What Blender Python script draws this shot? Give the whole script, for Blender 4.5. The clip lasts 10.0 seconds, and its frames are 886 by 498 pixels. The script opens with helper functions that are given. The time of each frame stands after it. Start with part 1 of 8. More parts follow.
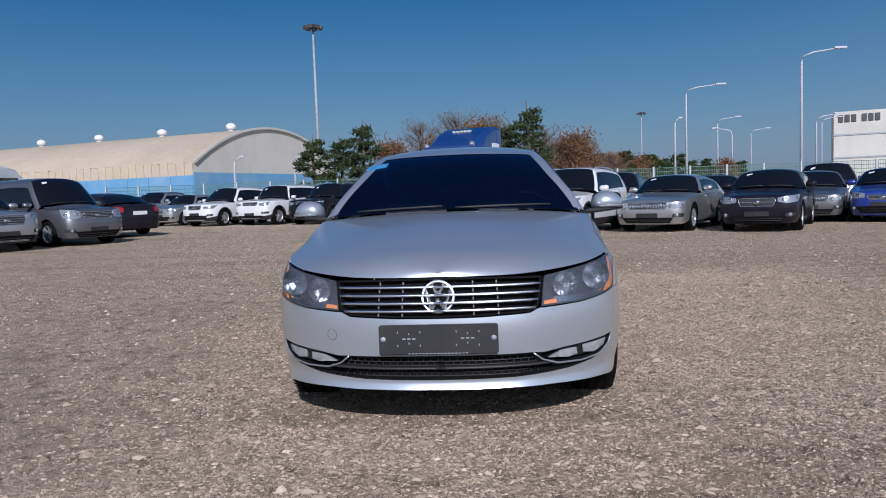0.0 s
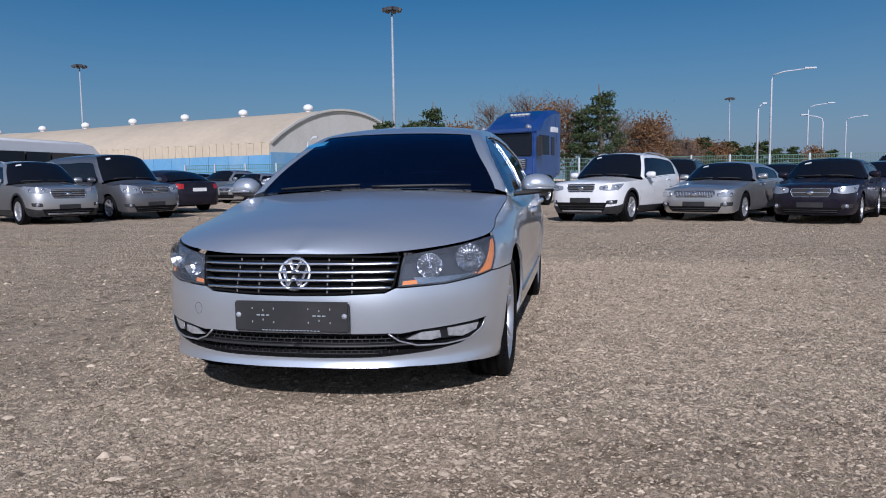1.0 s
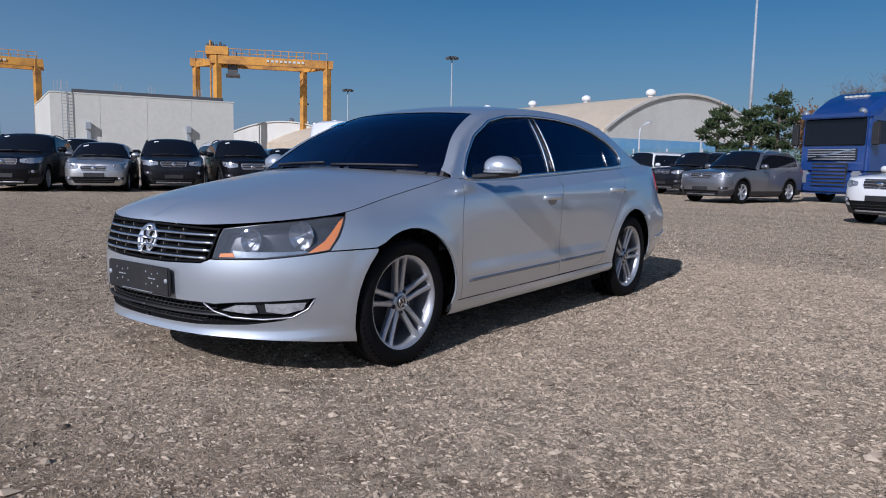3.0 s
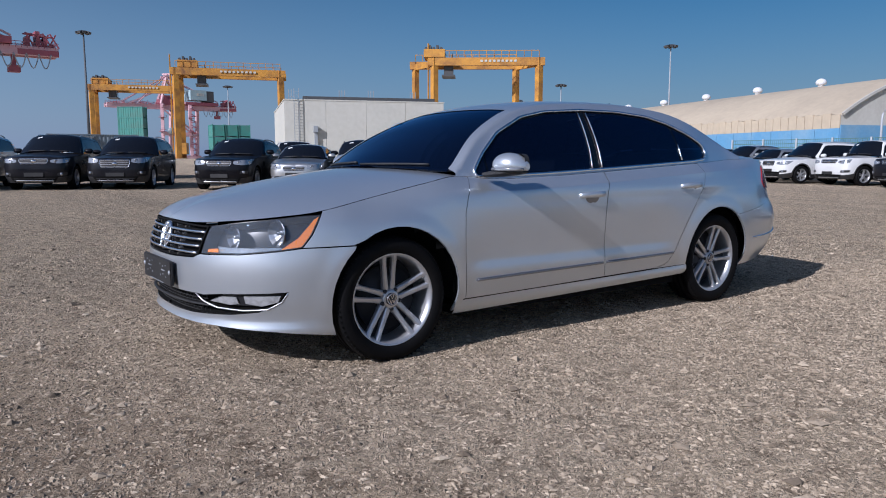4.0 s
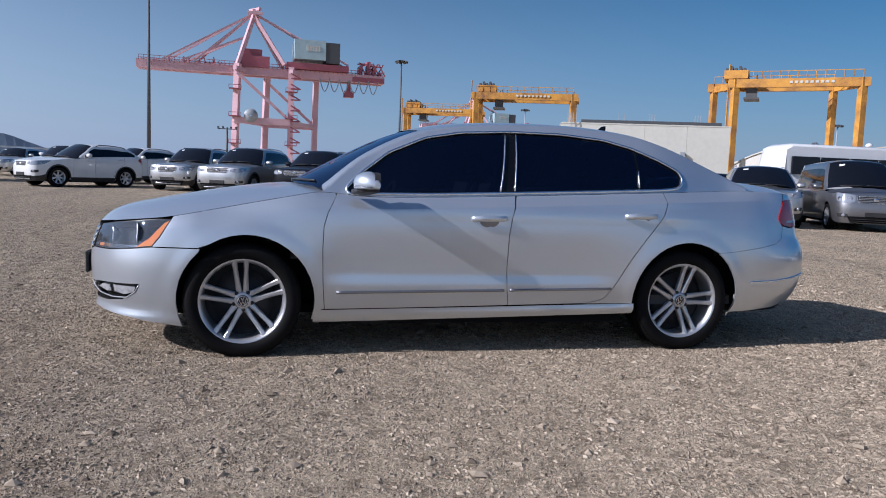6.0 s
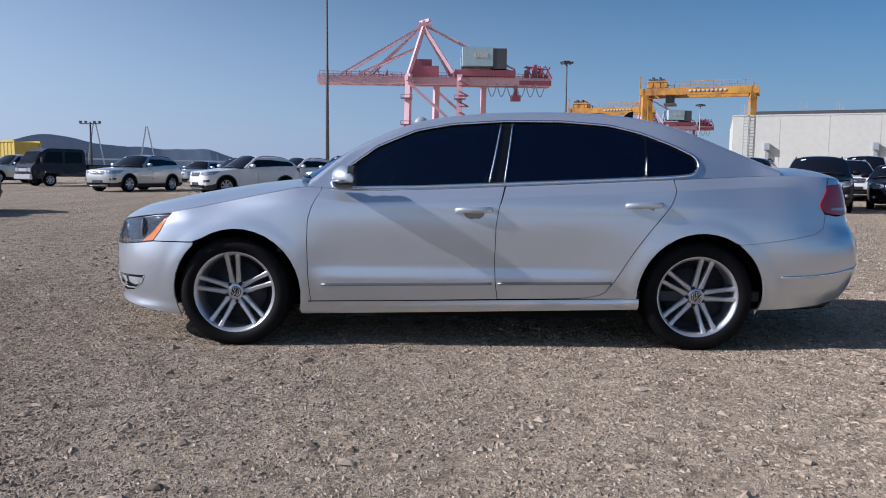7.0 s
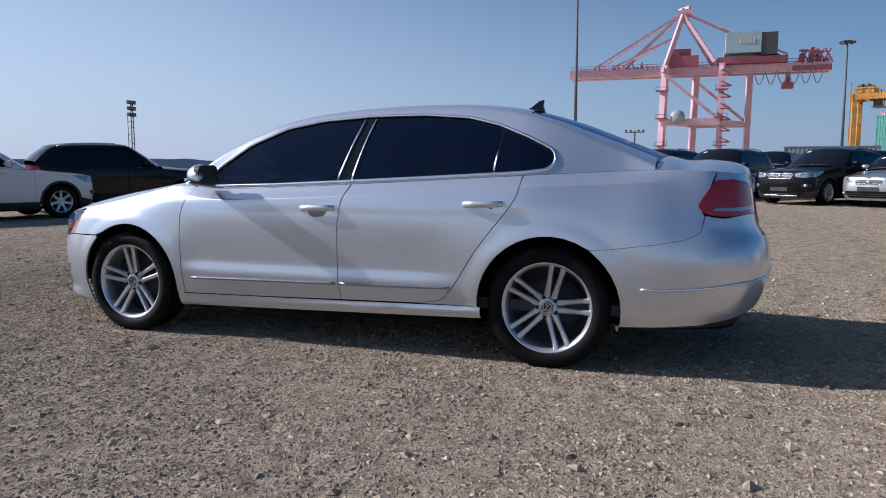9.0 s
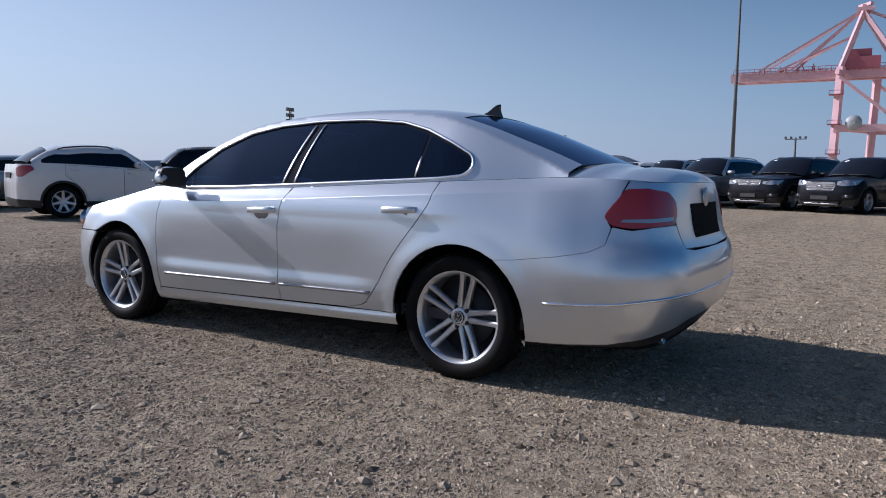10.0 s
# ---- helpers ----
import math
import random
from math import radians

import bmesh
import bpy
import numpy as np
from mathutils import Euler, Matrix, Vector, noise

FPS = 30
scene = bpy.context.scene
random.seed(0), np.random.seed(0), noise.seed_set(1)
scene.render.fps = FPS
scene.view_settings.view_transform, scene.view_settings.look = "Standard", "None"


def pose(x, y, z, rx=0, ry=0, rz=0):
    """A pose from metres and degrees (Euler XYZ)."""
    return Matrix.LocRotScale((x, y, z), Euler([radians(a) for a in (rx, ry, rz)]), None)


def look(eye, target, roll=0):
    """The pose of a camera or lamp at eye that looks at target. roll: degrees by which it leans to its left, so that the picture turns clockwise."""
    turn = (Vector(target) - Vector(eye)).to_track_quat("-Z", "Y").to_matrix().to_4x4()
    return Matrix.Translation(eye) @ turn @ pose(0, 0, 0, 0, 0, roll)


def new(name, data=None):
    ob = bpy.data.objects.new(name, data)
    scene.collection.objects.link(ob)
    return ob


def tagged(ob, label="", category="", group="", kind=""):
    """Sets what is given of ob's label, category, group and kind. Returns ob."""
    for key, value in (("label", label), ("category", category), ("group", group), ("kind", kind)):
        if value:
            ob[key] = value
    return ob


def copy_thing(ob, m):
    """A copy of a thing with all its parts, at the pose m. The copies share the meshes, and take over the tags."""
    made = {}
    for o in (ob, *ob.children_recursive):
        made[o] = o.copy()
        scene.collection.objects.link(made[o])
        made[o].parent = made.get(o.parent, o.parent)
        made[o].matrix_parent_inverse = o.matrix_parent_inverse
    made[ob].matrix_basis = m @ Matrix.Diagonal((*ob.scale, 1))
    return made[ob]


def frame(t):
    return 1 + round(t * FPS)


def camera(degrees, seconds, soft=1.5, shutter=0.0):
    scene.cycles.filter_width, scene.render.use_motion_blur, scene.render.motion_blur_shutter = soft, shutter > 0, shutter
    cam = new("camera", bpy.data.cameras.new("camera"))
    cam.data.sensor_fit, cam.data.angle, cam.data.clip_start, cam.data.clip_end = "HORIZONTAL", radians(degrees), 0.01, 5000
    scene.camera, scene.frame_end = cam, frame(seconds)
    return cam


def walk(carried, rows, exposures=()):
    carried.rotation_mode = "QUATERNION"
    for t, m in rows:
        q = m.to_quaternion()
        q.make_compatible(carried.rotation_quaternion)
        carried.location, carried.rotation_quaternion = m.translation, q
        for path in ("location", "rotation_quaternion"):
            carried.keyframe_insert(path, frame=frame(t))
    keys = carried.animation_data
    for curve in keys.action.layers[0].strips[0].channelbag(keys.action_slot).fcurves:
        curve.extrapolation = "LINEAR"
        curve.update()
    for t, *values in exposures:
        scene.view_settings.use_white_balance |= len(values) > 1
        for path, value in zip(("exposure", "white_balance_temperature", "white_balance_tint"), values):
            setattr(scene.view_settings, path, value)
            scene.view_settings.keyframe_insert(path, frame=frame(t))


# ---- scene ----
cam = camera(62.4, 10.0, soft=1.0)
PATH = [
    (0, (0.284, -4.145, 1.117), (0.128, -2.157, 0.969), -2.0),
    (0.5, (0.722, -4.099, 1.088), (0.456, -2.124, 0.92), -1.6),
    (1, (1.245, -3.966, 1.068), (0.878, -2.008, 0.881), -0.8),
    (1.5, (1.785, -3.811, 1.062), (1.055, -1.959, 0.867), -0.7),
    (2, (2.31, -3.522, 1.06), (1.414, -1.747, 0.844), -0.3),
    (2.5, (2.852, -3.208, 1.059), (1.807, -1.517, 0.842), 1.1),
    (2.7, (3.034, -3.062, 1.04), (1.931, -1.409, 0.818), 1.2),
    (3.8, (3.943, -2.182, 1.045), (2.4, -0.932, 0.81), 0.2),
    (4, (4.097, -1.995, 1.066), (2.483, -0.839, 0.823), 0.0),
    (4.5, (4.455, -1.503, 1.06), (2.693, -0.591, 0.81), 0.6),
    (5, (4.713, -0.944, 1.045), (2.889, -0.162, 0.798), 2.1),
    (5.5, (4.969, -0.379, 1.07), (3.074, 0.227, 0.872), 1.9),
    (5.7, (5.063, -0.171, 1.091), (3.151, 0.383, 0.893), 2.2),
    (6.8, (5.256, 1.093, 1.064), (3.267, 1.165, 0.874), 0.7),
    (7, (5.243, 1.281, 1.048), (3.253, 1.272, 0.849), 0.6),
    (7.5, (5.16, 1.838, 1.053), (3.173, 1.737, 0.847), 0.7),
    (8, (5.066, 2.418, 1.055), (3.094, 2.159, 0.844), 0.8),
    (8.5, (4.861, 2.994, 1.069), (2.927, 2.533, 0.848), 0.6),
    (9, (4.678, 3.606, 1.059), (2.81, 2.925, 0.849), 0.0),
    (9.5, (4.396, 4.162, 1.055), (2.574, 3.358, 0.868), 1.7),
    (10, (4.103, 4.705, 1.064), (2.407, 3.663, 0.867), 0.8),
]
walk(cam, [(t, look(eye, target, roll)) for t, eye, target, roll in PATH],
     [(0, -0.23, 5560, 17), (2.7, -0.23, 5520, 17), (5.0, 0.02, 5600, 17), (7.0, 0.22, 5640, 17), (8.5, 0.24, 5680, 17), (10, 0.12, 5720, 17)])

# ---- light ----
world = bpy.data.worlds.new("sky")
scene.world = world
world.use_nodes = True
wn, wl = world.node_tree.nodes, world.node_tree.links
sky = wn.new("ShaderNodeTexSky")
sky.sky_type, sky.sun_disc = "NISHITA", False
sky.sun_elevation, sky.sun_rotation = radians(30.9), radians(170.7)
sky.air_density, sky.dust_density, sky.ozone_density = 1.1, 0.4, 1.6
bg = wn["Background"]
bg.inputs["Strength"].default_value = 0.071
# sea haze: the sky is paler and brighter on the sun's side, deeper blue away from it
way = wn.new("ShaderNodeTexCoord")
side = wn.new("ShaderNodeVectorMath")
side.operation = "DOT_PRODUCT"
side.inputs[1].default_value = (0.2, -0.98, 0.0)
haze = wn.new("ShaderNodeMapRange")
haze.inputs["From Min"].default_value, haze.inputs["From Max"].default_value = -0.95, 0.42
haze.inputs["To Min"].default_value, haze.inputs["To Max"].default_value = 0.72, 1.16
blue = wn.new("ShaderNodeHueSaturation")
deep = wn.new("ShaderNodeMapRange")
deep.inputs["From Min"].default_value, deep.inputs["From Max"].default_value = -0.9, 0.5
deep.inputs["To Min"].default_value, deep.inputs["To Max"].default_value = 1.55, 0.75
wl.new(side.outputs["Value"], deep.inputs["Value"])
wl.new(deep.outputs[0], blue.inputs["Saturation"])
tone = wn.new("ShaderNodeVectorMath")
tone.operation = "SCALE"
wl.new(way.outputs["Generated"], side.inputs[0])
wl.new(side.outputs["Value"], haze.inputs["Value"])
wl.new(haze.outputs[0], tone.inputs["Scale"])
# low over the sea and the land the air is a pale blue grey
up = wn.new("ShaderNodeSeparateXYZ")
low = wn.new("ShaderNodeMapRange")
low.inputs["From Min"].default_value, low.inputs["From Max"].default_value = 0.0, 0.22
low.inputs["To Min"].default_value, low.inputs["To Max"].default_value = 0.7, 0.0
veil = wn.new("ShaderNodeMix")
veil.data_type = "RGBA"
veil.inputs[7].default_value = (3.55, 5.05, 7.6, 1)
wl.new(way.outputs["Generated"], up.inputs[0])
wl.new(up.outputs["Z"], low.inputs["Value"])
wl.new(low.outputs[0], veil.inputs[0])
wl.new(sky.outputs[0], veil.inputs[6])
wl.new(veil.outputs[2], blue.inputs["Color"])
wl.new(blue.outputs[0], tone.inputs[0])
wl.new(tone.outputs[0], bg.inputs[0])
sun = new("sun", bpy.data.lights.new("sun", "SUN"))
sun.data.energy, sun.data.angle, sun.data.color = 5.0, radians(0.5), (1.0, 0.93, 0.86)
sun.matrix_world = look((4, -14, 9), (4 - 0.27, -14 + 1.65, 8))


# ---- materials ----
def principled(name, colour, rough=0.5, metal=0.0, coat=0.0, spec=0.5):
    m = bpy.data.materials.new(name)
    m.use_nodes = True
    b = m.node_tree.nodes["Principled BSDF"]
    b.inputs["Base Color"].default_value = (*colour, 1)
    b.inputs["Roughness"].default_value = rough
    b.inputs["Metallic"].default_value = metal
    b.inputs["Coat Weight"].default_value = coat
    b.inputs["Coat Roughness"].default_value = 0.04
    b.inputs["Specular IOR Level"].default_value = spec
    return m


def node(m, kind, **values):
    n = m.node_tree.nodes.new(kind)
    for key, value in values.items():
        n.inputs[key].default_value = value
    return n


def coords(m, what="Object"):
    return m.node_tree.nodes.new("ShaderNodeTexCoord").outputs[what]


def ramp(m, source, stops):
    r = m.node_tree.nodes.new("ShaderNodeValToRGB")
    while len(r.color_ramp.elements) < len(stops):
        r.color_ramp.elements.new(0.5)
    for e, (p, c) in zip(r.color_ramp.elements, stops):
        e.position, e.color = p, (*c, 1)
    m.node_tree.links.new(source, r.inputs[0])
    return r.outputs[0]


def mix(m, fac, a, b, kind="MIX"):
    n = m.node_tree.nodes.new("ShaderNodeMix")
    n.data_type, n.blend_type = "RGBA", kind
    ins = [n.inputs[0], n.inputs[6], n.inputs[7]]
    for socket, v in zip(ins, (fac, a, b)):
        if isinstance(v, bpy.types.NodeSocket):
            m.node_tree.links.new(v, socket)
        elif isinstance(v, (int, float)):
            socket.default_value = v
        else:
            socket.default_value = (*v, 1)
    return n.outputs[2]


def bump(m, height, strength, distance):
    n = node(m, "ShaderNodeBump", Strength=strength, Distance=distance)
    m.node_tree.links.new(height, n.inputs["Height"])
    m.node_tree.links.new(n.outputs[0], m.node_tree.nodes["Principled BSDF"].inputs["Normal"])


def worn(name, colour, dirt, rough=0.6, scale=3.0, amount=0.5, metal=0.0, relief=0.0, what="Object"):
    """A surface with broad stains and a fine grain."""
    m = principled(name, colour, rough, metal)
    b = m.node_tree.nodes["Principled BSDF"]
    at = coords(m, what)
    broad = node(m, "ShaderNodeTexNoise", Scale=scale, Detail=6.0, Roughness=0.65)
    fine = node(m, "ShaderNodeTexNoise", Scale=scale * 14, Detail=3.0)
    for n in (broad, fine):
        m.node_tree.links.new(at, n.inputs["Vector"])
    f = ramp(m, broad.outputs["Fac"], [(0.42, (0, 0, 0)), (0.72, (amount, amount, amount))])
    c = mix(m, f, colour, dirt)
    c = mix(m, 0.12, c, fine.outputs["Fac"], "OVERLAY")
    m.node_tree.links.new(c, b.inputs["Base Color"])
    if relief:
        bump(m, fine.outputs["Fac"], 0.5, relief)
    return m


def paint(name, colour, metal=0.0, rough=0.35, dusty=0.06):
    m = principled(name, colour, rough, metal, 1.0, 0.5 if max(colour) > 0.05 else 0.1)
    if max(colour) < 0.05:
        m.node_tree.nodes["Principled BSDF"].inputs["Coat Weight"].default_value = 0.4
    b = m.node_tree.nodes["Principled BSDF"]
    at = coords(m)
    dust = node(m, "ShaderNodeTexNoise", Scale=2.2, Detail=3.0, Roughness=0.5)
    m.node_tree.links.new(at, dust.inputs["Vector"])
    f = ramp(m, dust.outputs["Fac"], [(0.45, (0, 0, 0)), (0.8, (dusty, dusty, dusty))])
    m.node_tree.links.new(mix(m, f, colour, (0.42, 0.39, 0.35)), b.inputs["Base Color"])
    r = ramp(m, dust.outputs["Fac"], [(0.35, (rough * 0.9,) * 3), (0.75, (rough * 1.25,) * 3)])
    m.node_tree.links.new(r, b.inputs["Roughness"])
    return m


def ground_material():
    m = principled("gravel_soil", (0.3, 0.26, 0.21), 0.95, spec=0.15)
    b = m.node_tree.nodes["Principled BSDF"]
    b.inputs["Diffuse Roughness"].default_value = 0.35
    at = coords(m)
    link = m.node_tree.links.new
    # the grains are bent out of their cells
    wob = node(m, "ShaderNodeTexNoise", Scale=30.0, Detail=2.0)
    link(at, wob.inputs["Vector"])
    bent = m.node_tree.nodes.new("ShaderNodeVectorMath")
    bent.operation = "MULTIPLY_ADD"
    bent.inputs[1].default_value = (0.028, 0.028, 0.028)
    link(wob.outputs["Color"], bent.inputs[0])
    link(at, bent.inputs[2])
    broad = node(m, "ShaderNodeTexNoise", Scale=0.22, Detail=7.0, Roughness=0.6)
    mid = node(m, "ShaderNodeTexNoise", Scale=2.6, Detail=6.0, Roughness=0.65)
    heap = node(m, "ShaderNodeTexNoise", Scale=0.75, Detail=5.0, Roughness=0.6)
    grit = node(m, "ShaderNodeTexNoise", Scale=220.0, Detail=2.0)
    for n in (broad, mid, heap, grit):
        link(at, n.inputs["Vector"])
    cells = node(m, "ShaderNodeTexVoronoi", Scale=58.0)
    cells2 = node(m, "ShaderNodeTexVoronoi", Scale=125.0)
    for n in (cells, cells2):
        link(bent.outputs[0], n.inputs["Vector"])
    soil = ramp(m, broad.outputs["Fac"], [(0.34, (0.26, 0.215, 0.165)), (0.5, (0.36, 0.30, 0.235)), (0.7, (0.43, 0.365, 0.29))])
    soil = mix(m, 0.55, soil, ramp(m, mid.outputs["Fac"], [(0.3, (0.19, 0.152, 0.115)), (0.5, (0.33, 0.285, 0.225)), (0.72, (0.46, 0.405, 0.335))]))
    stone = ramp(m, cells.outputs["Color"], [(0.1, (0.15, 0.13, 0.11)), (0.45, (0.31, 0.27, 0.225)), (0.75, (0.42, 0.375, 0.32)), (0.95, (0.56, 0.52, 0.46))])
    stone2 = ramp(m, cells2.outputs["Color"], [(0.1, (0.13, 0.11, 0.09)), (0.5, (0.34, 0.295, 0.24)), (0.95, (0.56, 0.51, 0.44))])
    cover = ramp(m, heap.outputs["Fac"], [(0.36, (0.18, 0.18, 0.18)), (0.62, (0.85, 0.85, 0.85))])
    c = mix(m, 0.5, soil, stone2)
    c = mix(m, mix(m, 0.45, cover, (0, 0, 0)), c, stone)
    c = mix(m, 0.3, c, grit.outputs["Fac"], "OVERLAY")
    c = mix(m, 1.0, c, (1.86, 1.73, 1.50), "MULTIPLY")
    # old wheel tracks and damp streaks across the yard
    turn = node(m, "ShaderNodeMapping", Rotation=(0, 0, radians(24)), Scale=(0.10, 1.1, 1.0))
    streak = node(m, "ShaderNodeTexNoise", Scale=1.0, Detail=5.0, Roughness=0.6)
    link(at, turn.inputs["Vector"])
    link(turn.outputs[0], streak.inputs["Vector"])
    c = mix(m, ramp(m, streak.outputs["Fac"], [(0.48, (0, 0, 0)), (0.68, (0.28, 0.28, 0.28))]), c, (0.20, 0.162, 0.125))
    # a coarser, darker spread of stone before the car's left front
    off = m.node_tree.nodes.new("ShaderNodeVectorMath")
    off.operation = "DISTANCE"
    off.inputs[1].default_value = (1.7, -2.6, 0.0)
    link(at, off.inputs[0])
    far = m.node_tree.nodes.new("ShaderNodeMath")
    far.operation = "MULTIPLY_ADD"
    far.inputs[1].default_value = 3.0
    link(heap.outputs["Fac"], far.inputs[0])
    link(off.outputs["Value"], far.inputs[2])
    shade = node(m, "ShaderNodeMapRange")
    shade.inputs["From Min"].default_value, shade.inputs["From Max"].default_value = 2.2, 4.0
    shade.inputs["To Min"].default_value, shade.inputs["To Max"].default_value = 0.78, 0.0
    link(far.outputs[0], shade.inputs["Value"])
    c = mix(m, shade.outputs[0], c, mix(m, 1.0, c, (0.62, 0.56, 0.52), "MULTIPLY"))
    clod = node(m, "ShaderNodeTexNoise", Scale=9.0, Detail=6.0, Roughness=0.7)
    link(bent.outputs[0], clod.inputs["Vector"])
    c = mix(m, 1.0, c, ramp(m, clod.outputs["Fac"], [(0.34, (0.54, 0.51, 0.49)), (0.5, (1.02, 1.02, 1.02)), (0.68, (1.26, 1.26, 1.26))]), "MULTIPLY")
    link(c, b.inputs["Base Color"])

    def sum_of(p, k, q):
        n = m.node_tree.nodes.new("ShaderNodeMath")
        n.operation = "MULTIPLY_ADD"
        n.inputs[1].default_value = k
        link(p, n.inputs[0])
        link(q, n.inputs[2])
        return n.outputs[0]
    crumbs = node(m, "ShaderNodeTexNoise", Scale=42.0, Detail=5.0, Roughness=0.72)
    link(bent.outputs[0], crumbs.inputs["Vector"])
    lumps = ramp(m, crumbs.outputs["Fac"], [(0.44, (0, 0, 0)), (0.66, (1, 1, 1))])
    h = sum_of(lumps, 0.55, grit.outputs["Fac"])
    h = sum_of(mid.outputs["Fac"], 1.1, h)
    h = sum_of(crumbs.outputs["Fac"], 0.9, h)
    h = sum_of(clod.outputs["Fac"], 2.4, h)
    bump(m, h, 1.0, 0.03)
    return m


def stone_material():
    m = principled("stone", (0.4, 0.36, 0.3), 0.9, spec=0.1)
    b = m.node_tree.nodes["Principled BSDF"]
    b.inputs["Diffuse Roughness"].default_value = 0.35
    g = m.node_tree.nodes.new("ShaderNodeNewGeometry")
    c = ramp(m, g.outputs["Random Per Island"], [(0.0, (0.10, 0.086, 0.072)), (0.3, (0.24, 0.21, 0.175)), (0.85, (0.35, 0.31, 0.26)), (1.0, (0.48, 0.435, 0.375))])
    n = node(m, "ShaderNodeTexNoise", Scale=60.0, Detail=4.0)
    m.node_tree.links.new(coords(m), n.inputs["Vector"])
    c = mix(m, 1.0, mix(m, 0.35, c, n.outputs["Fac"], "OVERLAY"), (1.27, 1.17, 1.02), "MULTIPLY")
    m.node_tree.links.new(c, b.inputs["Base Color"])
    return m


M_GROUND, M_STONE = ground_material(), stone_material()
M_ROOF = worn("beige_roof_membrane", (0.56, 0.47, 0.34), (0.42, 0.35, 0.26), 0.7, 0.12, 0.7)
M_WHITE = worn("white_cladding", (0.56, 0.55, 0.49), (0.40, 0.38, 0.33), 0.6, 0.25, 0.5)
M_CREAM = worn("cream_wall_paint", (0.58, 0.57, 0.50), (0.50, 0.50, 0.44), 0.7, 0.15, 0.5)
M_BLUE = worn("blue_cladding", (0.13, 0.32, 0.52), (0.30, 0.42, 0.50), 0.6, 0.3, 0.6)
M_VENT = worn("galvanised_vent", (0.75, 0.76, 0.77), (0.5, 0.5, 0.5), 0.4, 2.0)
M_YELLOW = worn("yellow_crane_paint", (0.58, 0.28, 0.04), (0.17, 0.075, 0.035), 0.6, 0.35, 0.9)
# red crane paint with the distance haze mixed into its colour
M_PINK = worn("haze_pale_red_crane_paint", (0.64, 0.41, 0.44), (0.42, 0.24, 0.27), 0.6, 0.08, 0.6)
M_REDDARK = worn("red_crane_machinery", (0.36, 0.10, 0.13), (0.2, 0.07, 0.08), 0.6, 0.2)
M_STEEL = worn("grey_steel", (0.33, 0.36, 0.38), (0.2, 0.2, 0.2), 0.5, 1.0)
M_DARK = worn("dark_steel", (0.06, 0.065, 0.07), (0.1, 0.09, 0.08), 0.6, 1.0)
M_MAST = worn("dark_mast_paint", (0.075, 0.085, 0.095), (0.06, 0.06, 0.06), 0.6, 1.0)
M_LAMPWHITE = worn("white_pole_paint", (0.46, 0.49, 0.52), (0.45, 0.45, 0.45), 0.45, 1.0)
M_GREENBOX = worn("green_container_paint", (0.06, 0.25, 0.21), (0.12, 0.16, 0.13), 0.5, 0.5)
M_GREYBOX = worn("grey_container_paint", (0.15, 0.19, 0.22), (0.1, 0.1, 0.1), 0.5, 0.5)
M_YELBOX = worn("yellow_container_paint", (0.55, 0.40, 0.06), (0.35, 0.27, 0.1), 0.5, 0.5)
M_TEALBOX = worn("pale_teal_machine_house", (0.36, 0.49, 0.52), (0.25, 0.33, 0.35), 0.5, 0.3)
M_BARK = worn("bark", (0.13, 0.10, 0.075), (0.07, 0.055, 0.045), 0.9, 2.0)
M_FENCE = worn("green_fence_mesh", (0.07, 0.16, 0.12), (0.1, 0.12, 0.1), 0.6, 1.0)
# the air's blue haze is painted into the hills' own colour
M_HILL = worn("haze_blue_hill", (0.19, 0.25, 0.33), (0.15, 0.20, 0.27), 1.0, 0.003)
# bridge steel, paled towards the sky to paint in the distance haze
M_FAR = worn("haze_pale_steel", (0.45, 0.50, 0.56), (0.4, 0.45, 0.5), 0.8, 0.01)


def foliage(name, stops):
    m = principled(name, stops[0][1], 0.8, spec=0.2)
    g = m.node_tree.nodes.new("ShaderNodeNewGeometry")
    m.node_tree.links.new(ramp(m, g.outputs["Random Per Island"], stops), m.node_tree.nodes["Principled BSDF"].inputs["Base Color"])
    return m


M_PINE = foliage("pine_needles", [(0.0, (0.018, 0.035, 0.014)), (0.6, (0.05, 0.075, 0.028)), (1.0, (0.10, 0.11, 0.05))])
M_RUST = foliage("dry_leaves", [(0.0, (0.08, 0.042, 0.022)), (0.5, (0.18, 0.095, 0.045)), (1.0, (0.28, 0.17, 0.085))])
M_TWIG = foliage("dry_twigs", [(0.0, (0.09, 0.065, 0.05)), (0.6, (0.17, 0.12, 0.09)), (1.0, (0.25, 0.18, 0.13))])


# ---- mesh helpers ----
def add_box(bm, lo, hi, m=None):
    """A box between two corners, turned by m."""
    vs = [Vector((x, y, z)) for x in (lo[0], hi[0]) for y in (lo[1], hi[1]) for z in (lo[2], hi[2])]
    vs = [bm.verts.new(m @ v if m else v) for v in vs]
    for f in ((0, 1, 3, 2), (4, 6, 7, 5), (0, 4, 5, 1), (2, 3, 7, 6), (0, 2, 6, 4), (1, 5, 7, 3)):
        bm.faces.new([vs[i] for i in f])


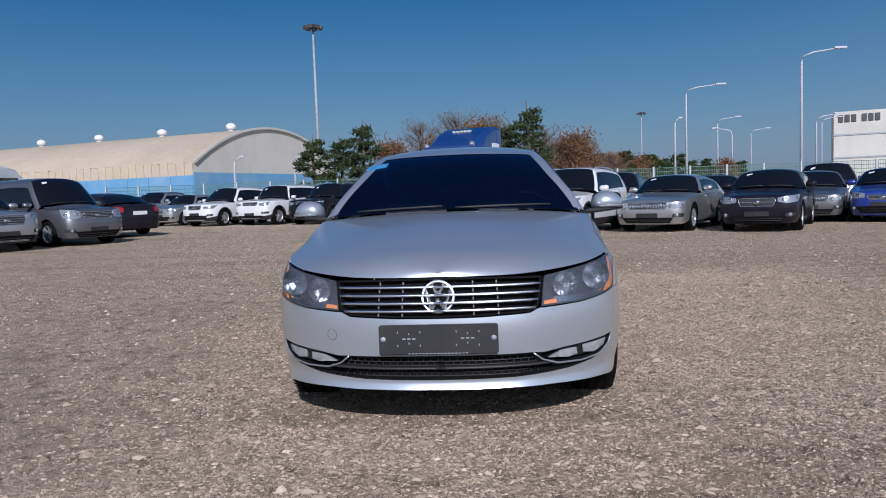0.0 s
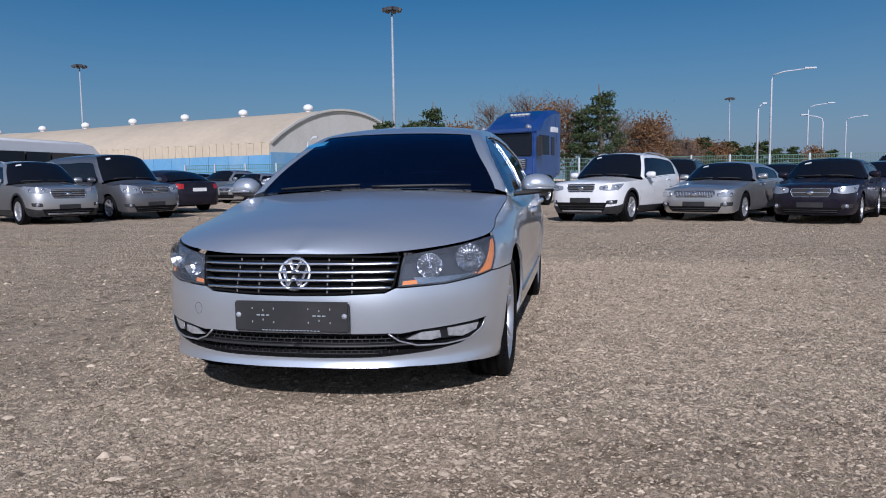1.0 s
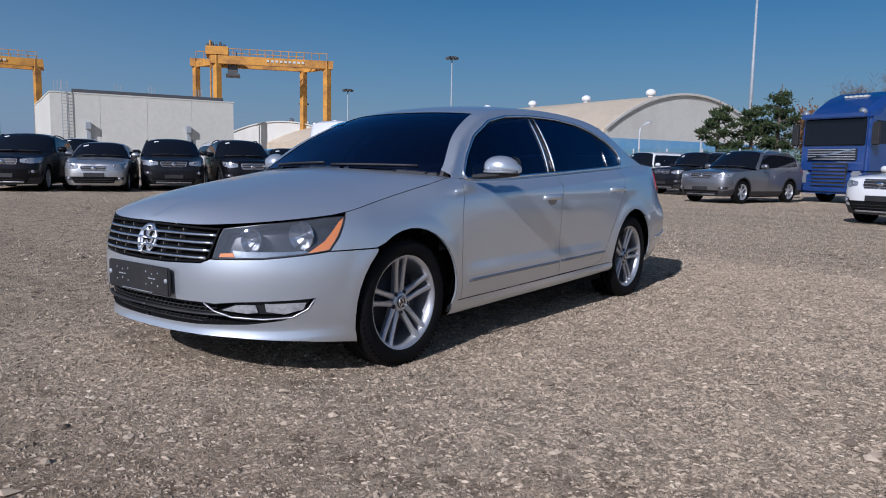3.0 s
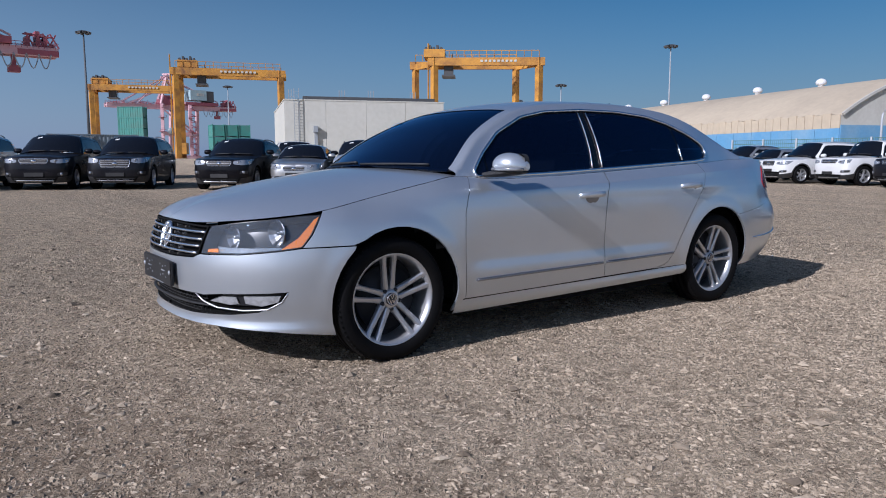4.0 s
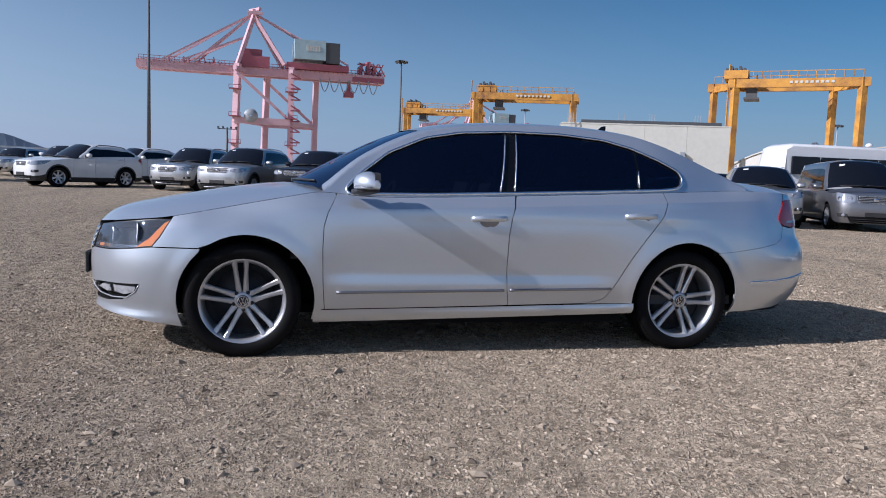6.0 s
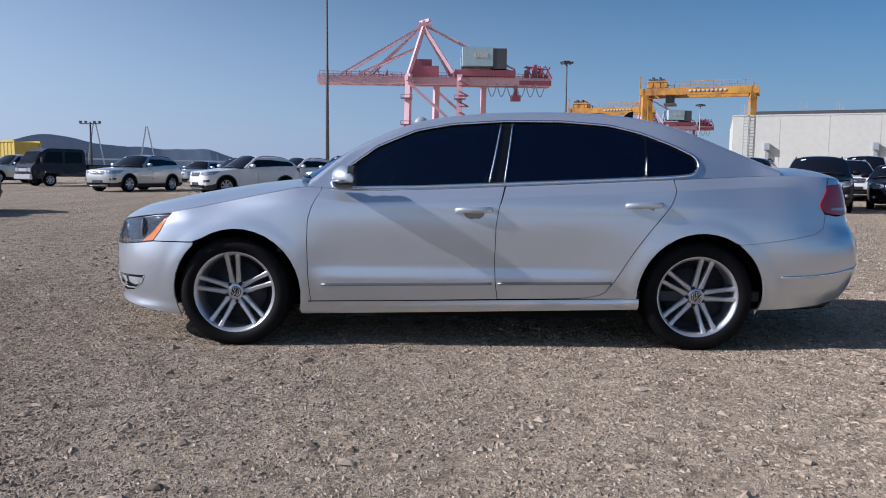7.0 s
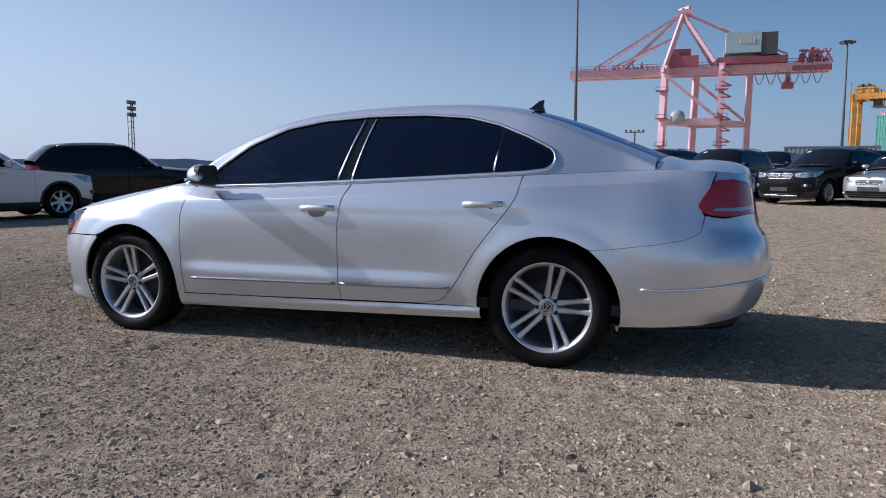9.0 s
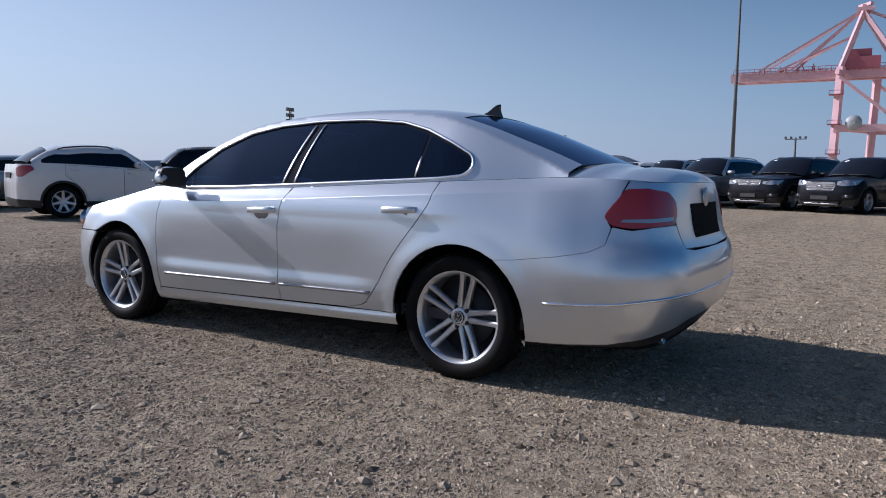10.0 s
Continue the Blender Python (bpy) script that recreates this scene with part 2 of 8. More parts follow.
def add_beam(bm, a, b, w, h=None, taper=1.0):
    """A square beam from a to b."""
    a, b = Vector(a), Vector(b)
    h = h or w
    d = (b - a).normalized()
    side = d.cross(Vector((0, 0, 1)))
    side = side.normalized() if side.length > 1e-4 else Vector((1, 0, 0))
    up = side.cross(d)
    ring = []
    for p, k in ((a, 1.0), (b, taper)):
        ring.append([bm.verts.new(p + side * sx * w * k / 2 + up * sy * h * k / 2) for sx, sy in ((-1, -1), (1, -1), (1, 1), (-1, 1))])
    for i in range(4):
        bm.faces.new((ring[0][i], ring[0][(i + 1) % 4], ring[1][(i + 1) % 4], ring[1][i]))
    bm.faces.new(ring[0][::-1]), bm.faces.new(ring[1])


def add_tube(bm, pts, radii, sides=8, caps=True):
    """A round tube along points."""
    pts = [Vector(p) for p in pts]
    rings = []
    for i, p in enumerate(pts):
        d = (pts[min(i + 1, len(pts) - 1)] - pts[max(i - 1, 0)]).normalized()
        side = d.cross(Vector((0, 0, 1)) if abs(d.z) < 0.95 else Vector((1, 0, 0))).normalized()
        up = side.cross(d)
        r = radii[i] if isinstance(radii, (list, tuple)) else radii
        rings.append([bm.verts.new(p + (side * math.cos(2 * math.pi * k / sides) + up * math.sin(2 * math.pi * k / sides)) * r) for k in range(sides)])
    for r0, r1 in zip(rings, rings[1:]):
        for k in range(sides):
            f = bm.faces.new((r0[k], r0[(k + 1) % sides], r1[(k + 1) % sides], r1[k]))
            f.smooth = sides > 5
    if caps:
        bm.faces.new(rings[0][::-1]), bm.faces.new(rings[-1])


def add_lathe(bm, profile, m=None, sides=48, smooth=True):
    """Points (x along the axis, radius) turned about x."""
    rings = []
    for x, r in profile:
        ring = []
        for k in range(sides):
            a = 2 * math.pi * k / sides
            v = Vector((x, r * math.cos(a), r * math.sin(a)))
            ring.append(bm.verts.new(m @ v if m else v))
        rings.append(ring)
    for r0, r1 in zip(rings, rings[1:]):
        for k in range(sides):
            bm.faces.new((r0[k], r1[k], r1[(k + 1) % sides], r0[(k + 1) % sides])).smooth = smooth
    return rings


def finish(name, bm, material, normals=True):
    if normals:
        bmesh.ops.recalc_face_normals(bm, faces=bm.faces)
    layer = bm.verts.layers.float_vector.get("skin")
    skin = None
    if layer and not normals:
        bm.normal_update()
        skin = [tuple(v[layer]) if v[layer].length > 0.5 else tuple(v.normal) for v in bm.verts]
    me = bpy.data.meshes.new(name)
    bm.to_mesh(me)
    bm.free()
    if skin:
        me.normals_split_custom_set_from_vertices(skin)
    me.materials.append(material)
    return me


def part(name, bm, material, parent, label="", at=None, normals=True):
    ob = new(name, bm if isinstance(bm, bpy.types.Mesh) else finish(name, bm, material, normals))
    ob.parent = parent
    if at is not None:
        ob.matrix_basis = at
    return tagged(ob, label)


def thing(name, m, label, category, group="", kind=""):
    ob = new(name)
    ob.matrix_basis = m
    return tagged(ob, label, category, group, kind)


def gz(x, y):
    """The height of the ground, which rises gently towards -x."""
    d = (-x - 6.0) / 4
    return 0.044 * (d if d > 30 else math.log1p(math.exp(d)))


# ---- ground ----
LEVELS = []


def ground_at(x, y):
    """The height of the ground's own sheet, for arrays of places."""
    xs, ys, z = LEVELS
    i, j = np.clip(np.searchsorted(xs, x) - 1, 0, len(xs) - 2), np.clip(np.searchsorted(ys, y) - 1, 0, len(ys) - 2)
    u, v = (x - xs[i]) / (xs[i + 1] - xs[i]), (y - ys[j]) / (ys[j + 1] - ys[j])
    return (z[j, i] * (1 - u) + z[j, i + 1] * u) * (1 - v) + (z[j + 1, i] * (1 - u) + z[j + 1, i + 1] * u) * v


def build_ground():
    xs = sorted({*np.round(np.arange(-14, 14.01, 0.25), 3), *(float(v) for v in (-4000, -2000, -1000, -500, -250, -140, -90, -60, -45, -35, -28, -23, -19, -16, 17, 22, 30, 45, 80, 150, 300, 800, 2000, 4000))})
    ys = sorted({*np.round(np.arange(-12, 18.01, 0.25), 3), *(float(v) for v in (-4000, -2000, -1000, -500, -250, -140, -90, -60, -40, -28, -20, -15, 22, 28, 36, 48, 70, 100, 150, 300, 800, 2000, 4000))})
    verts, faces = [], []
    for y in ys:
        for x in xs:
            near = max(0.0, 1 - max(abs(x) / 14, abs(y - 3) / 15))
            h = 0.02 * noise.noise((x * 0.5, y * 0.5, 0)) + 0.012 * noise.noise((x * 1.9, y * 1.9, 5))
            calm = min(1.0, max(0.0, (max(abs(x) - 0.9, abs(y - 1.4) - 1.8)) / 0.8))
            far = max(0.0, math.hypot(x, y) - 110)
            verts.append((x, y, min(gz(x, y), 1.3) + h * min(1, near * 4) * calm - 0.002 * min(far, 400)))
    n = len(xs)
    LEVELS.extend((np.array(xs), np.array(ys), np.array([v[2] for v in verts]).reshape(len(ys), n)))
    for j in range(len(ys) - 1):
        for i in range(n - 1):
            faces.append((j * n + i, j * n + i + 1, (j + 1) * n + i + 1, (j + 1) * n + i))
    me = bpy.data.meshes.new("ground")
    me.from_pydata(verts, [], faces)
    me.materials.append(M_GROUND)
    me.shade_smooth()
    tagged(new("ground", me), "tan gravel and crushed stone yard, dry and dusty", "ground", kind="structure")


def scatter_stones(name, count, size, spread, label, fine=False):
    """Loose stones in a band round the car, as one mesh."""
    rng = np.random.default_rng(count)
    base = np.array([(0, 0, -0.6), (0.9, 0.1, 0), (0.2, 0.95, 0.05), (-0.85, 0.3, 0), (-0.3, -0.9, 0), (0.55, -0.6, 0.1), (0.25, 0.15, 0.62), (-0.3, -0.1, 0.5)])
    tri = np.array([(0, 2, 1), (0, 3, 2), (0, 4, 3), (0, 5, 4), (0, 1, 5), (6, 1, 2), (6, 2, 3), (7, 6, 3), (7, 3, 4), (7, 4, 6), (6, 4, 5), (6, 5, 1)])
    if fine:
        base = np.array([(0.9, 0.5, -0.2), (-0.9, 0.55, -0.2), (-0.85, -0.5, -0.2), (0.85, -0.55, -0.2), (0.4, 0.05, 0.55), (-0.35, -0.05, 0.48)])
        tri = np.array([(0, 1, 5), (0, 5, 4), (1, 2, 5), (2, 3, 4), (2, 4, 5), (3, 0, 4)])
    corners = len(base)
    x0, x1, y0, y1 = spread
    xy = np.stack([rng.uniform(x0, x1, count), rng.uniform(y0, y1, count)], 1)
    keep = ~((np.abs(xy[:, 0]) < 0.95) & (xy[:, 1] > -0.7) & (xy[:, 1] < 3.5) & (rng.random(count) < 0.5))
    patch = np.array([noise.noise((a * 1.3, b * 1.3, 3.0)) + 0.5 * noise.noise((a * 4, b * 4, 8.0)) for a, b in xy])
    keep &= rng.random(count) < 0.80 + 0.5 * patch
    # thinner towards the edges of the spread
    rim = np.minimum(np.minimum(xy[:, 0] - x0, x1 - xy[:, 0]), np.minimum(xy[:, 1] - y0, y1 - xy[:, 1]))
    keep &= rng.random(count) < np.clip(rim / 1.8, 0, 1) ** 1.3
    xy = xy[keep]
    n = len(xy)
    s = size[0] * (size[1] / size[0]) ** (rng.random(n) ** 2.9)
    ang = rng.uniform(0, 6.283, n)
    ca, sa = np.cos(ang), np.sin(ang)
    v = base[None] * (1 + rng.uniform(-0.42, 0.42, (n, corners, 3)))
    v = v * s[:, None, None] * np.stack([rng.uniform(0.8, 1.3, n), rng.uniform(0.6, 1.0, n), rng.uniform(0.42, 0.82, n)], 1)[:, None, :]
    x = v[..., 0] * ca[:, None] - v[..., 1] * sa[:, None] + xy[:, :1]
    y = v[..., 0] * sa[:, None] + v[..., 1] * ca[:, None] + xy[:, 1:]
    lift = ground_at(xy[:, 0], xy[:, 1])
    z = v[..., 2] + lift[:, None] + s[:, None] * 0.12
    verts = np.stack([x, y, z], -1).reshape(-1, 3)
    faces = (tri[None] + corners * np.arange(n)[:, None, None]).reshape(-1, 3)
    me = bpy.data.meshes.new(name)
    me.vertices.add(len(verts))
    me.vertices.foreach_set("co", verts.astype(np.float32).ravel())
    me.loops.add(faces.size)
    me.loops.foreach_set("vertex_index", faces.astype(np.int32).ravel())
    me.polygons.add(len(faces))
    me.polygons.foreach_set("loop_start", np.arange(0, faces.size, 3, dtype=np.int32))
    me.update(calc_edges=True)
    me.shade_flat()
    me.materials.append(M_STONE)
    tagged(new(name, me), label, "gravel", kind="stuff")


build_ground()
scatter_stones("gravel", 400000, (0.005, 0.014), (-2.6, 5.0, -4.4, 6.6), "loose crushed stone lying on the yard", True)
scatter_stones("clods", 9000, (0.012, 0.042), (-6, 7, -6, 9), "scattered larger stones and clods on the yard")
scatter_stones("rubble", 30000, (0.010, 0.026), (-16, 9, -9, 18), "coarser stones strewn over the far yard")
scatter_stones("pebbles", 90000, (0.006, 0.016), (-9, 8, -7, 12), "scattered pale pebbles on the gravel yard", True)


# ---- buildings ----
def hangar(centre, angle, half, eave, ridge, length, label):
    """A barrel-roofed hall: a blue base, white gables and a beige membrane roof. Its axis is x."""
    top = thing("hangar", pose(*centre, 0, 0, angle), label, "hangar", "hangars", "structure")
    rise = ridge - eave
    rad = (half * half + rise * rise) / (2 * rise)
    arc = [(rad * math.sin(a), eave + rise - rad + rad * math.cos(a)) for a in np.linspace(-math.asin(half / rad), math.asin(half / rad), 33)]
    bm = bmesh.new()
    ribs = int(length / 0.9)
    rows = []
    for i in range(ribs + 1):
        x = length * i / ribs
        swell = 0.10 if i % 2 else 0.0
        rows.append([bm.verts.new((x, y * (1 + swell / half), z + swell)) for y, z in arc])
    for r0, r1 in zip(rows, rows[1:]):
        for a, b, c, d in zip(r0, r0[1:], r1[1:], r1):
            bm.faces.new((a, b, c, d)).smooth = True
    part("roof", bm, M_ROOF, top, "beige membrane barrel roof")
    for x in (0.0, length):
        bm = bmesh.new()
        vs = [bm.verts.new((x, y, z)) for y, z in arc]
        vs2 = [bm.verts.new((x + 0.25, y, z)) for y, z in arc]
        b0 = [bm.verts.new((x + k, y, eave - 0.9)) for k in (0, 0.25) for y in (-half, half)]
        bm.faces.new([b0[0], *vs, b0[1]])
        bm.faces.new([b0[2], *vs2, b0[3]])
        part("gable", bm, M_WHITE, top, "white gable wall")
        bm = bmesh.new()
        for a, b in zip(arc, arc[1:]):
            add_beam(bm, (x - 0.2, a[0], a[1] + 0.1), (x - 0.2, b[0], b[1] + 0.1), 0.22, 0.24)
        part("gable_trim", bm, M_WHITE, top)
        bm = bmesh.new()
        add_box(bm, (x - 0.06, -half, 0), (x + 0.22, half, eave - 0.9))
        part("gable_base", bm, M_BLUE, top, "blue lower wall")
    for y in (-half, half):
        bm = bmesh.new()
        for i in range(int(length / 3)):
            add_box(bm, (i * 3 + 0.03, y - 0.12, 0), (i * 3 + 2.97, y + 0.12, eave - 1.2))
        part("side_wall", bm, M_BLUE, top, "blue panelled lower wall")
        bm = bmesh.new()
        for i in range(int(length / 1.1)):
            add_box(bm, (i * 1.1 + 0.02, y - 0.10, eave - 1.2), (i * 1.1 + 1.06, y + 0.10, eave + 0.05 + 0.15 * (i % 2)))
        part("eave_skirt", bm, M_ROOF, top, "stained pleated eave skirt")
    for i in range(int(length / 11)):
        bm = bmesh.new()
        at = pose(6 + i * 11, 0, ridge, 0, -90, 0)
        add_lathe(bm, [(-0.2, 0.42), (0.45, 0.36), (0.5, 0.58), (0.8, 0.64), (1.05, 0.5), (1.2, 0.2), (1.22, 0.0)], at, 14)
        part("ridge_vent", bm, M_VENT, top, "white turbine roof vent")
    return top


hangar((-26.3, 81.7, 0.2), 161, 13.6, 5.0, 9.3, 66, "long barrel-roofed hangar with beige roof and blue walls")
hangar((-90.5, 104.0, 0.6), 161, 13.6, 4.6, 8.9, 90, "second barrel-roofed hangar behind the first one")
hangar((-124, 104, 0.9), 120, 16, 4.0, 9.0, 40, "distant pale arched store behind the parked cars")


def warehouse():
    top = thing("warehouse", pose(-68.4, 29.6, 0.6, 0, 0, 69.8), "plain white flat-roofed warehouse with rooftop ducts", "warehouse", kind="structure")
    bm = bmesh.new()
    for i in range(4):
        add_box(bm, (i * 4.3 + 0.01, -0.06, 0), (i * 4.3 + 4.29, 0.3, 6.6))
    add_box(bm, (0, 0.3, 0), (17.2, 22, 6.55))
    part("wall", bm, M_CREAM, top, "smooth pale cream wall")
    bm = bmesh.new()
    add_box(bm, (-0.05, -0.1, 6.6), (17.25, 22.1, 6.72))
    part("parapet", bm, M_CREAM, top)
    bm = bmesh.new()
    add_box(bm, (2.2, 3, 6.72), (17.0, 3.6, 7.3))
    part("roof_duct", bm, M_DARK, top, "dark roof duct")
    for x in (3.2, 12.5):
        bm = bmesh.new()
        add_box(bm, (x - 0.16, -0.4, 0), (x + 0.16, -0.07, 3.6))
        add_box(bm, (x - 0.26, -0.62, 3.3), (x + 0.2, -0.07, 3.95))
        part("wall_duct", bm, M_STEEL, top, "grey exhaust duct")
    for x in (0.8, 6.4, 9.7, 14.6):
        bm = bmesh.new()
        for k in range(3):
            add_beam(bm, (x + k * 0.3, 5, 6.8), (x + k * 0.3, 5, 8.2), 0.07)
        add_beam(bm, (x, 5, 7.4), (x + 0.6, 5, 7.4), 0.05)
        part("roof_pipe", bm, M_STEEL, top)
    bm = bmesh.new()
    for x in (1.0, 1.5):
        add_beam(bm, (x, -0.35, 0), (x, -0.35, 7.8), 0.06)
    for i in range(24):
        add_beam(bm, (1.0, -0.35, 0.3 + i * 0.31), (1.5, -0.35, 0.3 + i * 0.31), 0.04)
    part("ladder", bm, M_STEEL, top)
    bm = bmesh.new()
    add_box(bm, (10.0, -0.1, 0), (11.6, -0.07, 2.6))
    part("door", bm, M_STEEL, top)


warehouse()


def sky_box_building():
    top = thing("office_block", pose(62.6, 138, 0, 0, 0, -22), "white commercial block with a dark sign near its roof", "building", kind="structure")
    bm = bmesh.new()
    add_box(bm, (0, 0, 0), (30, 15, 13.8))
    part("wall", bm, M_WHITE, top)
    bm = bmesh.new()
    for z in (5.2, 9.4):
        add_box(bm, (-0.1, -0.12, z), (30.1, 0, z + 0.3))
    part("band", bm, M_STEEL, top)
    for i in (0, 1, 2, 3.6, 4.6, 5.6):
        bm = bmesh.new()
        add_box(bm, (0.8 + i * 1.05, -0.2, 11.9), (1.55 + i * 1.05, 0, 13.2), Matrix.Shear("XZ", 4, (0.1, 0)))
        part("sign_bar", bm, M_DARK, top)


sky_box_building()


# ---- port cranes ----
def gantry(a, b, depth, height, label):
    """A rubber-tyred yard gantry between the feet a and b; depth: the way to its second frame."""
    top = thing("gantry_crane", pose(0, 0, 0), label, "gantry crane", "gantry cranes", "structure")
    a, b, depth = Vector((*a, 0.8)), Vector((*b, 0.8)), Vector((*depth, 0))
    along = (b - a).normalized()
    for o in (Vector(), depth):
        for p in (a, b):
            bm = bmesh.new()
            add_beam(bm, p + o, p + o + Vector((0, 0, height - 0.8)), 1.2 if not o.length else 1.1)
            part("leg", bm, M_YELLOW, top)
        bm = bmesh.new()
        add_beam(bm, a + o - along * 1.2 + Vector((0, 0, height - 1.6)), b + o + along * 1.2 + Vector((0, 0, height - 1.6)), 1.2, 1.6)
        part("girder", bm, M_YELLOW, top, "weathered yellow box girder")
        bm = bmesh.new()
        for i in range(15):
            p = a.lerp(b, i / 14) + o
            add_beam(bm, p + Vector((0, 0, height - 0.6)), p + Vector((0, 0, height + 0.7)), 0.1)
        add_beam(bm, a + o + Vector((0, 0, height + 0.7)), b + o + Vector((0, 0, height + 0.7)), 0.12)
        part("handrail", bm, M_YELLOW, top)
    for p in (a, b):
        bm = bmesh.new()
        add_beam(bm, p - depth * 0.15, p + depth * 1.15, 1.4, 1.3)
        add_beam(bm, p + Vector((0, 0, height - 2)), p + depth + Vector((0, 0, height - 2)), 0.9, 1.2)
        part("sill_beam", bm, M_YELLOW, top)
        for k in (0.0, 1.0):
            bm = bmesh.new()
            c = p + depth * k - Vector((0, 0, 0.2))
            add_lathe(bm, [(-0.3, 0.2), (-0.3, 0.8), (0.3, 0.8), (0.3, 0.2)], pose(*c, 0, 0, math.degrees(math.atan2(along.y, along.x))), 18)
            part("wheel", bm, M_DARK, top)
    bm = bmesh.new()
    t = a.lerp(b, 0.10) + depth * 0.5 + Vector((0, 0, height))
    rot = pose(*t, 0, 0, math.degrees(math.atan2(along.y, along.x)))
    add_box(bm, (-2.2, -3.5, -0.6), (2.2, 3.5, 1.0), rot)
    part("trolley", bm, M_YELLOW, top, "trolley with machinery")
    bm = bmesh.new()
    for k in range(5):
        add_box(bm, (-2.0 + k * 0.8, -3.0, 1.0), (-1.5 + k * 0.8, 2.0, 1.5 + 0.4 * (k % 2)), rot)
    add_box(bm, (2.0, -2.6, -4.2), (4.0, -0.6, -2.0), rot)
    add_box(bm, (1.6, -2.8, -4.5), (4.4, 2.8, -4.2), rot)
    add_box(bm, (2.4, 0.2, -4.2), (3.6, 2.4, -3.2), rot)
    for k in (2.2, 3.8):
        for d in (-2.4, 2.2):
            add_box(bm, (k - 0.08, d - 0.08, -4.2), (k + 0.08, d + 0.08, 0.2), rot)
    part("cab_and_spreader", bm, M_DARK, top, "dark operator cab and spreader")
    bm = bmesh.new()
    add_box(bm, (-1.2, -1.0, 1.5), (1.4, 2.6, 4.2), pose(*(a + depth * 0.5), 0, 0, math.degrees(math.atan2(depth.y, depth.x)) - 90))
    add_beam(bm, a + Vector((-0.9, -0.9, 0)), a + Vector((-0.9, -0.9, height + 2.2)), 0.25)
    part("engine_house", bm, M_YELLOW, top)
    bm = bmesh.new()
    n = 9
    for i in range(n):
        p = a.lerp(b, 0.42 + 0.36 * i / n) - depth.normalized() * 0.8 + Vector((0, 0, height - 1.5))
        q = a.lerp(b, 0.42 + 0.36 * (i + 0.6) / n) - depth.normalized() * 0.8 + Vector((0, 0, height - 1.5))
        add_beam(bm, p, q, 0.08, 0.45)
    part("sign_bars", bm, M_WHITE, top, "faded white lettering bars")


gantry((-125.4, 88.5), (-112, 106), (-7.8, 0.4), 22.3, "yellow rubber-tyred gantry crane with stained box girders")
gantry((-171.7, 48.1), (-163.8, 70.4), (-6.5, 3.0), 22.1, "yellow gantry crane standing behind the car rows")
gantry((-226, 40), (-218, 62), (-7, 2.5), 22.3, "yellow gantry crane further off in the port")


def quay_crane(x, y0, k, label):
    """A ship-to-shore crane whose boom lies along y."""
    top = thing("quay_crane", pose(x, y0, 0, 0, 0, 3) @ Matrix.Scale(k, 4), label, "quay crane", "quay cranes", "structure")

    def bar(name, pairs, w, material=M_PINK, h=None, text=""):
        bm = bmesh.new()
        for p, q in pairs:
            add_beam(bm, p, q, w, h)
        part(name, bm, material, top, text)

    near, far = 10.0, -12.0
    for name, xx, ya, yb in (("near", near, -17.0, 5.5), ("far", far, -4.5, 17.5)):
        for y in (ya, yb):
            bar("leg", [((xx, y, 0), (xx * 0.75, y + (1.2 if y == ya else 0.3), 44))], 2.3)
        bar("portal_beam", [((xx, ya, 21), (xx, yb, 21))], 1.8, M_PINK, 2.6)
        bar("sill_beam", [((xx, ya - 3, 3), (xx, yb + 3, 3))], 2.0, M_PINK, 2.4)
    bar("cross_beam", [((near, -17, 21), (far, -4.5, 21)), ((near, 5.5, 21), (far, 17.5, 21)), ((near, -17, 42), (far, -4.5, 42)), ((near, 5.5, 42), (far, 17.5, 42))], 1.6)
    bar("brace", [((near, -16, 40), (near, 5, 22)), ((far, -4, 40), (far, 17, 22))], 1.1)
    for xx in (-4.0, 3.0):
        bar("boom_girder", [((xx, -55, 42), (xx, 46, 42))], 1.6, M_PINK, 3.4, "boom girder in haze-paled pink")
    bar("boom_tie", [((-4, y, 42), (3, y, 42)) for y in range(-54, 46, 8)], 0.9)
    apex = Vector((0, -9.5, 66))
    for xx in (-4.5, 4.5):
        bar("apex_leg", [((xx * 1.3, -16, 44), (apex.x + xx * 0.3, apex.y, 65)), ((xx * 1.3, 3, 45), (apex.x + xx * 0.3, apex.y, 65))], 1.4)
        bar("stay", [(apex, (xx, -45, 44)), (apex, (xx, -33, 44)), (apex, (xx, 30, 47)), ((0, -11, 57), (xx, -38, 44))], 0.7)
    bar("apex_platform", [((-4, -12, 65.5), (-4, -6, 65.5)), ((4, -12, 65.5), (4, -6, 65.5)), ((-4, -9.5, 66.5), (4, -9.5, 66.5)), ((-3, -11, 67.5), (3, -7, 67.5))], 1.2)
    bm = bmesh.new()
    add_box(bm, (-7, 7, 48), (7, 20, 56))
    part("machine_house", bm, M_TEALBOX, top, "pale teal machinery house")
    bm = bmesh.new()
    add_box(bm, (-6.8, 20, 47), (6.8, 26, 55.5))
    part("dark_house_end", bm, M_DARK, top)
    bm = bmesh.new()
    for i in range(5):
        add_box(bm, (7.0, 12 + i * 1.2, 51.5), (7.15, 12.8 + i * 1.2, 53.6))
    part("sign_bar", bm, M_WHITE, top)
    bm = bmesh.new()
    add_box(bm, (-6, 4, 44), (6, 30, 46.5))
    add_box(bm, (-5, -16, 43.5), (5, -3, 48))
    add_box(bm, (-3, -14, 48), (3, -6, 51))
    add_box(bm, (-4, 32, 40.5), (4, 46, 42.5))
    for y in (35, 38.5, 41, 43.5):
        add_box(bm, (-2.6, y, 43.6), (2.6, y + 1.5, 45.2 + 2.2 * ((y * 2) % 3)))
        add_beam(bm, (-2.5, y, 43.6), (-2.5, y + 3, 49.5), 0.5)
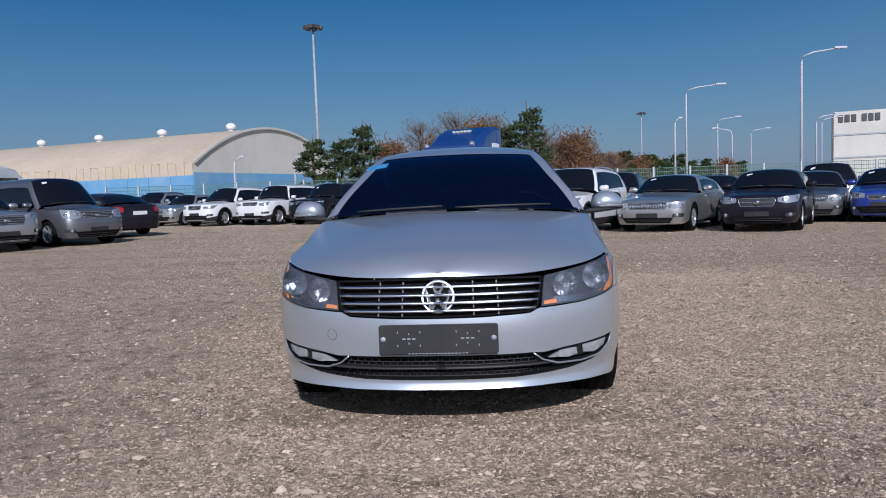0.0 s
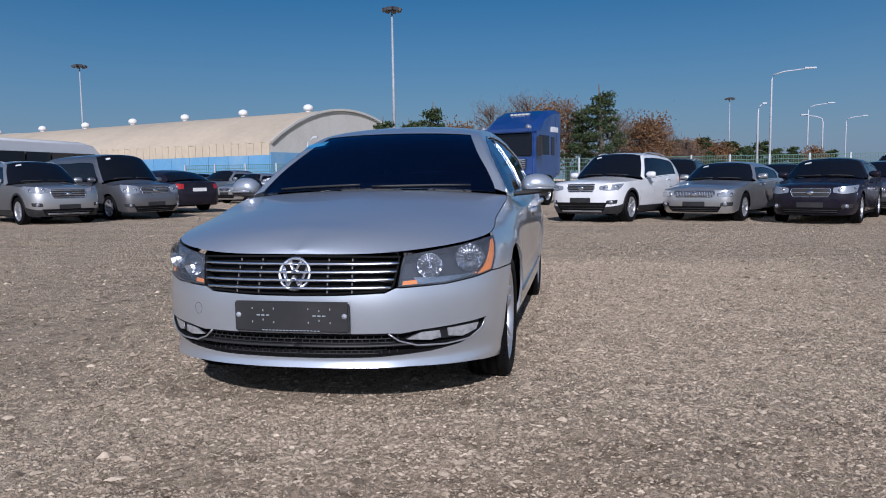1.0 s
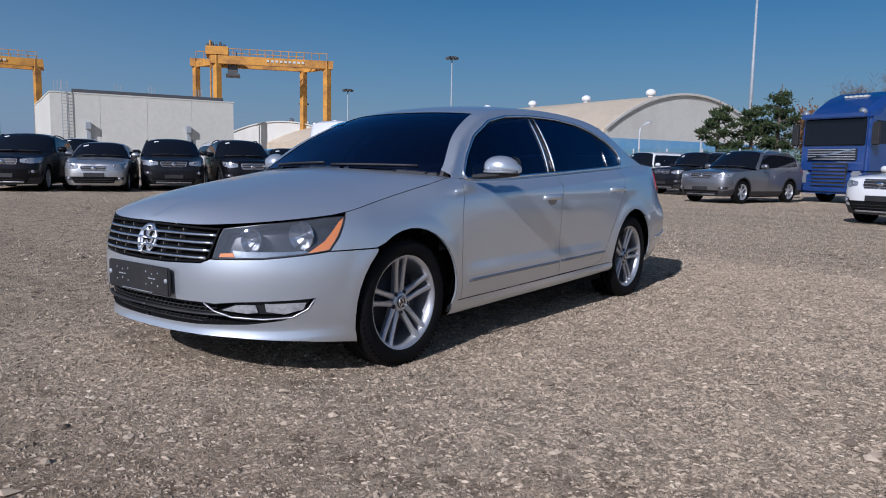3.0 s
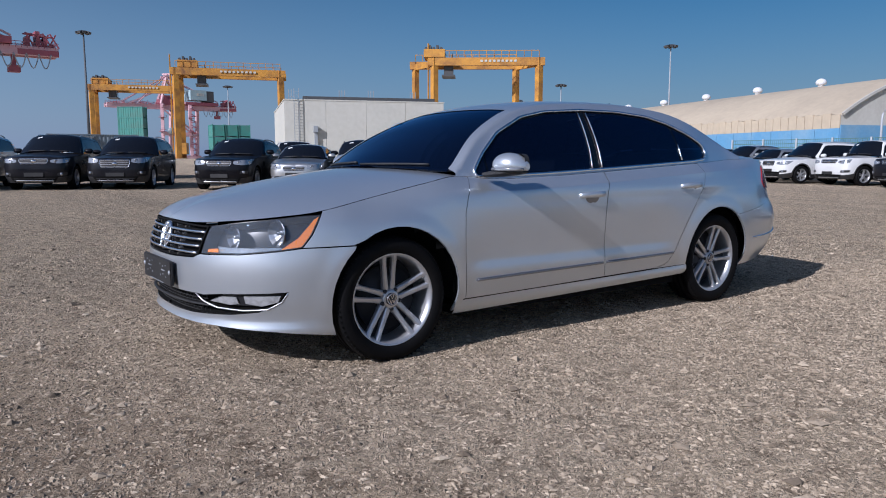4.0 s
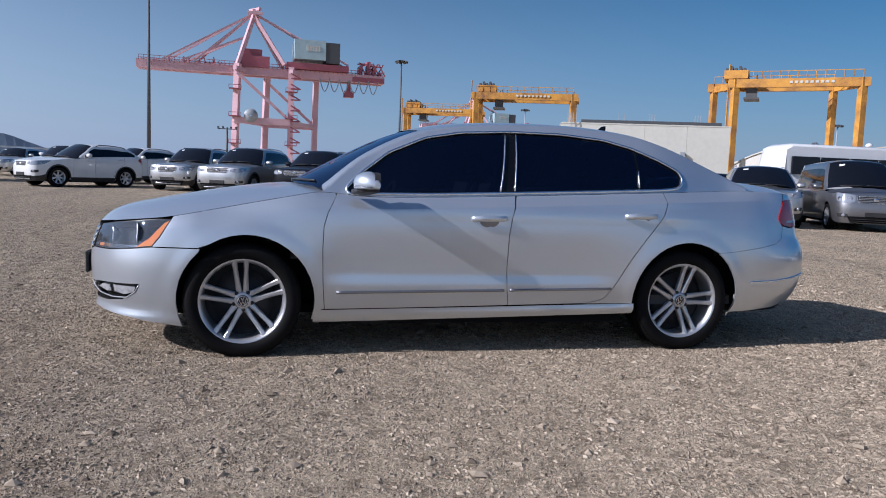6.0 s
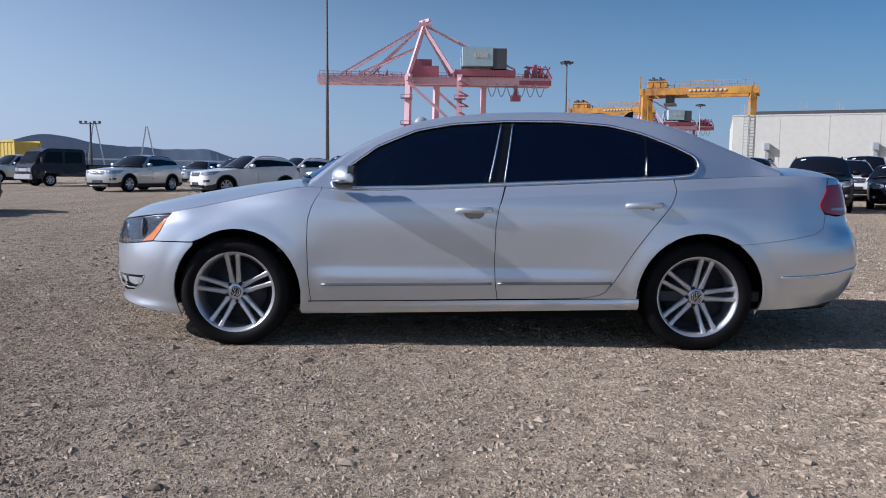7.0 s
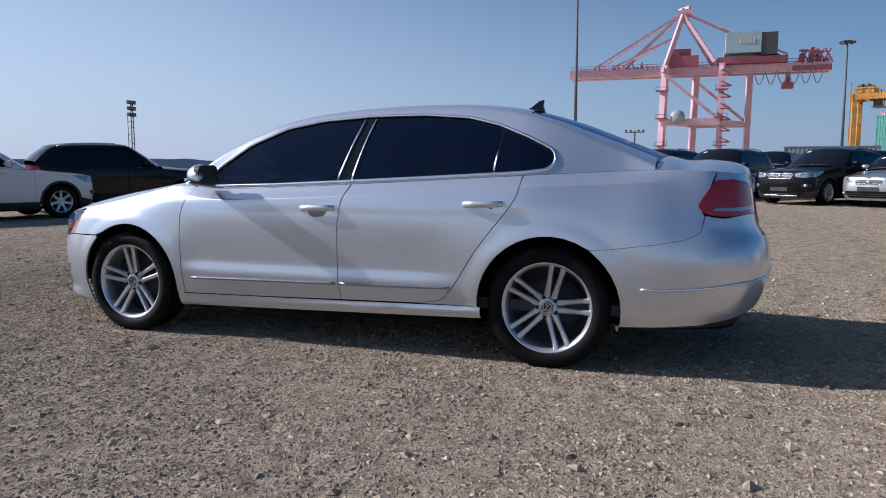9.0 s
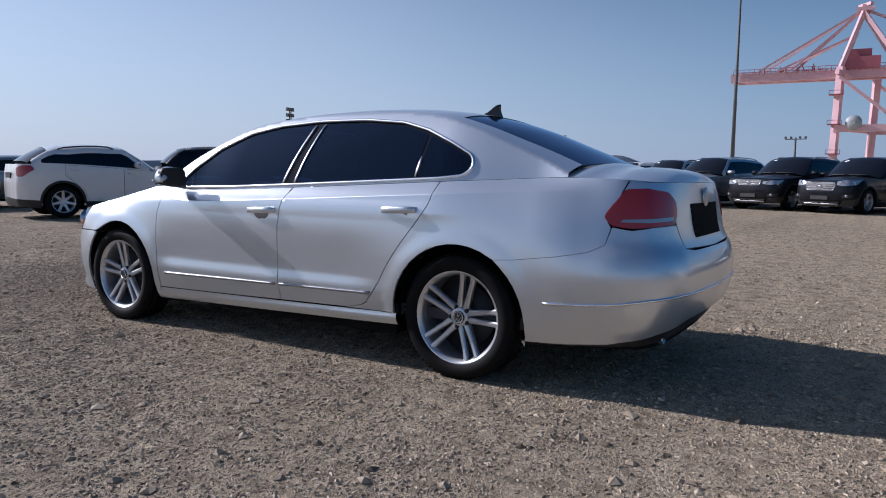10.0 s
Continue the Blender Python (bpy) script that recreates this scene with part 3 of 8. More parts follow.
        add_beam(bm, (2.5, y + 3, 43.6), (2.5, y, 49.0), 0.5)
    add_beam(bm, (-2.5, 35, 49), (-2.5, 44, 48), 0.5)
    add_beam(bm, (2.5, 35, 48.6), (2.5, 45, 47.5), 0.5)
    add_box(bm, (-2, 29, 34), (2, 33, 36.5))
    add_beam(bm, (0, 31, 36), (0, 31, 42), 1.6)
    part("machinery", bm, M_REDDARK, top, "dark red machinery and platforms")
    bm = bmesh.new()
    rnd = random.Random(4)
    for i in range(60):
        y = rnd.uniform(-54, 46)
        h = rnd.uniform(0.8, 2.6)
        add_beam(bm, (rnd.choice((-4.6, 3.6)), y, 43.6), (rnd.choice((-4.6, 3.6)), y + rnd.uniform(-1, 1), 43.6 + h), 0.35)
    for i in range(9):
        add_beam(bm, (10.5, 5.5, 4 + i * 4.4), (10.5, 9.0, 4 + i * 4.4), 1.2, 0.5)
        add_beam(bm, (10.5, 5.5, 6 + i * 4.4), (10.5, 9.5, 4 + i * 4.4), 0.5)
    for xx in (-5.2, 4.2):
        for i in range(52):
            add_beam(bm, (xx, -54 + i * 1.94, 43.0), (xx, -54 + i * 1.94, 45.2), 0.16)
        add_beam(bm, (xx, -54, 45.2), (xx, 46, 45.2), 0.18)
        add_beam(bm, (xx, -54, 44.2), (xx, 46, 44.2), 0.14)
    for i in range(13):
        y = -54 + i * 3.0
        add_beam(bm, (3.0, y, 40.4), (3.0, y + 3.0, 43.4), 0.3)
    for yy in (-17.0, 5.5):
        for zz in (10, 21, 32):
            add_box(bm, (8.2, yy - 2.2, zz + 1.4), (12.2, yy + 2.6, zz + 1.7))
            for s in (-2.2, 2.6):
                add_beam(bm, (12.2, yy + s, zz + 1.5), (12.2, yy + s, zz + 3.0), 0.2)
            add_beam(bm, (12.2, yy - 2.2, zz + 3.0), (12.2, yy + 2.6, zz + 3.0), 0.2)
    part("stairs_and_rails", bm, M_REDDARK, top)
    bm = bmesh.new()
    for i in range(6):
        y = 18 + i * 4.2
        pts = [(4, y + 4.2 * j / 8, 41.0 - 5.5 * math.sin(math.pi * j / 8)) for j in range(9)]
        add_tube(bm, pts, 0.22, 5)
    part("festoon_cable", bm, M_STEEL, top)
    bm = bmesh.new()
    add_lathe(bm, [(-0.6, 0.3), (-0.6, 2.8), (-0.5, 2.8), (-0.5, 2.2), (0.5, 2.2), (0.5, 2.8), (0.6, 2.8), (0.6, 0.3)], pose(near + 1.5, -10.5, 23), 18)
    part("cable_reel", bm, M_STEEL, top, "grey cable reel")


quay_crane(-320, 0.0, 1.0, "haze-paled pink ship-to-shore quay crane with raised apex")
quay_crane(-600, 172, 1.0, "distant hazy red quay crane behind the gantries")


def mast(x, y, h, r, label, heads=8, paint_=None):
    """A high mast with a ring of floodlights."""
    z = gz(x, y) if x > -60 else 0.5
    top = thing("light_mast", pose(x, y, z), label, "light mast", "light masts")
    bm = bmesh.new()
    add_tube(bm, [(0, 0, 0), (0, 0, h)], [r, r * 0.45], 10)
    part("pole", bm, paint_ or M_STEEL, top)
    bm = bmesh.new()
    add_lathe(bm, [(-0.15, 0.2), (-0.15, 0.9), (0.15, 0.9), (0.15, 0.2)], pose(0, 0, h - 0.2, 0, -90, 0), 16)
    part("ring", bm, M_DARK, top)
    for i in range(heads):
        a = 2 * math.pi * i / heads
        bm = bmesh.new()
        add_box(bm, (0.8, -0.35, -0.2), (1.7, 0.35, 0.25), pose(0, 0, h, 0, 0, math.degrees(a)) @ pose(0, 0, 0, 0, 18, 0))
        part("floodlight", bm, M_DARK, top)


mast(-29.5, 117, 29.5, 0.34, "tall grey floodlight mast behind the hangar")
mast(-111, 148, 28, 0.3, "tall grey floodlight mast beyond the hangars")
mast(-182, 31, 29.5, 0.36, "tall dark floodlight mast near the cranes", 8, M_MAST)
mast(-197, -31.6, 52, 0.55, "very tall dark steel mast rising out of view", 6, M_MAST)
mast(50, 255, 27, 0.3, "distant floodlight mast over the trees")
mast(-150, 150, 22, 0.3, "distant floodlight mast by the yard")
mast(-250, 88, 26, 0.3, "distant floodlight mast among the gantries")
mast(-180, 160, 20, 0.3, "far floodlight mast beyond the yard")


def street_lamp(x, y, h, arm):
    top = thing("street_lamp", pose(x, y, gz(x, y)), "white curved-arm street lamp along the far road", "street lamp", "street lamps")
    bm = bmesh.new()
    add_tube(bm, [(0, 0, 0), (0, 0, h - 0.6), (arm * 0.05, 0, h - 0.15), (arm * 0.3, 0, h + 0.1), (arm, 0, h + 0.35)], [0.13, 0.08, 0.07, 0.06, 0.05], 8)
    part("pole", bm, M_LAMPWHITE, top)
    bm = bmesh.new()
    add_box(bm, (min(arm, arm * 0.8), -0.16, h + 0.28), (max(arm, arm * 0.8) + 0.3, 0.16, h + 0.42))
    part("lamp_head", bm, M_LAMPWHITE, top)


for x, y, h, arm in ((23.0, 53.0, 10.6, 2.9), (19.2, 71.5, 10.8, 3.6), (32, 105, 10.5, 3.0), (45, 130, 10.5, 3.0), (52, 118, 11, 3.0), (17.5, 69, 7.4, 0.4), (30, 92, 8, -2.5), (37, 84, 8.5, 2.5)):
    street_lamp(x, y, h, arm)
for x, y in ((-23.2, 60), (-17.7, 60)):
    street_lamp(x, y, 4.6, 0.7)


def container(x, y, z, length, angle, material, label):
    ob = thing("container", pose(x, y, z, 0, 0, angle), label, "container", "shipping containers")
    bm = bmesh.new()
    n = int(length / 0.28)
    line = [(-length / 2 + (i + o) * length / n, 0.05 if i % 2 else 0.0) for i in range(n) for o in (0.15, 0.85)]
    loop = [(x, -1.2 + d) for x, d in line] + [(x, 1.2 - d) for x, d in reversed(line)]
    lo, hi = [bm.verts.new((x, y, 0.15)) for x, y in loop], [bm.verts.new((x, y, 2.5)) for x, y in loop]
    for i in range(len(loop)):
        k = (i + 1) % len(loop)
        bm.faces.new((lo[i], lo[k], hi[k], hi[i]))
    bm.faces.new(lo[::-1]), bm.faces.new(hi)
    part("body", bm, material, ob)
    bm = bmesh.new()
    for sx in (-length / 2, length / 2):
        for sy in (-1.2, 1.2):
            add_box(bm, (sx - 0.09, sy - 0.06, 0), (sx + 0.09, sy + 0.06, 2.6))
    for z0 in (0.0, 2.48):
        for sy in (-1.2, 1.2):
            add_box(bm, (-length / 2 - 0.08, sy - 0.07, z0), (length / 2 + 0.08, sy + 0.07, z0 + 0.14))
    part("frame", bm, material, ob)


for i in range(5):
    container(-188, 42.0, 0.8 + 2.6 * i, 6.1, 52, M_GREENBOX, "stacked green corrugated shipping container")
for j in range(3):
    for i in range(3):
        container(-158 + j * 0.6, 52.5 + j * 2.7, 0.8 + 2.6 * i, 6.1, 170, M_GREENBOX, "stacked green corrugated shipping container")
for j in range(2):
    container(-118, 17 + j * 6.4, 2.2, 6.1, 85, M_GREYBOX, "dark grey corrugated shipping container")
container(-64, -40, 1.24, 6.1, 60, M_YELBOX, "weathered yellow shipping container behind the pickup")


# ---- trees and far land ----
def tree(x, y, h, kind, seed):
    rnd = random.Random(seed)
    words = {"pine": "dark green ragged pine tree", "bare": "bare brown tree with fine dry twigs", "rust": "autumn tree with rust-brown leaves"}[kind]
    top = thing("tree", pose(x, y, gz(x, y)), words, "tree", "trees behind the yard")
    trunk, crown = bmesh.new(), bmesh.new()
    add_tube(trunk, [(0, 0, 0), (rnd.uniform(-.1, .1), 0, h * 0.5), (rnd.uniform(-.3, .3), rnd.uniform(-.2, .2), h * 0.97)], [0.03 * h, 0.02 * h, 0.004 * h], 7)
    limbs = 22 if kind == "pine" else 26
    for i in range(limbs):
        f = 0.22 + 0.76 * i / limbs
        a = i * 2.4 + rnd.uniform(-0.4, 0.4)
        if kind == "pine":
            reach = h * (0.36 if h < 7 else 0.25) * (1.06 - f) ** 0.7 * rnd.uniform(0.45, 1.25)
            rise = reach * rnd.uniform(0.1, 0.5)
        else:
            reach = h * 0.36 * math.sin(math.pi * min(1, 0.25 + f * 0.75)) ** 0.6 * rnd.uniform(0.6, 1.2)
            rise = reach * rnd.uniform(0.5, 1.1)
        p0 = Vector((0, 0, h * f * 0.9))
        p1 = p0 + Vector((math.cos(a) * reach, math.sin(a) * reach, rise))
        add_tube(trunk, [p0, p0.lerp(p1, 0.55) + Vector((0, 0, rnd.uniform(-.1, .15))), p1], [0.009 * h, 0.006 * h, 0.002 * h], 4)
        clumps = 120 if kind == "pine" else 110
        for k in range(clumps):
            t = rnd.choice((0.62, 0.88, 1.0, 1.02)) + rnd.uniform(-0.07, 0.07) if kind == "pine" else rnd.uniform(0.25, 1.0)
            spread = h * {"pine": 0.036, "bare": 0.045, "rust": 0.07}[kind]
            c = p0.lerp(p1, t) + Vector((rnd.gauss(0, spread), rnd.gauss(0, spread), rnd.gauss(0, spread * (0.42 if kind == "pine" else 0.9))))
            if kind == "pine":
                d = Vector((rnd.uniform(-1, 1), rnd.uniform(-1, 1), rnd.uniform(-0.2, 1))).normalized() * rnd.uniform(0.14, 0.3)
                w = Vector((rnd.uniform(-1, 1), rnd.uniform(-1, 1), rnd.uniform(-1, 1))).normalized() * 0.07
            elif kind == "bare":
                d = Vector((rnd.uniform(-1, 1), rnd.uniform(-1, 1), rnd.uniform(0.1, 1.2))).normalized() * rnd.uniform(0.3, 0.7)
                w = Vector((rnd.uniform(-1, 1), rnd.uniform(-1, 1), 0)).normalized() * 0.018
            else:
                d = Vector((rnd.uniform(-1, 1), rnd.uniform(-1, 1), rnd.uniform(-1, 1))).normalized() * rnd.uniform(0.1, 0.22)
                w = d.orthogonal().normalized() * 0.08
            vs = [crown.verts.new(c - w), crown.verts.new(c + w), crown.verts.new(c + d)]
            crown.faces.new(vs)
            if kind != "bare":
                crown.faces.new([crown.verts.new(c - d * 0.3), crown.verts.new(c + d.cross(w).normalized() * 0.1 + d * 0.3), crown.verts.new(c + d + w)])
    part("trunk", trunk, M_BARK, top)
    part("crown", crown, {"pine": M_PINE, "bare": M_TWIG, "rust": M_RUST}[kind], top, normals=False)


TREES = [(-14.4, 54, 6.4, "pine"), (-12.6, 56, 6.4, "pine"), (-10.9, 57, 7.8, "pine"), (-9.0, 60, 6.0, "rust"), (-6.6, 62, 7.9, "bare"), (-4.6, 60, 6.2, "rust"), (-3.4, 64, 8.8, "bare"), (-1.4, 61, 7.6, "rust"),
         (-2.4, 58, 6.4, "pine"), (0.2, 63, 8.2, "bare"), (1.4, 60, 7.6, "pine"), (2.9, 57, 8.9, "pine"), (4.4, 62, 6.8, "bare"), (5.6, 60, 5.5, "bare"), (6.8, 58, 6.0, "rust"), (8.2, 64, 5.8, "bare"),
         (9.6, 66, 4.9, "pine"), (10.4, 64, 4.2, "bare"), (11.2, 68, 4.4, "rust"), (12.4, 68, 5.2, "pine"), (14, 70, 4.2, "rust"), (15.6, 72, 4.9, "pine"), (17.4, 74, 4.4, "pine"), (19.5, 76, 4.9, "pine"), (22, 80, 4.3, "pine"), (24.5, 84, 4.6, "pine"), (27.5, 86, 4.2, "rust"), (31, 92, 4.4, "pine")]
for i, (x, y, h, kind) in enumerate(TREES):
    tree(x, y, h, kind, 100 + i)


def fence():
    top = thing("fence", pose(-30, 50.5, 0), "green wire mesh fence with white posts along the yard", "fence", kind="structure")
    for i in range(33):
        bm = bmesh.new()
        add_box(bm, (i * 2.6 - 0.05, -0.05, 0), (i * 2.6 + 0.05, 0.05, 2.6))
        part("post", bm, M_LAMPWHITE, top)
    for i in range(32):
        bm = bmesh.new()
        for k in range(9):
            add_box(bm, (i * 2.6 + 0.05, -0.012, 0.25 + k * 0.28), (i * 2.6 + 2.55, 0.012, 0.29 + k * 0.28))
        for k in range(16):
            add_box(bm, (i * 2.6 + 0.1 + k * 0.16, -0.02, 0.25), (i * 2.6 + 0.13 + k * 0.16, -0.013, 2.5))
        part("mesh_panel", bm, M_FENCE, top)


fence()


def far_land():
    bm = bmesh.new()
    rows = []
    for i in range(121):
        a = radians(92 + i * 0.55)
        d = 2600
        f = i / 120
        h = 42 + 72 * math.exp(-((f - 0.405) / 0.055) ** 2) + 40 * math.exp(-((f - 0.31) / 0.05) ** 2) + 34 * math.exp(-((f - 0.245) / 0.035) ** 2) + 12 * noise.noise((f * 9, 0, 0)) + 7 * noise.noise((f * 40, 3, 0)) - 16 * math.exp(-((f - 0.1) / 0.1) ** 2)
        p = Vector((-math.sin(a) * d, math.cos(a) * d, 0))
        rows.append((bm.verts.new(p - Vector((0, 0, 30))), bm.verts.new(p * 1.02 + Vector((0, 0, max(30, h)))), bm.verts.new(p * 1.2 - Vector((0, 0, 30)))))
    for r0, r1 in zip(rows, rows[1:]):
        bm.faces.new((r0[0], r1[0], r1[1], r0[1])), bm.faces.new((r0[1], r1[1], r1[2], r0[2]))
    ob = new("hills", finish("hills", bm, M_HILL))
    tagged(ob, "low hills across the water, haze painted in as blue", "hills", kind="structure")
    bridge = thing("bridge", pose(0, 0, 0), "far cable-stayed bridge with A-shaped pylons, coloured pale as by haze", "bridge", kind="structure")
    for az, el in ((115.6, 3.6), (112.2, 3.35)):
        a = radians(az)
        d = 1500.0
        p = Vector((-math.sin(a) * d, math.cos(a) * d, 0))
        side = Vector((math.cos(a), math.sin(a), 0))
        h = d * math.tan(radians(el))
        bm = bmesh.new()
        for s in (-1, 1):
            add_beam(bm, p + side * s * 17, p + side * s * 1.2 + Vector((0, 0, h)), 2.2)
        part("pylon", bm, M_FAR, bridge)
    bm = bmesh.new()
    a0, a1 = radians(122), radians(104)
    add_beam(bm, (-math.sin(a0) * 1510, math.cos(a0) * 1510, 26), (-math.sin(a1) * 1510, math.cos(a1) * 1510, 24), 8, 3)
    part("deck", bm, M_FAR, bridge)


far_land()


def lattice_mast(x, y, h):
    top = thing("lattice_mast", pose(x, y, gz(x, y)), "slim lattice mast with floodlights and a ladder", "light mast")
    bm = bmesh.new()
    for sx in (-0.3, 0.3):
        add_beam(bm, (sx, 0, 0), (sx * 0.6, 0, h), 0.10)
    for i in range(int(h / 0.8)):
        add_beam(bm, (-0.3, 0, i * 0.8), (0.3, 0, i * 0.8 + 0.8), 0.05)
    part("pole", bm, M_DARK, top)
    bm = bmesh.new()
    for i in range(3):
        add_box(bm, (-0.7, -0.2, h - 0.4 - i * 0.9), (0.7, 0.2, h - 0.32 - i * 0.9))
        for k in (-0.6, -0.1, 0.5):
            add_box(bm, (k - 0.16, -0.3, h - 0.3 - i * 0.9), (k + 0.2, 0.1, h + 0.15 - i * 0.9))
    part("floodlight_rack", bm, M_DARK, top)
    bm = bmesh.new()
    add_beam(bm, (0.9, 0, 0), (0.9, 0, h * 0.8), 0.07)
    for i in range(9):
        add_beam(bm, (0.3, 0, i * h * 0.09), (0.9, 0, i * h * 0.09), 0.06)
    part("ladder", bm, M_DARK, top)


lattice_mast(4.7 - 120 * 0.734, 3.6 - 120 * 0.679, 10.6)


def yard_pole(x, y, h):
    top = thing("utility_pole", pose(x, y, gz(x, y) if x > -90 else 0.8), "dark utility pole with crossarm lamps", "utility pole", "utility poles")
    bm = bmesh.new()
    add_tube(bm, [(0, 0, 0), (0, 0, h)], [0.16, 0.11], 8)
    part("pole", bm, M_DARK, top)
    bm = bmesh.new()
    add_beam(bm, (0, -1.2, h - 0.2), (0, 1.2, h - 0.2), 0.10)
    for k in (-1.1, -0.5, 0.5, 1.1):
        add_box(bm, (-0.12, k - 0.12, h - 0.12), (0.12, k + 0.12, h + 0.12))
    part("crossarm", bm, M_DARK, top)


yard_pole(-95, -6, 5.6)
yard_pole(-60, 59, 4.4)
yard_pole(-80, -40, 6.0)


# ---- cars: surfaces ----
from mathutils import geometry


def curve(xs, ys):
    """A smooth curve through points, for numpy arrays."""
    xs, ys = np.asarray(xs, float), np.asarray(ys, float)
    h = np.diff(xs)
    d = np.diff(ys) / h
    m = np.concatenate([[d[0]], (d[:-1] * h[1:] + d[1:] * h[:-1]) / (h[1:] + h[:-1]), [d[-1]]])

    def at(x):
        x = np.clip(np.asarray(x, float), xs[0], xs[-1])
        i = np.clip(np.searchsorted(xs, x) - 1, 0, len(h) - 1)
        t = (x - xs[i]) / h[i]
        return (ys[i] * (1 + 2 * t) * (1 - t) ** 2 + m[i] * h[i] * t * (1 - t) ** 2 + ys[i + 1] * t * t * (3 - 2 * t) + m[i + 1] * h[i] * t * t * (t - 1))
    return at


def ease(x, a, b):
    t = np.clip((np.asarray(x, float) - a) / (b - a), 0, 1)
    return t * t * (3 - 2 * t)


def inside(poly, pts):
    poly, pts = np.asarray(poly, float), np.asarray(pts, float)
    res = np.zeros(len(pts), bool)
    x, y = pts[:, 0], pts[:, 1]
    for (x0, y0), (x1, y1) in zip(poly, np.roll(poly, -1, 0)):
        if y0 != y1:
            res ^= ((y0 > y) != (y1 > y)) & (x < (x1 - x0) * (y - y0) / (y1 - y0) + x0)
    return res


def densify(poly, step):
    out = []
    for a, b in zip(poly, list(poly[1:]) + [poly[0]]):
        n = max(1, int(math.ceil(math.hypot(b[0] - a[0], b[1] - a[1]) / step)))
        out += [(a[0] + (b[0] - a[0]) * i / n, a[1] + (b[1] - a[1]) * i / n) for i in range(n)]
    return out


def shrink(poly, d):
    """The outline moved inwards by d."""
    area = sum(a[0] * b[1] - b[0] * a[1] for a, b in zip(poly, list(poly[1:]) + [poly[0]]))
    sign = 1 if area > 0 else -1
    out = []
    n = len(poly)
    for i in range(n):
        p, a, b = Vector(poly[i]), Vector(poly[i - 1]), Vector(poly[(i + 1) % n])
        e0, e1 = (p - a), (b - p)
        if e0.length < 1e-9 or e1.length < 1e-9:
            out.append(tuple(p))
            continue
        e0.normalize(), e1.normalize()
        n0, n1 = Vector((-e0.y, e0.x)) * sign, Vector((-e1.y, e1.x)) * sign
        k = n0 + n1
        k = k / max(0.35, k.dot(n0)) if k.length > 1e-6 else n0
        out.append(tuple(p + k * d))
    return out


def rounded(poly, r, steps=4):
    """The outline with its corners rounded."""
    out = []
    n = len(poly)
    for i in range(n):
        p, a, b = Vector(poly[i]), Vector(poly[i - 1]), Vector(poly[(i + 1) % n])
        ra, rb = min(r, (a - p).length * 0.45), min(r, (b - p).length * 0.45)
        s, e = p + (a - p).normalized() * ra, p + (b - p).normalized() * rb
        for k in range(steps + 1):
            t = k / steps
            out.append(tuple((s * (1 - t) + p * t) * (1 - t) + (p * (1 - t) + e * t) * t))
    return out


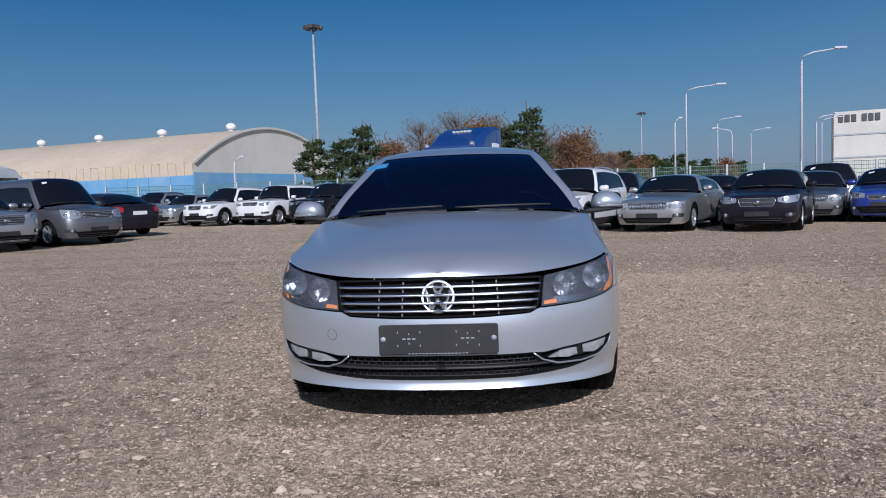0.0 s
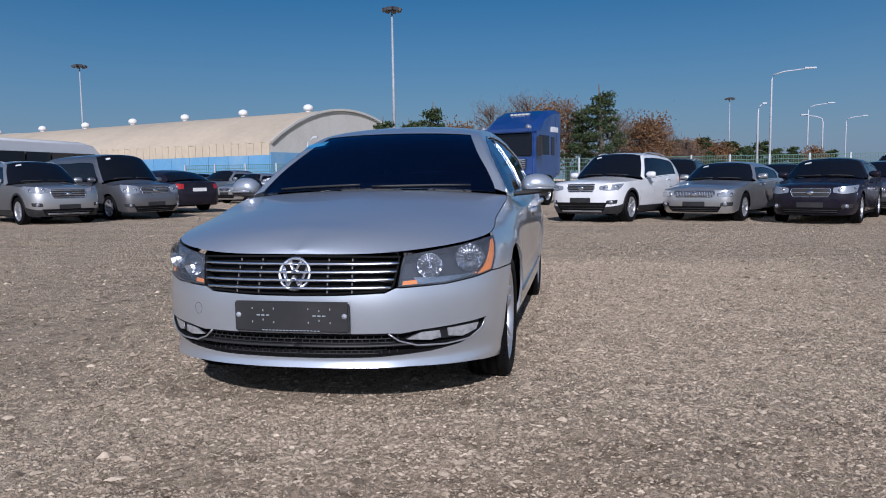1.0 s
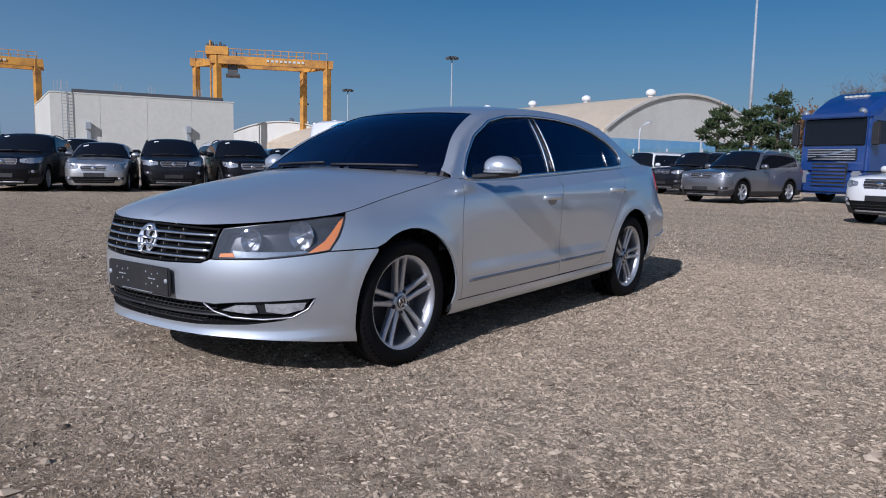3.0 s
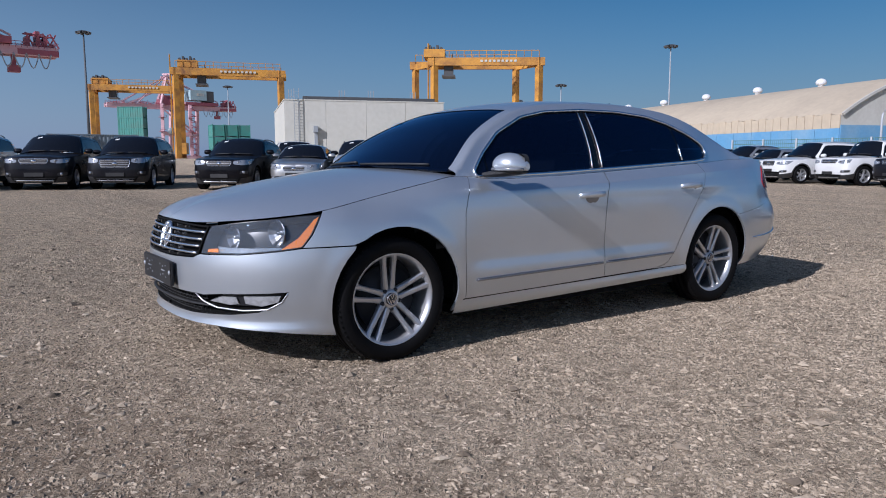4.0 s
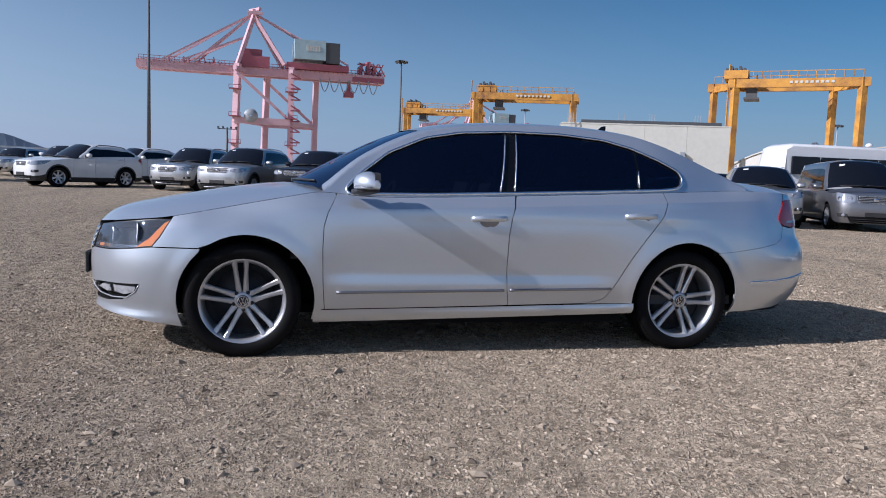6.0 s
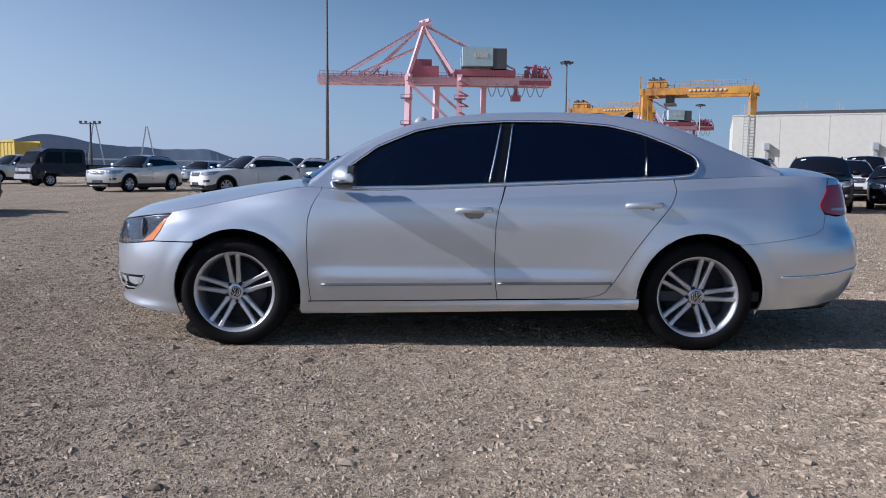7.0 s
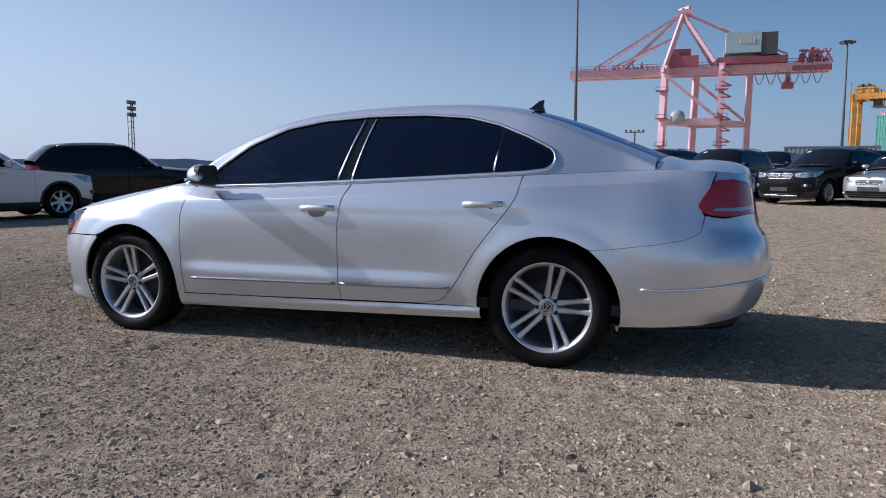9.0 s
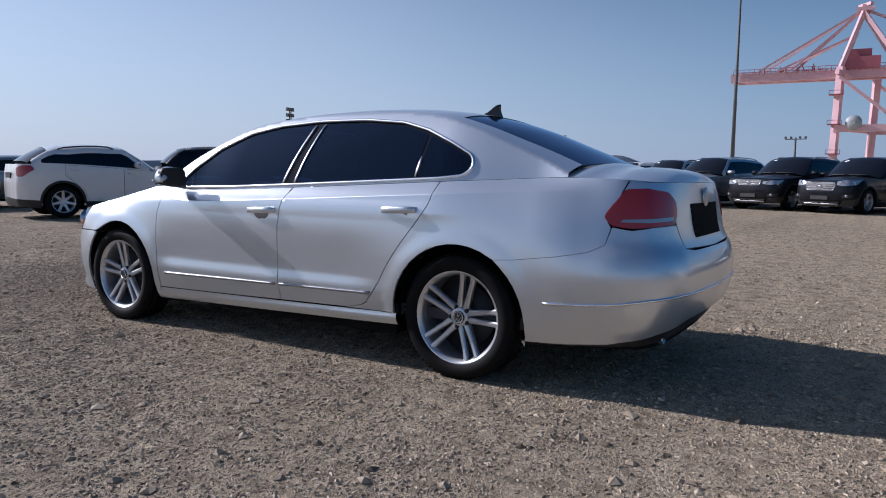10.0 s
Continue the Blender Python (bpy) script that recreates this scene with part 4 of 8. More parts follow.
def sheet(bm, outline, fmap, step=0.05, holes=(), sides=(1,), lip=0.0, out=0.0, closed_x=False, lines=()):
    """Triangulates an outline in a surface's own plane, lays it on the surface and adds it to bm; sides: 1 left, -1 right."""
    ring = densify(outline, step)
    pts, edges = list(ring), [(i, (i + 1) % len(ring)) for i in range(len(ring))]
    rims = [ring]
    for hole in holes:
        h = densify(hole, step)
        k = len(pts)
        pts += h
        edges += [(k + i, k + (i + 1) % len(h)) for i in range(len(h))]
        rims.append(h)
    # creases: rows of points that the triangles follow
    for line in lines:
        a = np.array(line)
        ok = inside(ring, a) & (np.min(np.hypot(a[:, None, 0] - np.array(ring)[None, :, 0], a[:, None, 1] - np.array(ring)[None, :, 1]), 1) > 0.006)
        last = None
        for i, p in enumerate(line):
            if not ok[i]:
                last = None
                continue
            pts.append(p)
            if last is not None:
                edges.append((last, len(pts) - 1))
            last = len(pts) - 1
    r = np.array(ring)
    u = np.arange(r[:, 0].min() + step * 0.5, r[:, 0].max(), step)
    v = np.arange(r[:, 1].min() + step * 0.5, r[:, 1].max(), step)
    if len(u) and len(v):
        g = np.stack(np.meshgrid(u, v), -1).reshape(-1, 2)
        ok = inside(ring, g)
        for h in rims[1:]:
            ok &= ~inside(h, g)
        g = g[ok]
        if len(g):
            allrim = np.array(pts)
            dist = np.min(np.hypot(g[:, None, 0] - allrim[None, :, 0], g[:, None, 1] - allrim[None, :, 1]), 1)
            pts += [tuple(p) for p in g[dist > step * 0.45]]
    vs, _, faces, _, _, _ = geometry.delaunay_2d_cdt([Vector(p) for p in pts], edges, [], 0, 1e-6)
    vs = np.array([tuple(p) for p in vs])
    tri = np.array([f for f in faces if len(f) == 3])
    c = vs[tri].mean(1)
    ok = inside(ring, c)
    for h in rims[1:]:
        ok &= ~inside(h, c)
    tri = tri[ok]
    a, b, d = vs[tri[:, 0]], vs[tri[:, 1]], vs[tri[:, 2]]
    area = (b[:, 0] - a[:, 0]) * (d[:, 1] - a[:, 1]) - (b[:, 1] - a[:, 1]) * (d[:, 0] - a[:, 0])
    tri = tri[np.abs(area) > 1e-10]
    area = area[np.abs(area) > 1e-10]
    tri[area < 0] = tri[area < 0][:, ::-1]
    e = 1e-3
    p = fmap(vs[:, 0], vs[:, 1])
    nrm = np.cross(fmap(vs[:, 0] + e, vs[:, 1]) - fmap(vs[:, 0] - e, vs[:, 1]), fmap(vs[:, 0], vs[:, 1] + e) - fmap(vs[:, 0], vs[:, 1] - e))
    nrm /= np.maximum(np.linalg.norm(nrm, axis=1, keepdims=True), 1e-12)
    p = p + nrm * out
    used = np.unique(tri)
    count = {}
    for f in tri:
        for i in range(3):
            k = (f[i], f[(i + 1) % 3])
            count[k] = count.get(k, 0) + 1
    border = [k for k in count if (k[1], k[0]) not in count]
    layer = bm.verts.layers.float_vector.get("skin") or bm.verts.layers.float_vector.new("skin")
    for side in sides:
        mir = np.array([side, 1, 1])
        made = {i: bm.verts.new(p[i] * mir) for i in used}
        for i, v in made.items():
            v[layer] = nrm[i] * mir
        for f in tri:
            ids = f if side > 0 else f[::-1]
            try:
                bm.faces.new([made[i] for i in ids]).smooth = True
            except ValueError:
                pass
        if lip:
            top = {}
            low = {}
            for i in {j for k in border for j in k}:
                if closed_x and abs(p[i][0]) < 1e-4:
                    continue
                top[i] = bm.verts.new((p[i] - nrm[i] * 0.0012) * mir)
                low[i] = bm.verts.new((p[i] - nrm[i] * lip) * mir)
            for i, j in border:
                if i in top and j in top:
                    q = (top[j], top[i], low[i], low[j])
                    bm.faces.new(q if side > 0 else q[::-1]).smooth = True


def weld(bm):
    """Joins touching points, with the mean of their normals."""
    layer = bm.verts.layers.float_vector.get("skin")
    if layer:
        sums = {}
        key = lambda v: (round(v.co.x, 3), round(v.co.y, 3), round(v.co.z, 3))
        for v in bm.verts:
            if v[layer].length > 0.5:
                sums[key(v)] = sums.get(key(v), Vector()) + v[layer]
        for v in bm.verts:
            if v[layer].length > 0.5 and sums[key(v)].length > 0.1:
                v[layer] = sums[key(v)].normalized()
    bmesh.ops.remove_doubles(bm, verts=bm.verts, dist=0.0008)


class Body:
    """The surfaces of a car that faces -y, its front axle at y = 0 and its left at +x."""

    low = 0.25
    toe = 0.0

    def __init__(self, plan, zs, profiles, shoulder, ridge, bow, crown, tumble, base):
        px, py = np.array([p[0] for p in plan], float), np.array([p[1] for p in plan], float)
        s = np.concatenate([[0], np.cumsum(np.hypot(np.diff(px), np.diff(py)))])
        # the plan is mirrored past both ends, so that it crosses the middle squarely
        s2 = np.concatenate([[-s[1]], s, [2 * s[-1] - s[-2]]])
        self.X = curve(s2, np.concatenate([[-px[1]], px, [-px[-2]]]))
        self.Y = curve(s2, np.concatenate([[py[1]], py, [py[-2]]]))
        self.length = s[-1]
        grid = np.linspace(0, s[-1], 800)
        self.grid, self.gy, self.gx = grid, self.Y(grid), self.X(grid)
        self.keys = [self.at_y(p[0]) if p[0] is not None else min(p[1], self.length) for p in profiles]
        self.rows = [curve(zs, p[2]) for p in profiles]
        self.top = curve([self.at_y(y) for y, _ in shoulder], [z for _, z in shoulder])
        self.zc = curve([y for y, _ in ridge], [z for _, z in ridge])
        self.bow, self.crown, self.tumble = bow, crown, tumble
        self.base = curve([y for y, _ in base], [z for _, z in base])

    def at_y(self, y):
        return float(np.interp(y, np.maximum.accumulate(self.gy), self.grid))

    def at_x(self, x, rear=False):
        half = len(self.grid) // 2
        if rear:
            return float(np.interp(x, self.gx[half:][::-1], self.grid[half:][::-1]))
        return float(np.interp(x, self.gx[:half], self.grid[:half]))

    def front(self, *pts):
        return [(self.at_x(x) if x < 0.62 else self.at_x(x), z) for x, z in pts]

    def side(self, *pts):
        return [(self.at_y(y), z) for y, z in pts]

    def rear(self, *pts):
        return [(self.at_x(x, True), z) for x, z in pts]

    def inset(self, s, z):
        s, z = np.asarray(s, float), np.asarray(z, float)
        vals = [r(z) for r in self.rows]
        out = np.array(vals[0]) * np.ones_like(s)
        for k0, k1, v0, v1 in zip(self.keys, self.keys[1:], vals, vals[1:]):
            w = ease(s, k0, k1)
            out = np.where(s >= k0, v0 * (1 - w) + v1 * w, out)
        return out

    hollow = None

    def shell(self, s, z):
        s, z = np.asarray(s, float), np.asarray(z, float)
        e = 2e-3
        tx, ty = self.X(s + e) - self.X(s - e), self.Y(s + e) - self.Y(s - e)
        # at the ends the tangent runs along x
        ends = (s < e) | (s > self.length - e)
        tx, ty = np.where(ends, np.where(s < e, 1.0, -1.0), tx), np.where(ends, 0.0, ty)
        n = np.hypot(tx, ty)
        d = self.inset(s, z)
        if self.hollow:
            d = d + self.hollow(self.Y(s), z)
        return np.stack([np.maximum(self.X(s) - ty / n * d, 0.0), self.Y(s) + tx / n * d, z], -1)

    def shell_x(self, y, z):
        s = np.interp(y, np.maximum.accumulate(self.gy), self.grid)
        return self.shell(s, z)[..., 0]

    def roof(self, x, y):
        """The upper skin: screens, roof and rear glass."""
        x, y = np.asarray(x, float), np.asarray(y, float)
        f0, f1, r0, r1, kf, kr = self.bow
        yy = y - (kf + self.toe * (1 - ease(y, 0.36, 0.74))) * x * x * (1 - ease(y, f0, f1)) + kr * x * x * ease(y, r0, r1)
        lift = ease(y, f0 - 0.2, f1) * (1 - ease(y, r0, r1) * 0.7)
        low = self.low
        q = x / self.crown[1]
        return np.stack([x, y, self.zc(yy) - self.crown[0] * (low + (1 - low) * lift) * (q * q + 0.5 * q ** 6)], -1)

    def flank(self, y, z):
        """The cabin's side."""
        y, z = np.asarray(y, float), np.asarray(z, float)
        zb = self.base(y)
        h = z - zb
        return np.stack([self.shell_x(y, zb) - self.tumble[0] * h - self.tumble[1] * h * np.abs(h), y, z], -1)

    def rail(self, y0, y1, n=70):
        """Where the cabin's side meets the upper skin."""
        y = np.linspace(y0, y1, n)
        lo, hi = self.base(y) - 0.05, np.full(n, 3.2)
        for _ in range(40):
            z = (lo + hi) / 2
            x = self.flank(y, z)[:, 0]
            over = (x < 0) | (z > self.roof(np.maximum(x, 0), y)[:, 2])
            lo, hi = np.where(over, lo, z), np.where(over, z, hi)
        return [tuple(float(v) for v in p) for p in self.flank(y, lo)]


def arch_points(cy, cz, r, a0, a1, n=22):
    return [(cy + r * math.cos(radians(a0 + (a1 - a0) * i / n)), cz + r * math.sin(radians(a0 + (a1 - a0) * i / n))) for i in range(n + 1)]


def strip_mesh(bm, pts, out_dirs, w, h):
    """A small rectangular bar that follows points; out_dirs: the way off the surface."""
    pts = [Vector(p) for p in pts]
    rings = []
    for i, p in enumerate(pts):
        d = (pts[min(i + 1, len(pts) - 1)] - pts[max(i - 1, 0)]).normalized()
        o = Vector(out_dirs[i]).normalized()
        s = d.cross(o).normalized()
        rings.append([bm.verts.new(p + s * a * w / 2 + o * b * h) for a, b in ((-1, -0.5), (1, -0.5), (1, 0.6), (0.4, 1), (-0.4, 1), (-1, 0.6))])
    for r0, r1 in zip(rings, rings[1:]):
        for k in range(6):
            bm.faces.new((r0[k], r0[(k + 1) % 6], r1[(k + 1) % 6], r1[k])).smooth = True
    bm.faces.new(rings[0][::-1]), bm.faces.new(rings[-1])


def surface_strip(bm, fmap, line, w, h, sides=(1,), step=0.04, close=False):
    """A bar laid along a line of a surface's own plane."""
    pts = densify(line, step)
    if not close:
        n = max(1, int(math.ceil(math.hypot(line[-1][0] - line[0][0], line[-1][1] - line[0][1]) / step)))
        pts = pts[:len(pts) - n] + [line[-1]]
    else:
        pts = pts + [pts[0]]
    a = np.array(pts)
    e = 1e-3
    p = fmap(a[:, 0], a[:, 1])
    nrm = np.cross(fmap(a[:, 0] + e, a[:, 1]) - fmap(a[:, 0] - e, a[:, 1]), fmap(a[:, 0], a[:, 1] + e) - fmap(a[:, 0], a[:, 1] - e))
    for side in sides:
        mir = np.array([side, 1, 1])
        strip_mesh(bm, p * mir, nrm * mir, w, h)


# ---- car materials ----
def metallic_paint(name, colour, flake, rough):
    """Silver lacquer: fine metal flakes under a clear coat, with a breath of road dust."""
    m = principled(name, colour, rough, 0.72, 0.7)
    b = m.node_tree.nodes["Principled BSDF"]
    at = coords(m)
    grain = node(m, "ShaderNodeTexVoronoi", Scale=900.0)
    dust = node(m, "ShaderNodeTexNoise", Scale=1.3, Detail=2.0)
    for n in (grain, dust):
        m.node_tree.links.new(at, n.inputs["Vector"])
    c = mix(m, 0.10, colour, ramp(m, grain.outputs["Color"], [(0.1, tuple(k * (1 - flake) for k in colour)), (0.9, tuple(min(1, k * (1 + flake)) for k in colour))]))
    c = mix(m, ramp(m, dust.outputs["Fac"], [(0.3, (0, 0, 0)), (0.9, (0.10, 0.10, 0.10))]), c, (0.55, 0.53, 0.50))
    m.node_tree.links.new(c, b.inputs["Base Color"])
    return m


M_SILVER = metallic_paint("silver_car_paint", (0.645, 0.69, 0.735), 0.35, 0.30)
M_BRIGHT = principled("bright_trim", (0.86, 0.87, 0.89), 0.26, 1.0)
M_WHITECAR = paint("white_car_paint", (0.71, 0.715, 0.70), 0.0, 0.4, 0.12)
M_BLACKCAR = paint("black_car_paint", (0.004, 0.004, 0.006), 0.0, 0.3, 0.01)
M_GREYCAR = paint("dark_grey_car_paint", (0.010, 0.0105, 0.014), 0.1, 0.3, 0.015)
M_MIDGREY = paint("mid_grey_car_paint", (0.25, 0.25, 0.26), 0.8, 0.32)
M_SILVER2 = paint("pale_silver_car_paint", (0.55, 0.55, 0.54), 0.8, 0.32)
M_BLUECAR = paint("blue_car_paint", (0.02, 0.045, 0.26), 0.2, 0.3)
M_NAVY = paint("navy_black_car_paint", (0.014, 0.012, 0.02), 0.2, 0.28, 0.02)
M_TRUCK = paint("blue_truck_paint", (0.010, 0.042, 0.17), 0.0, 0.35, 0.05)
M_PLASTIC = worn("black_plastic", (0.018, 0.018, 0.019), (0.05, 0.047, 0.042), 0.55, 3.0, 0.5)
M_UNDER = principled("underbody", (0.008, 0.008, 0.008), 0.9, spec=0.1)
M_CHROME = principled("chrome", (0.78, 0.79, 0.81), 0.12, 1.0)
M_ALLOY = worn("silver_alloy", (0.60, 0.61, 0.63), (0.38, 0.36, 0.33), 0.32, 6.0, 0.35, 0.75)
M_DARKALLOY = principled("dark_brake_steel", (0.035, 0.035, 0.038), 0.55, 0.5)
M_TYRE = worn("tyre_rubber", (0.004, 0.004, 0.0045), (0.011, 0.010, 0.009), 0.7, 5.0, 0.35, relief=0.002)
M_TYRE.node_tree.nodes["Principled BSDF"].inputs["Specular IOR Level"].default_value = 0.15
M_LENS = principled("clear_lamp_lens", (0.36, 0.38, 0.41), 0.16, 0.5, 1.0)
M_LAMPDARK = principled("lamp_bowl_black", (0.018, 0.019, 0.022), 0.3)
M_REFLECT = worn("faceted_reflector", (0.62, 0.64, 0.67), (0.16, 0.16, 0.18), 0.24, 22.0, 0.9, 1.0)
M_FOGGLASS = worn("ribbed_fog_glass", (0.62, 0.64, 0.66), (0.22, 0.22, 0.23), 0.24, 30.0, 0.8, 0.5)
M_BLACKCAP = principled("black_wheel_cap", (0.012, 0.012, 0.014), 0.35)
M_AMBER = principled("amber_lens", (0.85, 0.26, 0.025), 0.18, 0.0, 1.0)
M_RED = principled("red_lens", (0.34, 0.012, 0.010), 0.15, 0.0, 1.0)
M_SEAT = worn("dark_seat_cloth", (0.05, 0.05, 0.055), (0.08, 0.08, 0.08), 0.8, 4.0)
M_PLATEWHITE = principled("white_plate", (0.7, 0.7, 0.68), 0.5)
M_STICKER = principled("blue_sticker", (0.12, 0.50, 0.80), 0.4)


def tinted_glass(name, tint, haze):
    """Dark window film: a clear dim layer under a glossy face."""
    m = bpy.data.materials.new(name)
    m.use_nodes = True
    nt = m.node_tree
    nt.nodes.remove(nt.nodes["Principled BSDF"])
    clear = node(m, "ShaderNodeBsdfTransparent", Color=(*tint, 1))
    gloss = node(m, "ShaderNodeBsdfGlossy", Color=(0.52, 0.72, 1.0, 1), Roughness=0.02)
    dull = node(m, "ShaderNodeBsdfDiffuse", Color=(*haze, 1))
    f = node(m, "ShaderNodeFresnel", IOR=1.5)
    a, b = nt.nodes.new("ShaderNodeMixShader"), nt.nodes.new("ShaderNodeMixShader")
    a.inputs[0].default_value = 0.5
    nt.links.new(clear.outputs[0], a.inputs[1]), nt.links.new(dull.outputs[0], a.inputs[2])
    nt.links.new(f.outputs[0], b.inputs[0]), nt.links.new(a.outputs[0], b.inputs[1]), nt.links.new(gloss.outputs[0], b.inputs[2])
    nt.links.new(b.outputs[0], nt.nodes["Material Output"].inputs[0])
    return m


M_GLASS = tinted_glass("tinted_glass", (0.030, 0.042, 0.080), (0.002, 0.004, 0.014))
M_GLOSSBLACK = principled("gloss_black", (0.005, 0.005, 0.006), 0.08)
M_DARKGLASS = principled("dark_window_film", (0.006, 0.007, 0.010), 0.04, 0.0, 0.0, 0.38)


# ---- wheels ----
def wheel_meshes(r, rim, width, spokes, style):
    """Meshes of one wheel about the x axis; its face looks to +x."""
    made = {}
    bm = bmesh.new()
    w = width / 2
    prof = [(-w * 0.8, rim), (-w * 0.98, rim + (r - rim) * 0.35), (-w, rim + (r - rim) * 0.6), (-w * 0.9, r - 0.016), (-w * 0.78, r - 0.004)]
    for k in (-0.5, 0.0, 0.5):
        c = w * 0.78 * k * 1.1
        prof += [(c - w * 0.2, r), (c - 0.005, r), (c - 0.004, r - 0.008), (c + 0.004, r - 0.008), (c + 0.005, r)]
    prof += [(w * 0.78, r - 0.004), (w * 0.9, r - 0.016), (w, rim + (r - rim) * 0.6), (w * 0.98, rim + (r - rim) * 0.3), (w * 0.9, rim + 0.004), (w * 0.8, rim - 0.004)]
    add_lathe(bm, prof, None, 72)
    if style == "hero":
        for k in range(72):
            a = 2 * math.pi * k / 72
            for sx in (-1, 1):
                add_box(bm, (sx * w * 0.62, -0.003, r - 0.012), (sx * w * 0.93, 0.003, r - 0.006 - 0.0), pose(0, 0, 0, math.degrees(a), 0, 0))
    made["tyre"] = finish("tyre", bm, M_TYRE)
    bm = bmesh.new()
    add_lathe(bm, [(w * 0.80, rim + 0.004), (w * 0.86, rim + 0.007), (w * 0.88, rim), (w * 0.84, rim - 0.006), (w * 0.74, rim - 0.016), (w * 0.6, rim - 0.022), (-w * 0.8, rim - 0.02)], None, 64)
    n = spokes
    hub = 0.062 * rim / 0.235
    face = w * 0.66
    for k in range(n):
        for twin in ((-1, 1) if style in ("hero", "twin") else (0,)):
            m = pose(0, 0, 0, 360 * k / n + 90 - 90, 0, 0)
            wide = 0.0138 if twin else 0.030
            y0, y1 = twin * 0.0185, twin * 0.034
            rows = []
            for f, half, xo, th in ((0.0, wide * 1.25, face - 0.012, 0.035), (0.35, wide, face - 0.004, 0.03), (0.75, wide * 0.95, face + 0.006, 0.028), (1.0, wide * 1.15, face + 0.016, 0.03)):
                rr = hub * 0.7 + (rim - 0.010 - hub * 0.7) * f
                yc = y0 + (y1 - y0) * f
                rows.append([bm.verts.new(m @ Vector(p)) for p in ((xo - th, yc - half, rr), (xo - 0.007, yc - half, rr), (xo, yc - half * 0.55, rr), (xo, yc + half * 0.55, rr), (xo - 0.007, yc + half, rr), (xo - th, yc + half, rr))])
            for r0, r1 in zip(rows, rows[1:]):
                for i in range(6):
                    bm.faces.new((r0[i], r0[(i + 1) % 6], r1[(i + 1) % 6], r1[i]))
    add_lathe(bm, [(face - 0.03, 0.0), (face - 0.03, hub * 0.82), (face - 0.006, hub * 0.78), (face - 0.001, hub * 0.66), (face - 0.001, hub * 0.5), (face - 0.006, 0.0)], None, 28)
    made["rim"] = finish("rim", bm, M_ALLOY)
    bm = bmesh.new()
    add_lathe(bm, [(w * 0.05, 0.0), (w * 0.05, rim * 0.72), (-w * 0.05, rim * 0.72), (-w * 0.05, 0)], None, 40)
    add_lathe(bm, [(-w * 0.5, 0.0), (-w * 0.5, rim * 0.99)], None, 40)
    made["brake_disc"] = finish("brake_disc", bm, M_DARKALLOY)
    if style == "hero":
        bm = bmesh.new()
        add_lathe(bm, [(face - 0.03, 0.0115), (face - 0.004, 0.0115), (face - 0.002, 0.0)], pose(0, 0, 0.054), 8)
        made["bolt"] = finish("bolt", bm, M_BLACKCAP)
        bm = bmesh.new()
        add_lathe(bm, [(face, 0.034), (face + 0.004, 0.034), (face + 0.006, 0.03), (face + 0.005, 0.0)], None, 24)
        made["hub_cap"] = finish("hub_cap", bm, M_BLACKCAP)
        bm = bmesh.new()
        ring = add_lathe(bm, [(face + 0.005, 0.031), (face + 0.009, 0.030), (face + 0.009, 0.0265), (face + 0.005, 0.026)], None, 24)
        for s in (-1, 1):
            add_beam(bm, (face + 0.007, s * 0.010, 0.024), (face + 0.007, s * 0.001, 0.003), 0.005, 0.004)
            add_beam(bm, (face + 0.007, s * 0.022, 0.012), (face + 0.007, s * 0.009, -0.022), 0.005, 0.004)
            add_beam(bm, (face + 0.007, s * 0.009, -0.022), (face + 0.007, s * 0.001, -0.004), 0.005, 0.004)
        made["emblem"] = finish("emblem", bm, M_CHROME)
    return made


def place_wheel(car, meshes, x, y, z, turn=0.0, spin=0.0):
    left = x > 0
    at = pose(x, y, z, 0, 0, (0 if left else 180) + turn) @ pose(0, 0, 0, spin, 0, 0)
    tyre = part("wheel", meshes["tyre"], None, car, "black tyre on alloy rim", at)
    for key in ("rim", "brake_disc", "bolt", "hub_cap", "emblem"):
        if key in meshes:
            for k in range(5 if key == "bolt" else 1):
                part(key, meshes[key], None, tyre, "", pose(0, 0, 0, 72 * k + 36, 0, 0) if key == "bolt" else None)


def well(cy, cz, r, x0, x1, s):
    """The dark lining of a wheel arch on the side s."""
    bm = bmesh.new()
    rows = [[bm.verts.new((s * x, cy + rr * math.cos(a), cz + rr * math.sin(a))) for x, rr in ((x0, 0.02), (x0, r), (x1, r))] for a in np.linspace(-0.12, math.pi + 0.12, 25)]
    for r0, r1 in zip(rows, rows[1:]):
        for a, b, c, d in zip(r0, r0[1:], r1[1:], r1):
            bm.faces.new((a, b, c, d))
    return bm


# ---- a car, from its numbers ----
def hood_rows(B, y_end, y_mid, n=34, cols=14, bulge=1.0, nose=None):
    """Points of the bonnet between its shut line on the shell and the middle."""
    s1 = B.at_y(y_end)
    ss = np.linspace(0, s1, n)
    edge = B.shell(ss, B.top(ss))
    y0, z0 = edge[0][1], edge[0][2]
    rows = []
    for i, e in enumerate(edge):
        f = i / (n - 1)
        g = np.clip((e[1] - y0) / (y_end - y0), 0, 1)
        yc = y0 + (y_mid - y0) * (0.5 * g + 0.5 * f)
        zc = float(B.zc_hood(yc))
        row = []
        for j in range(cols + 1):
            t = j / cols
            w = 1 - (1 - t) ** 2.3
            q = min(1.0, 0.005 + t * 0.9951)
            row.append((e[0] * (1 - q), e[1] + (yc - e[1]) * q, e[2] + (zc - e[2]) * w))
        rows.append(row)
    return rows


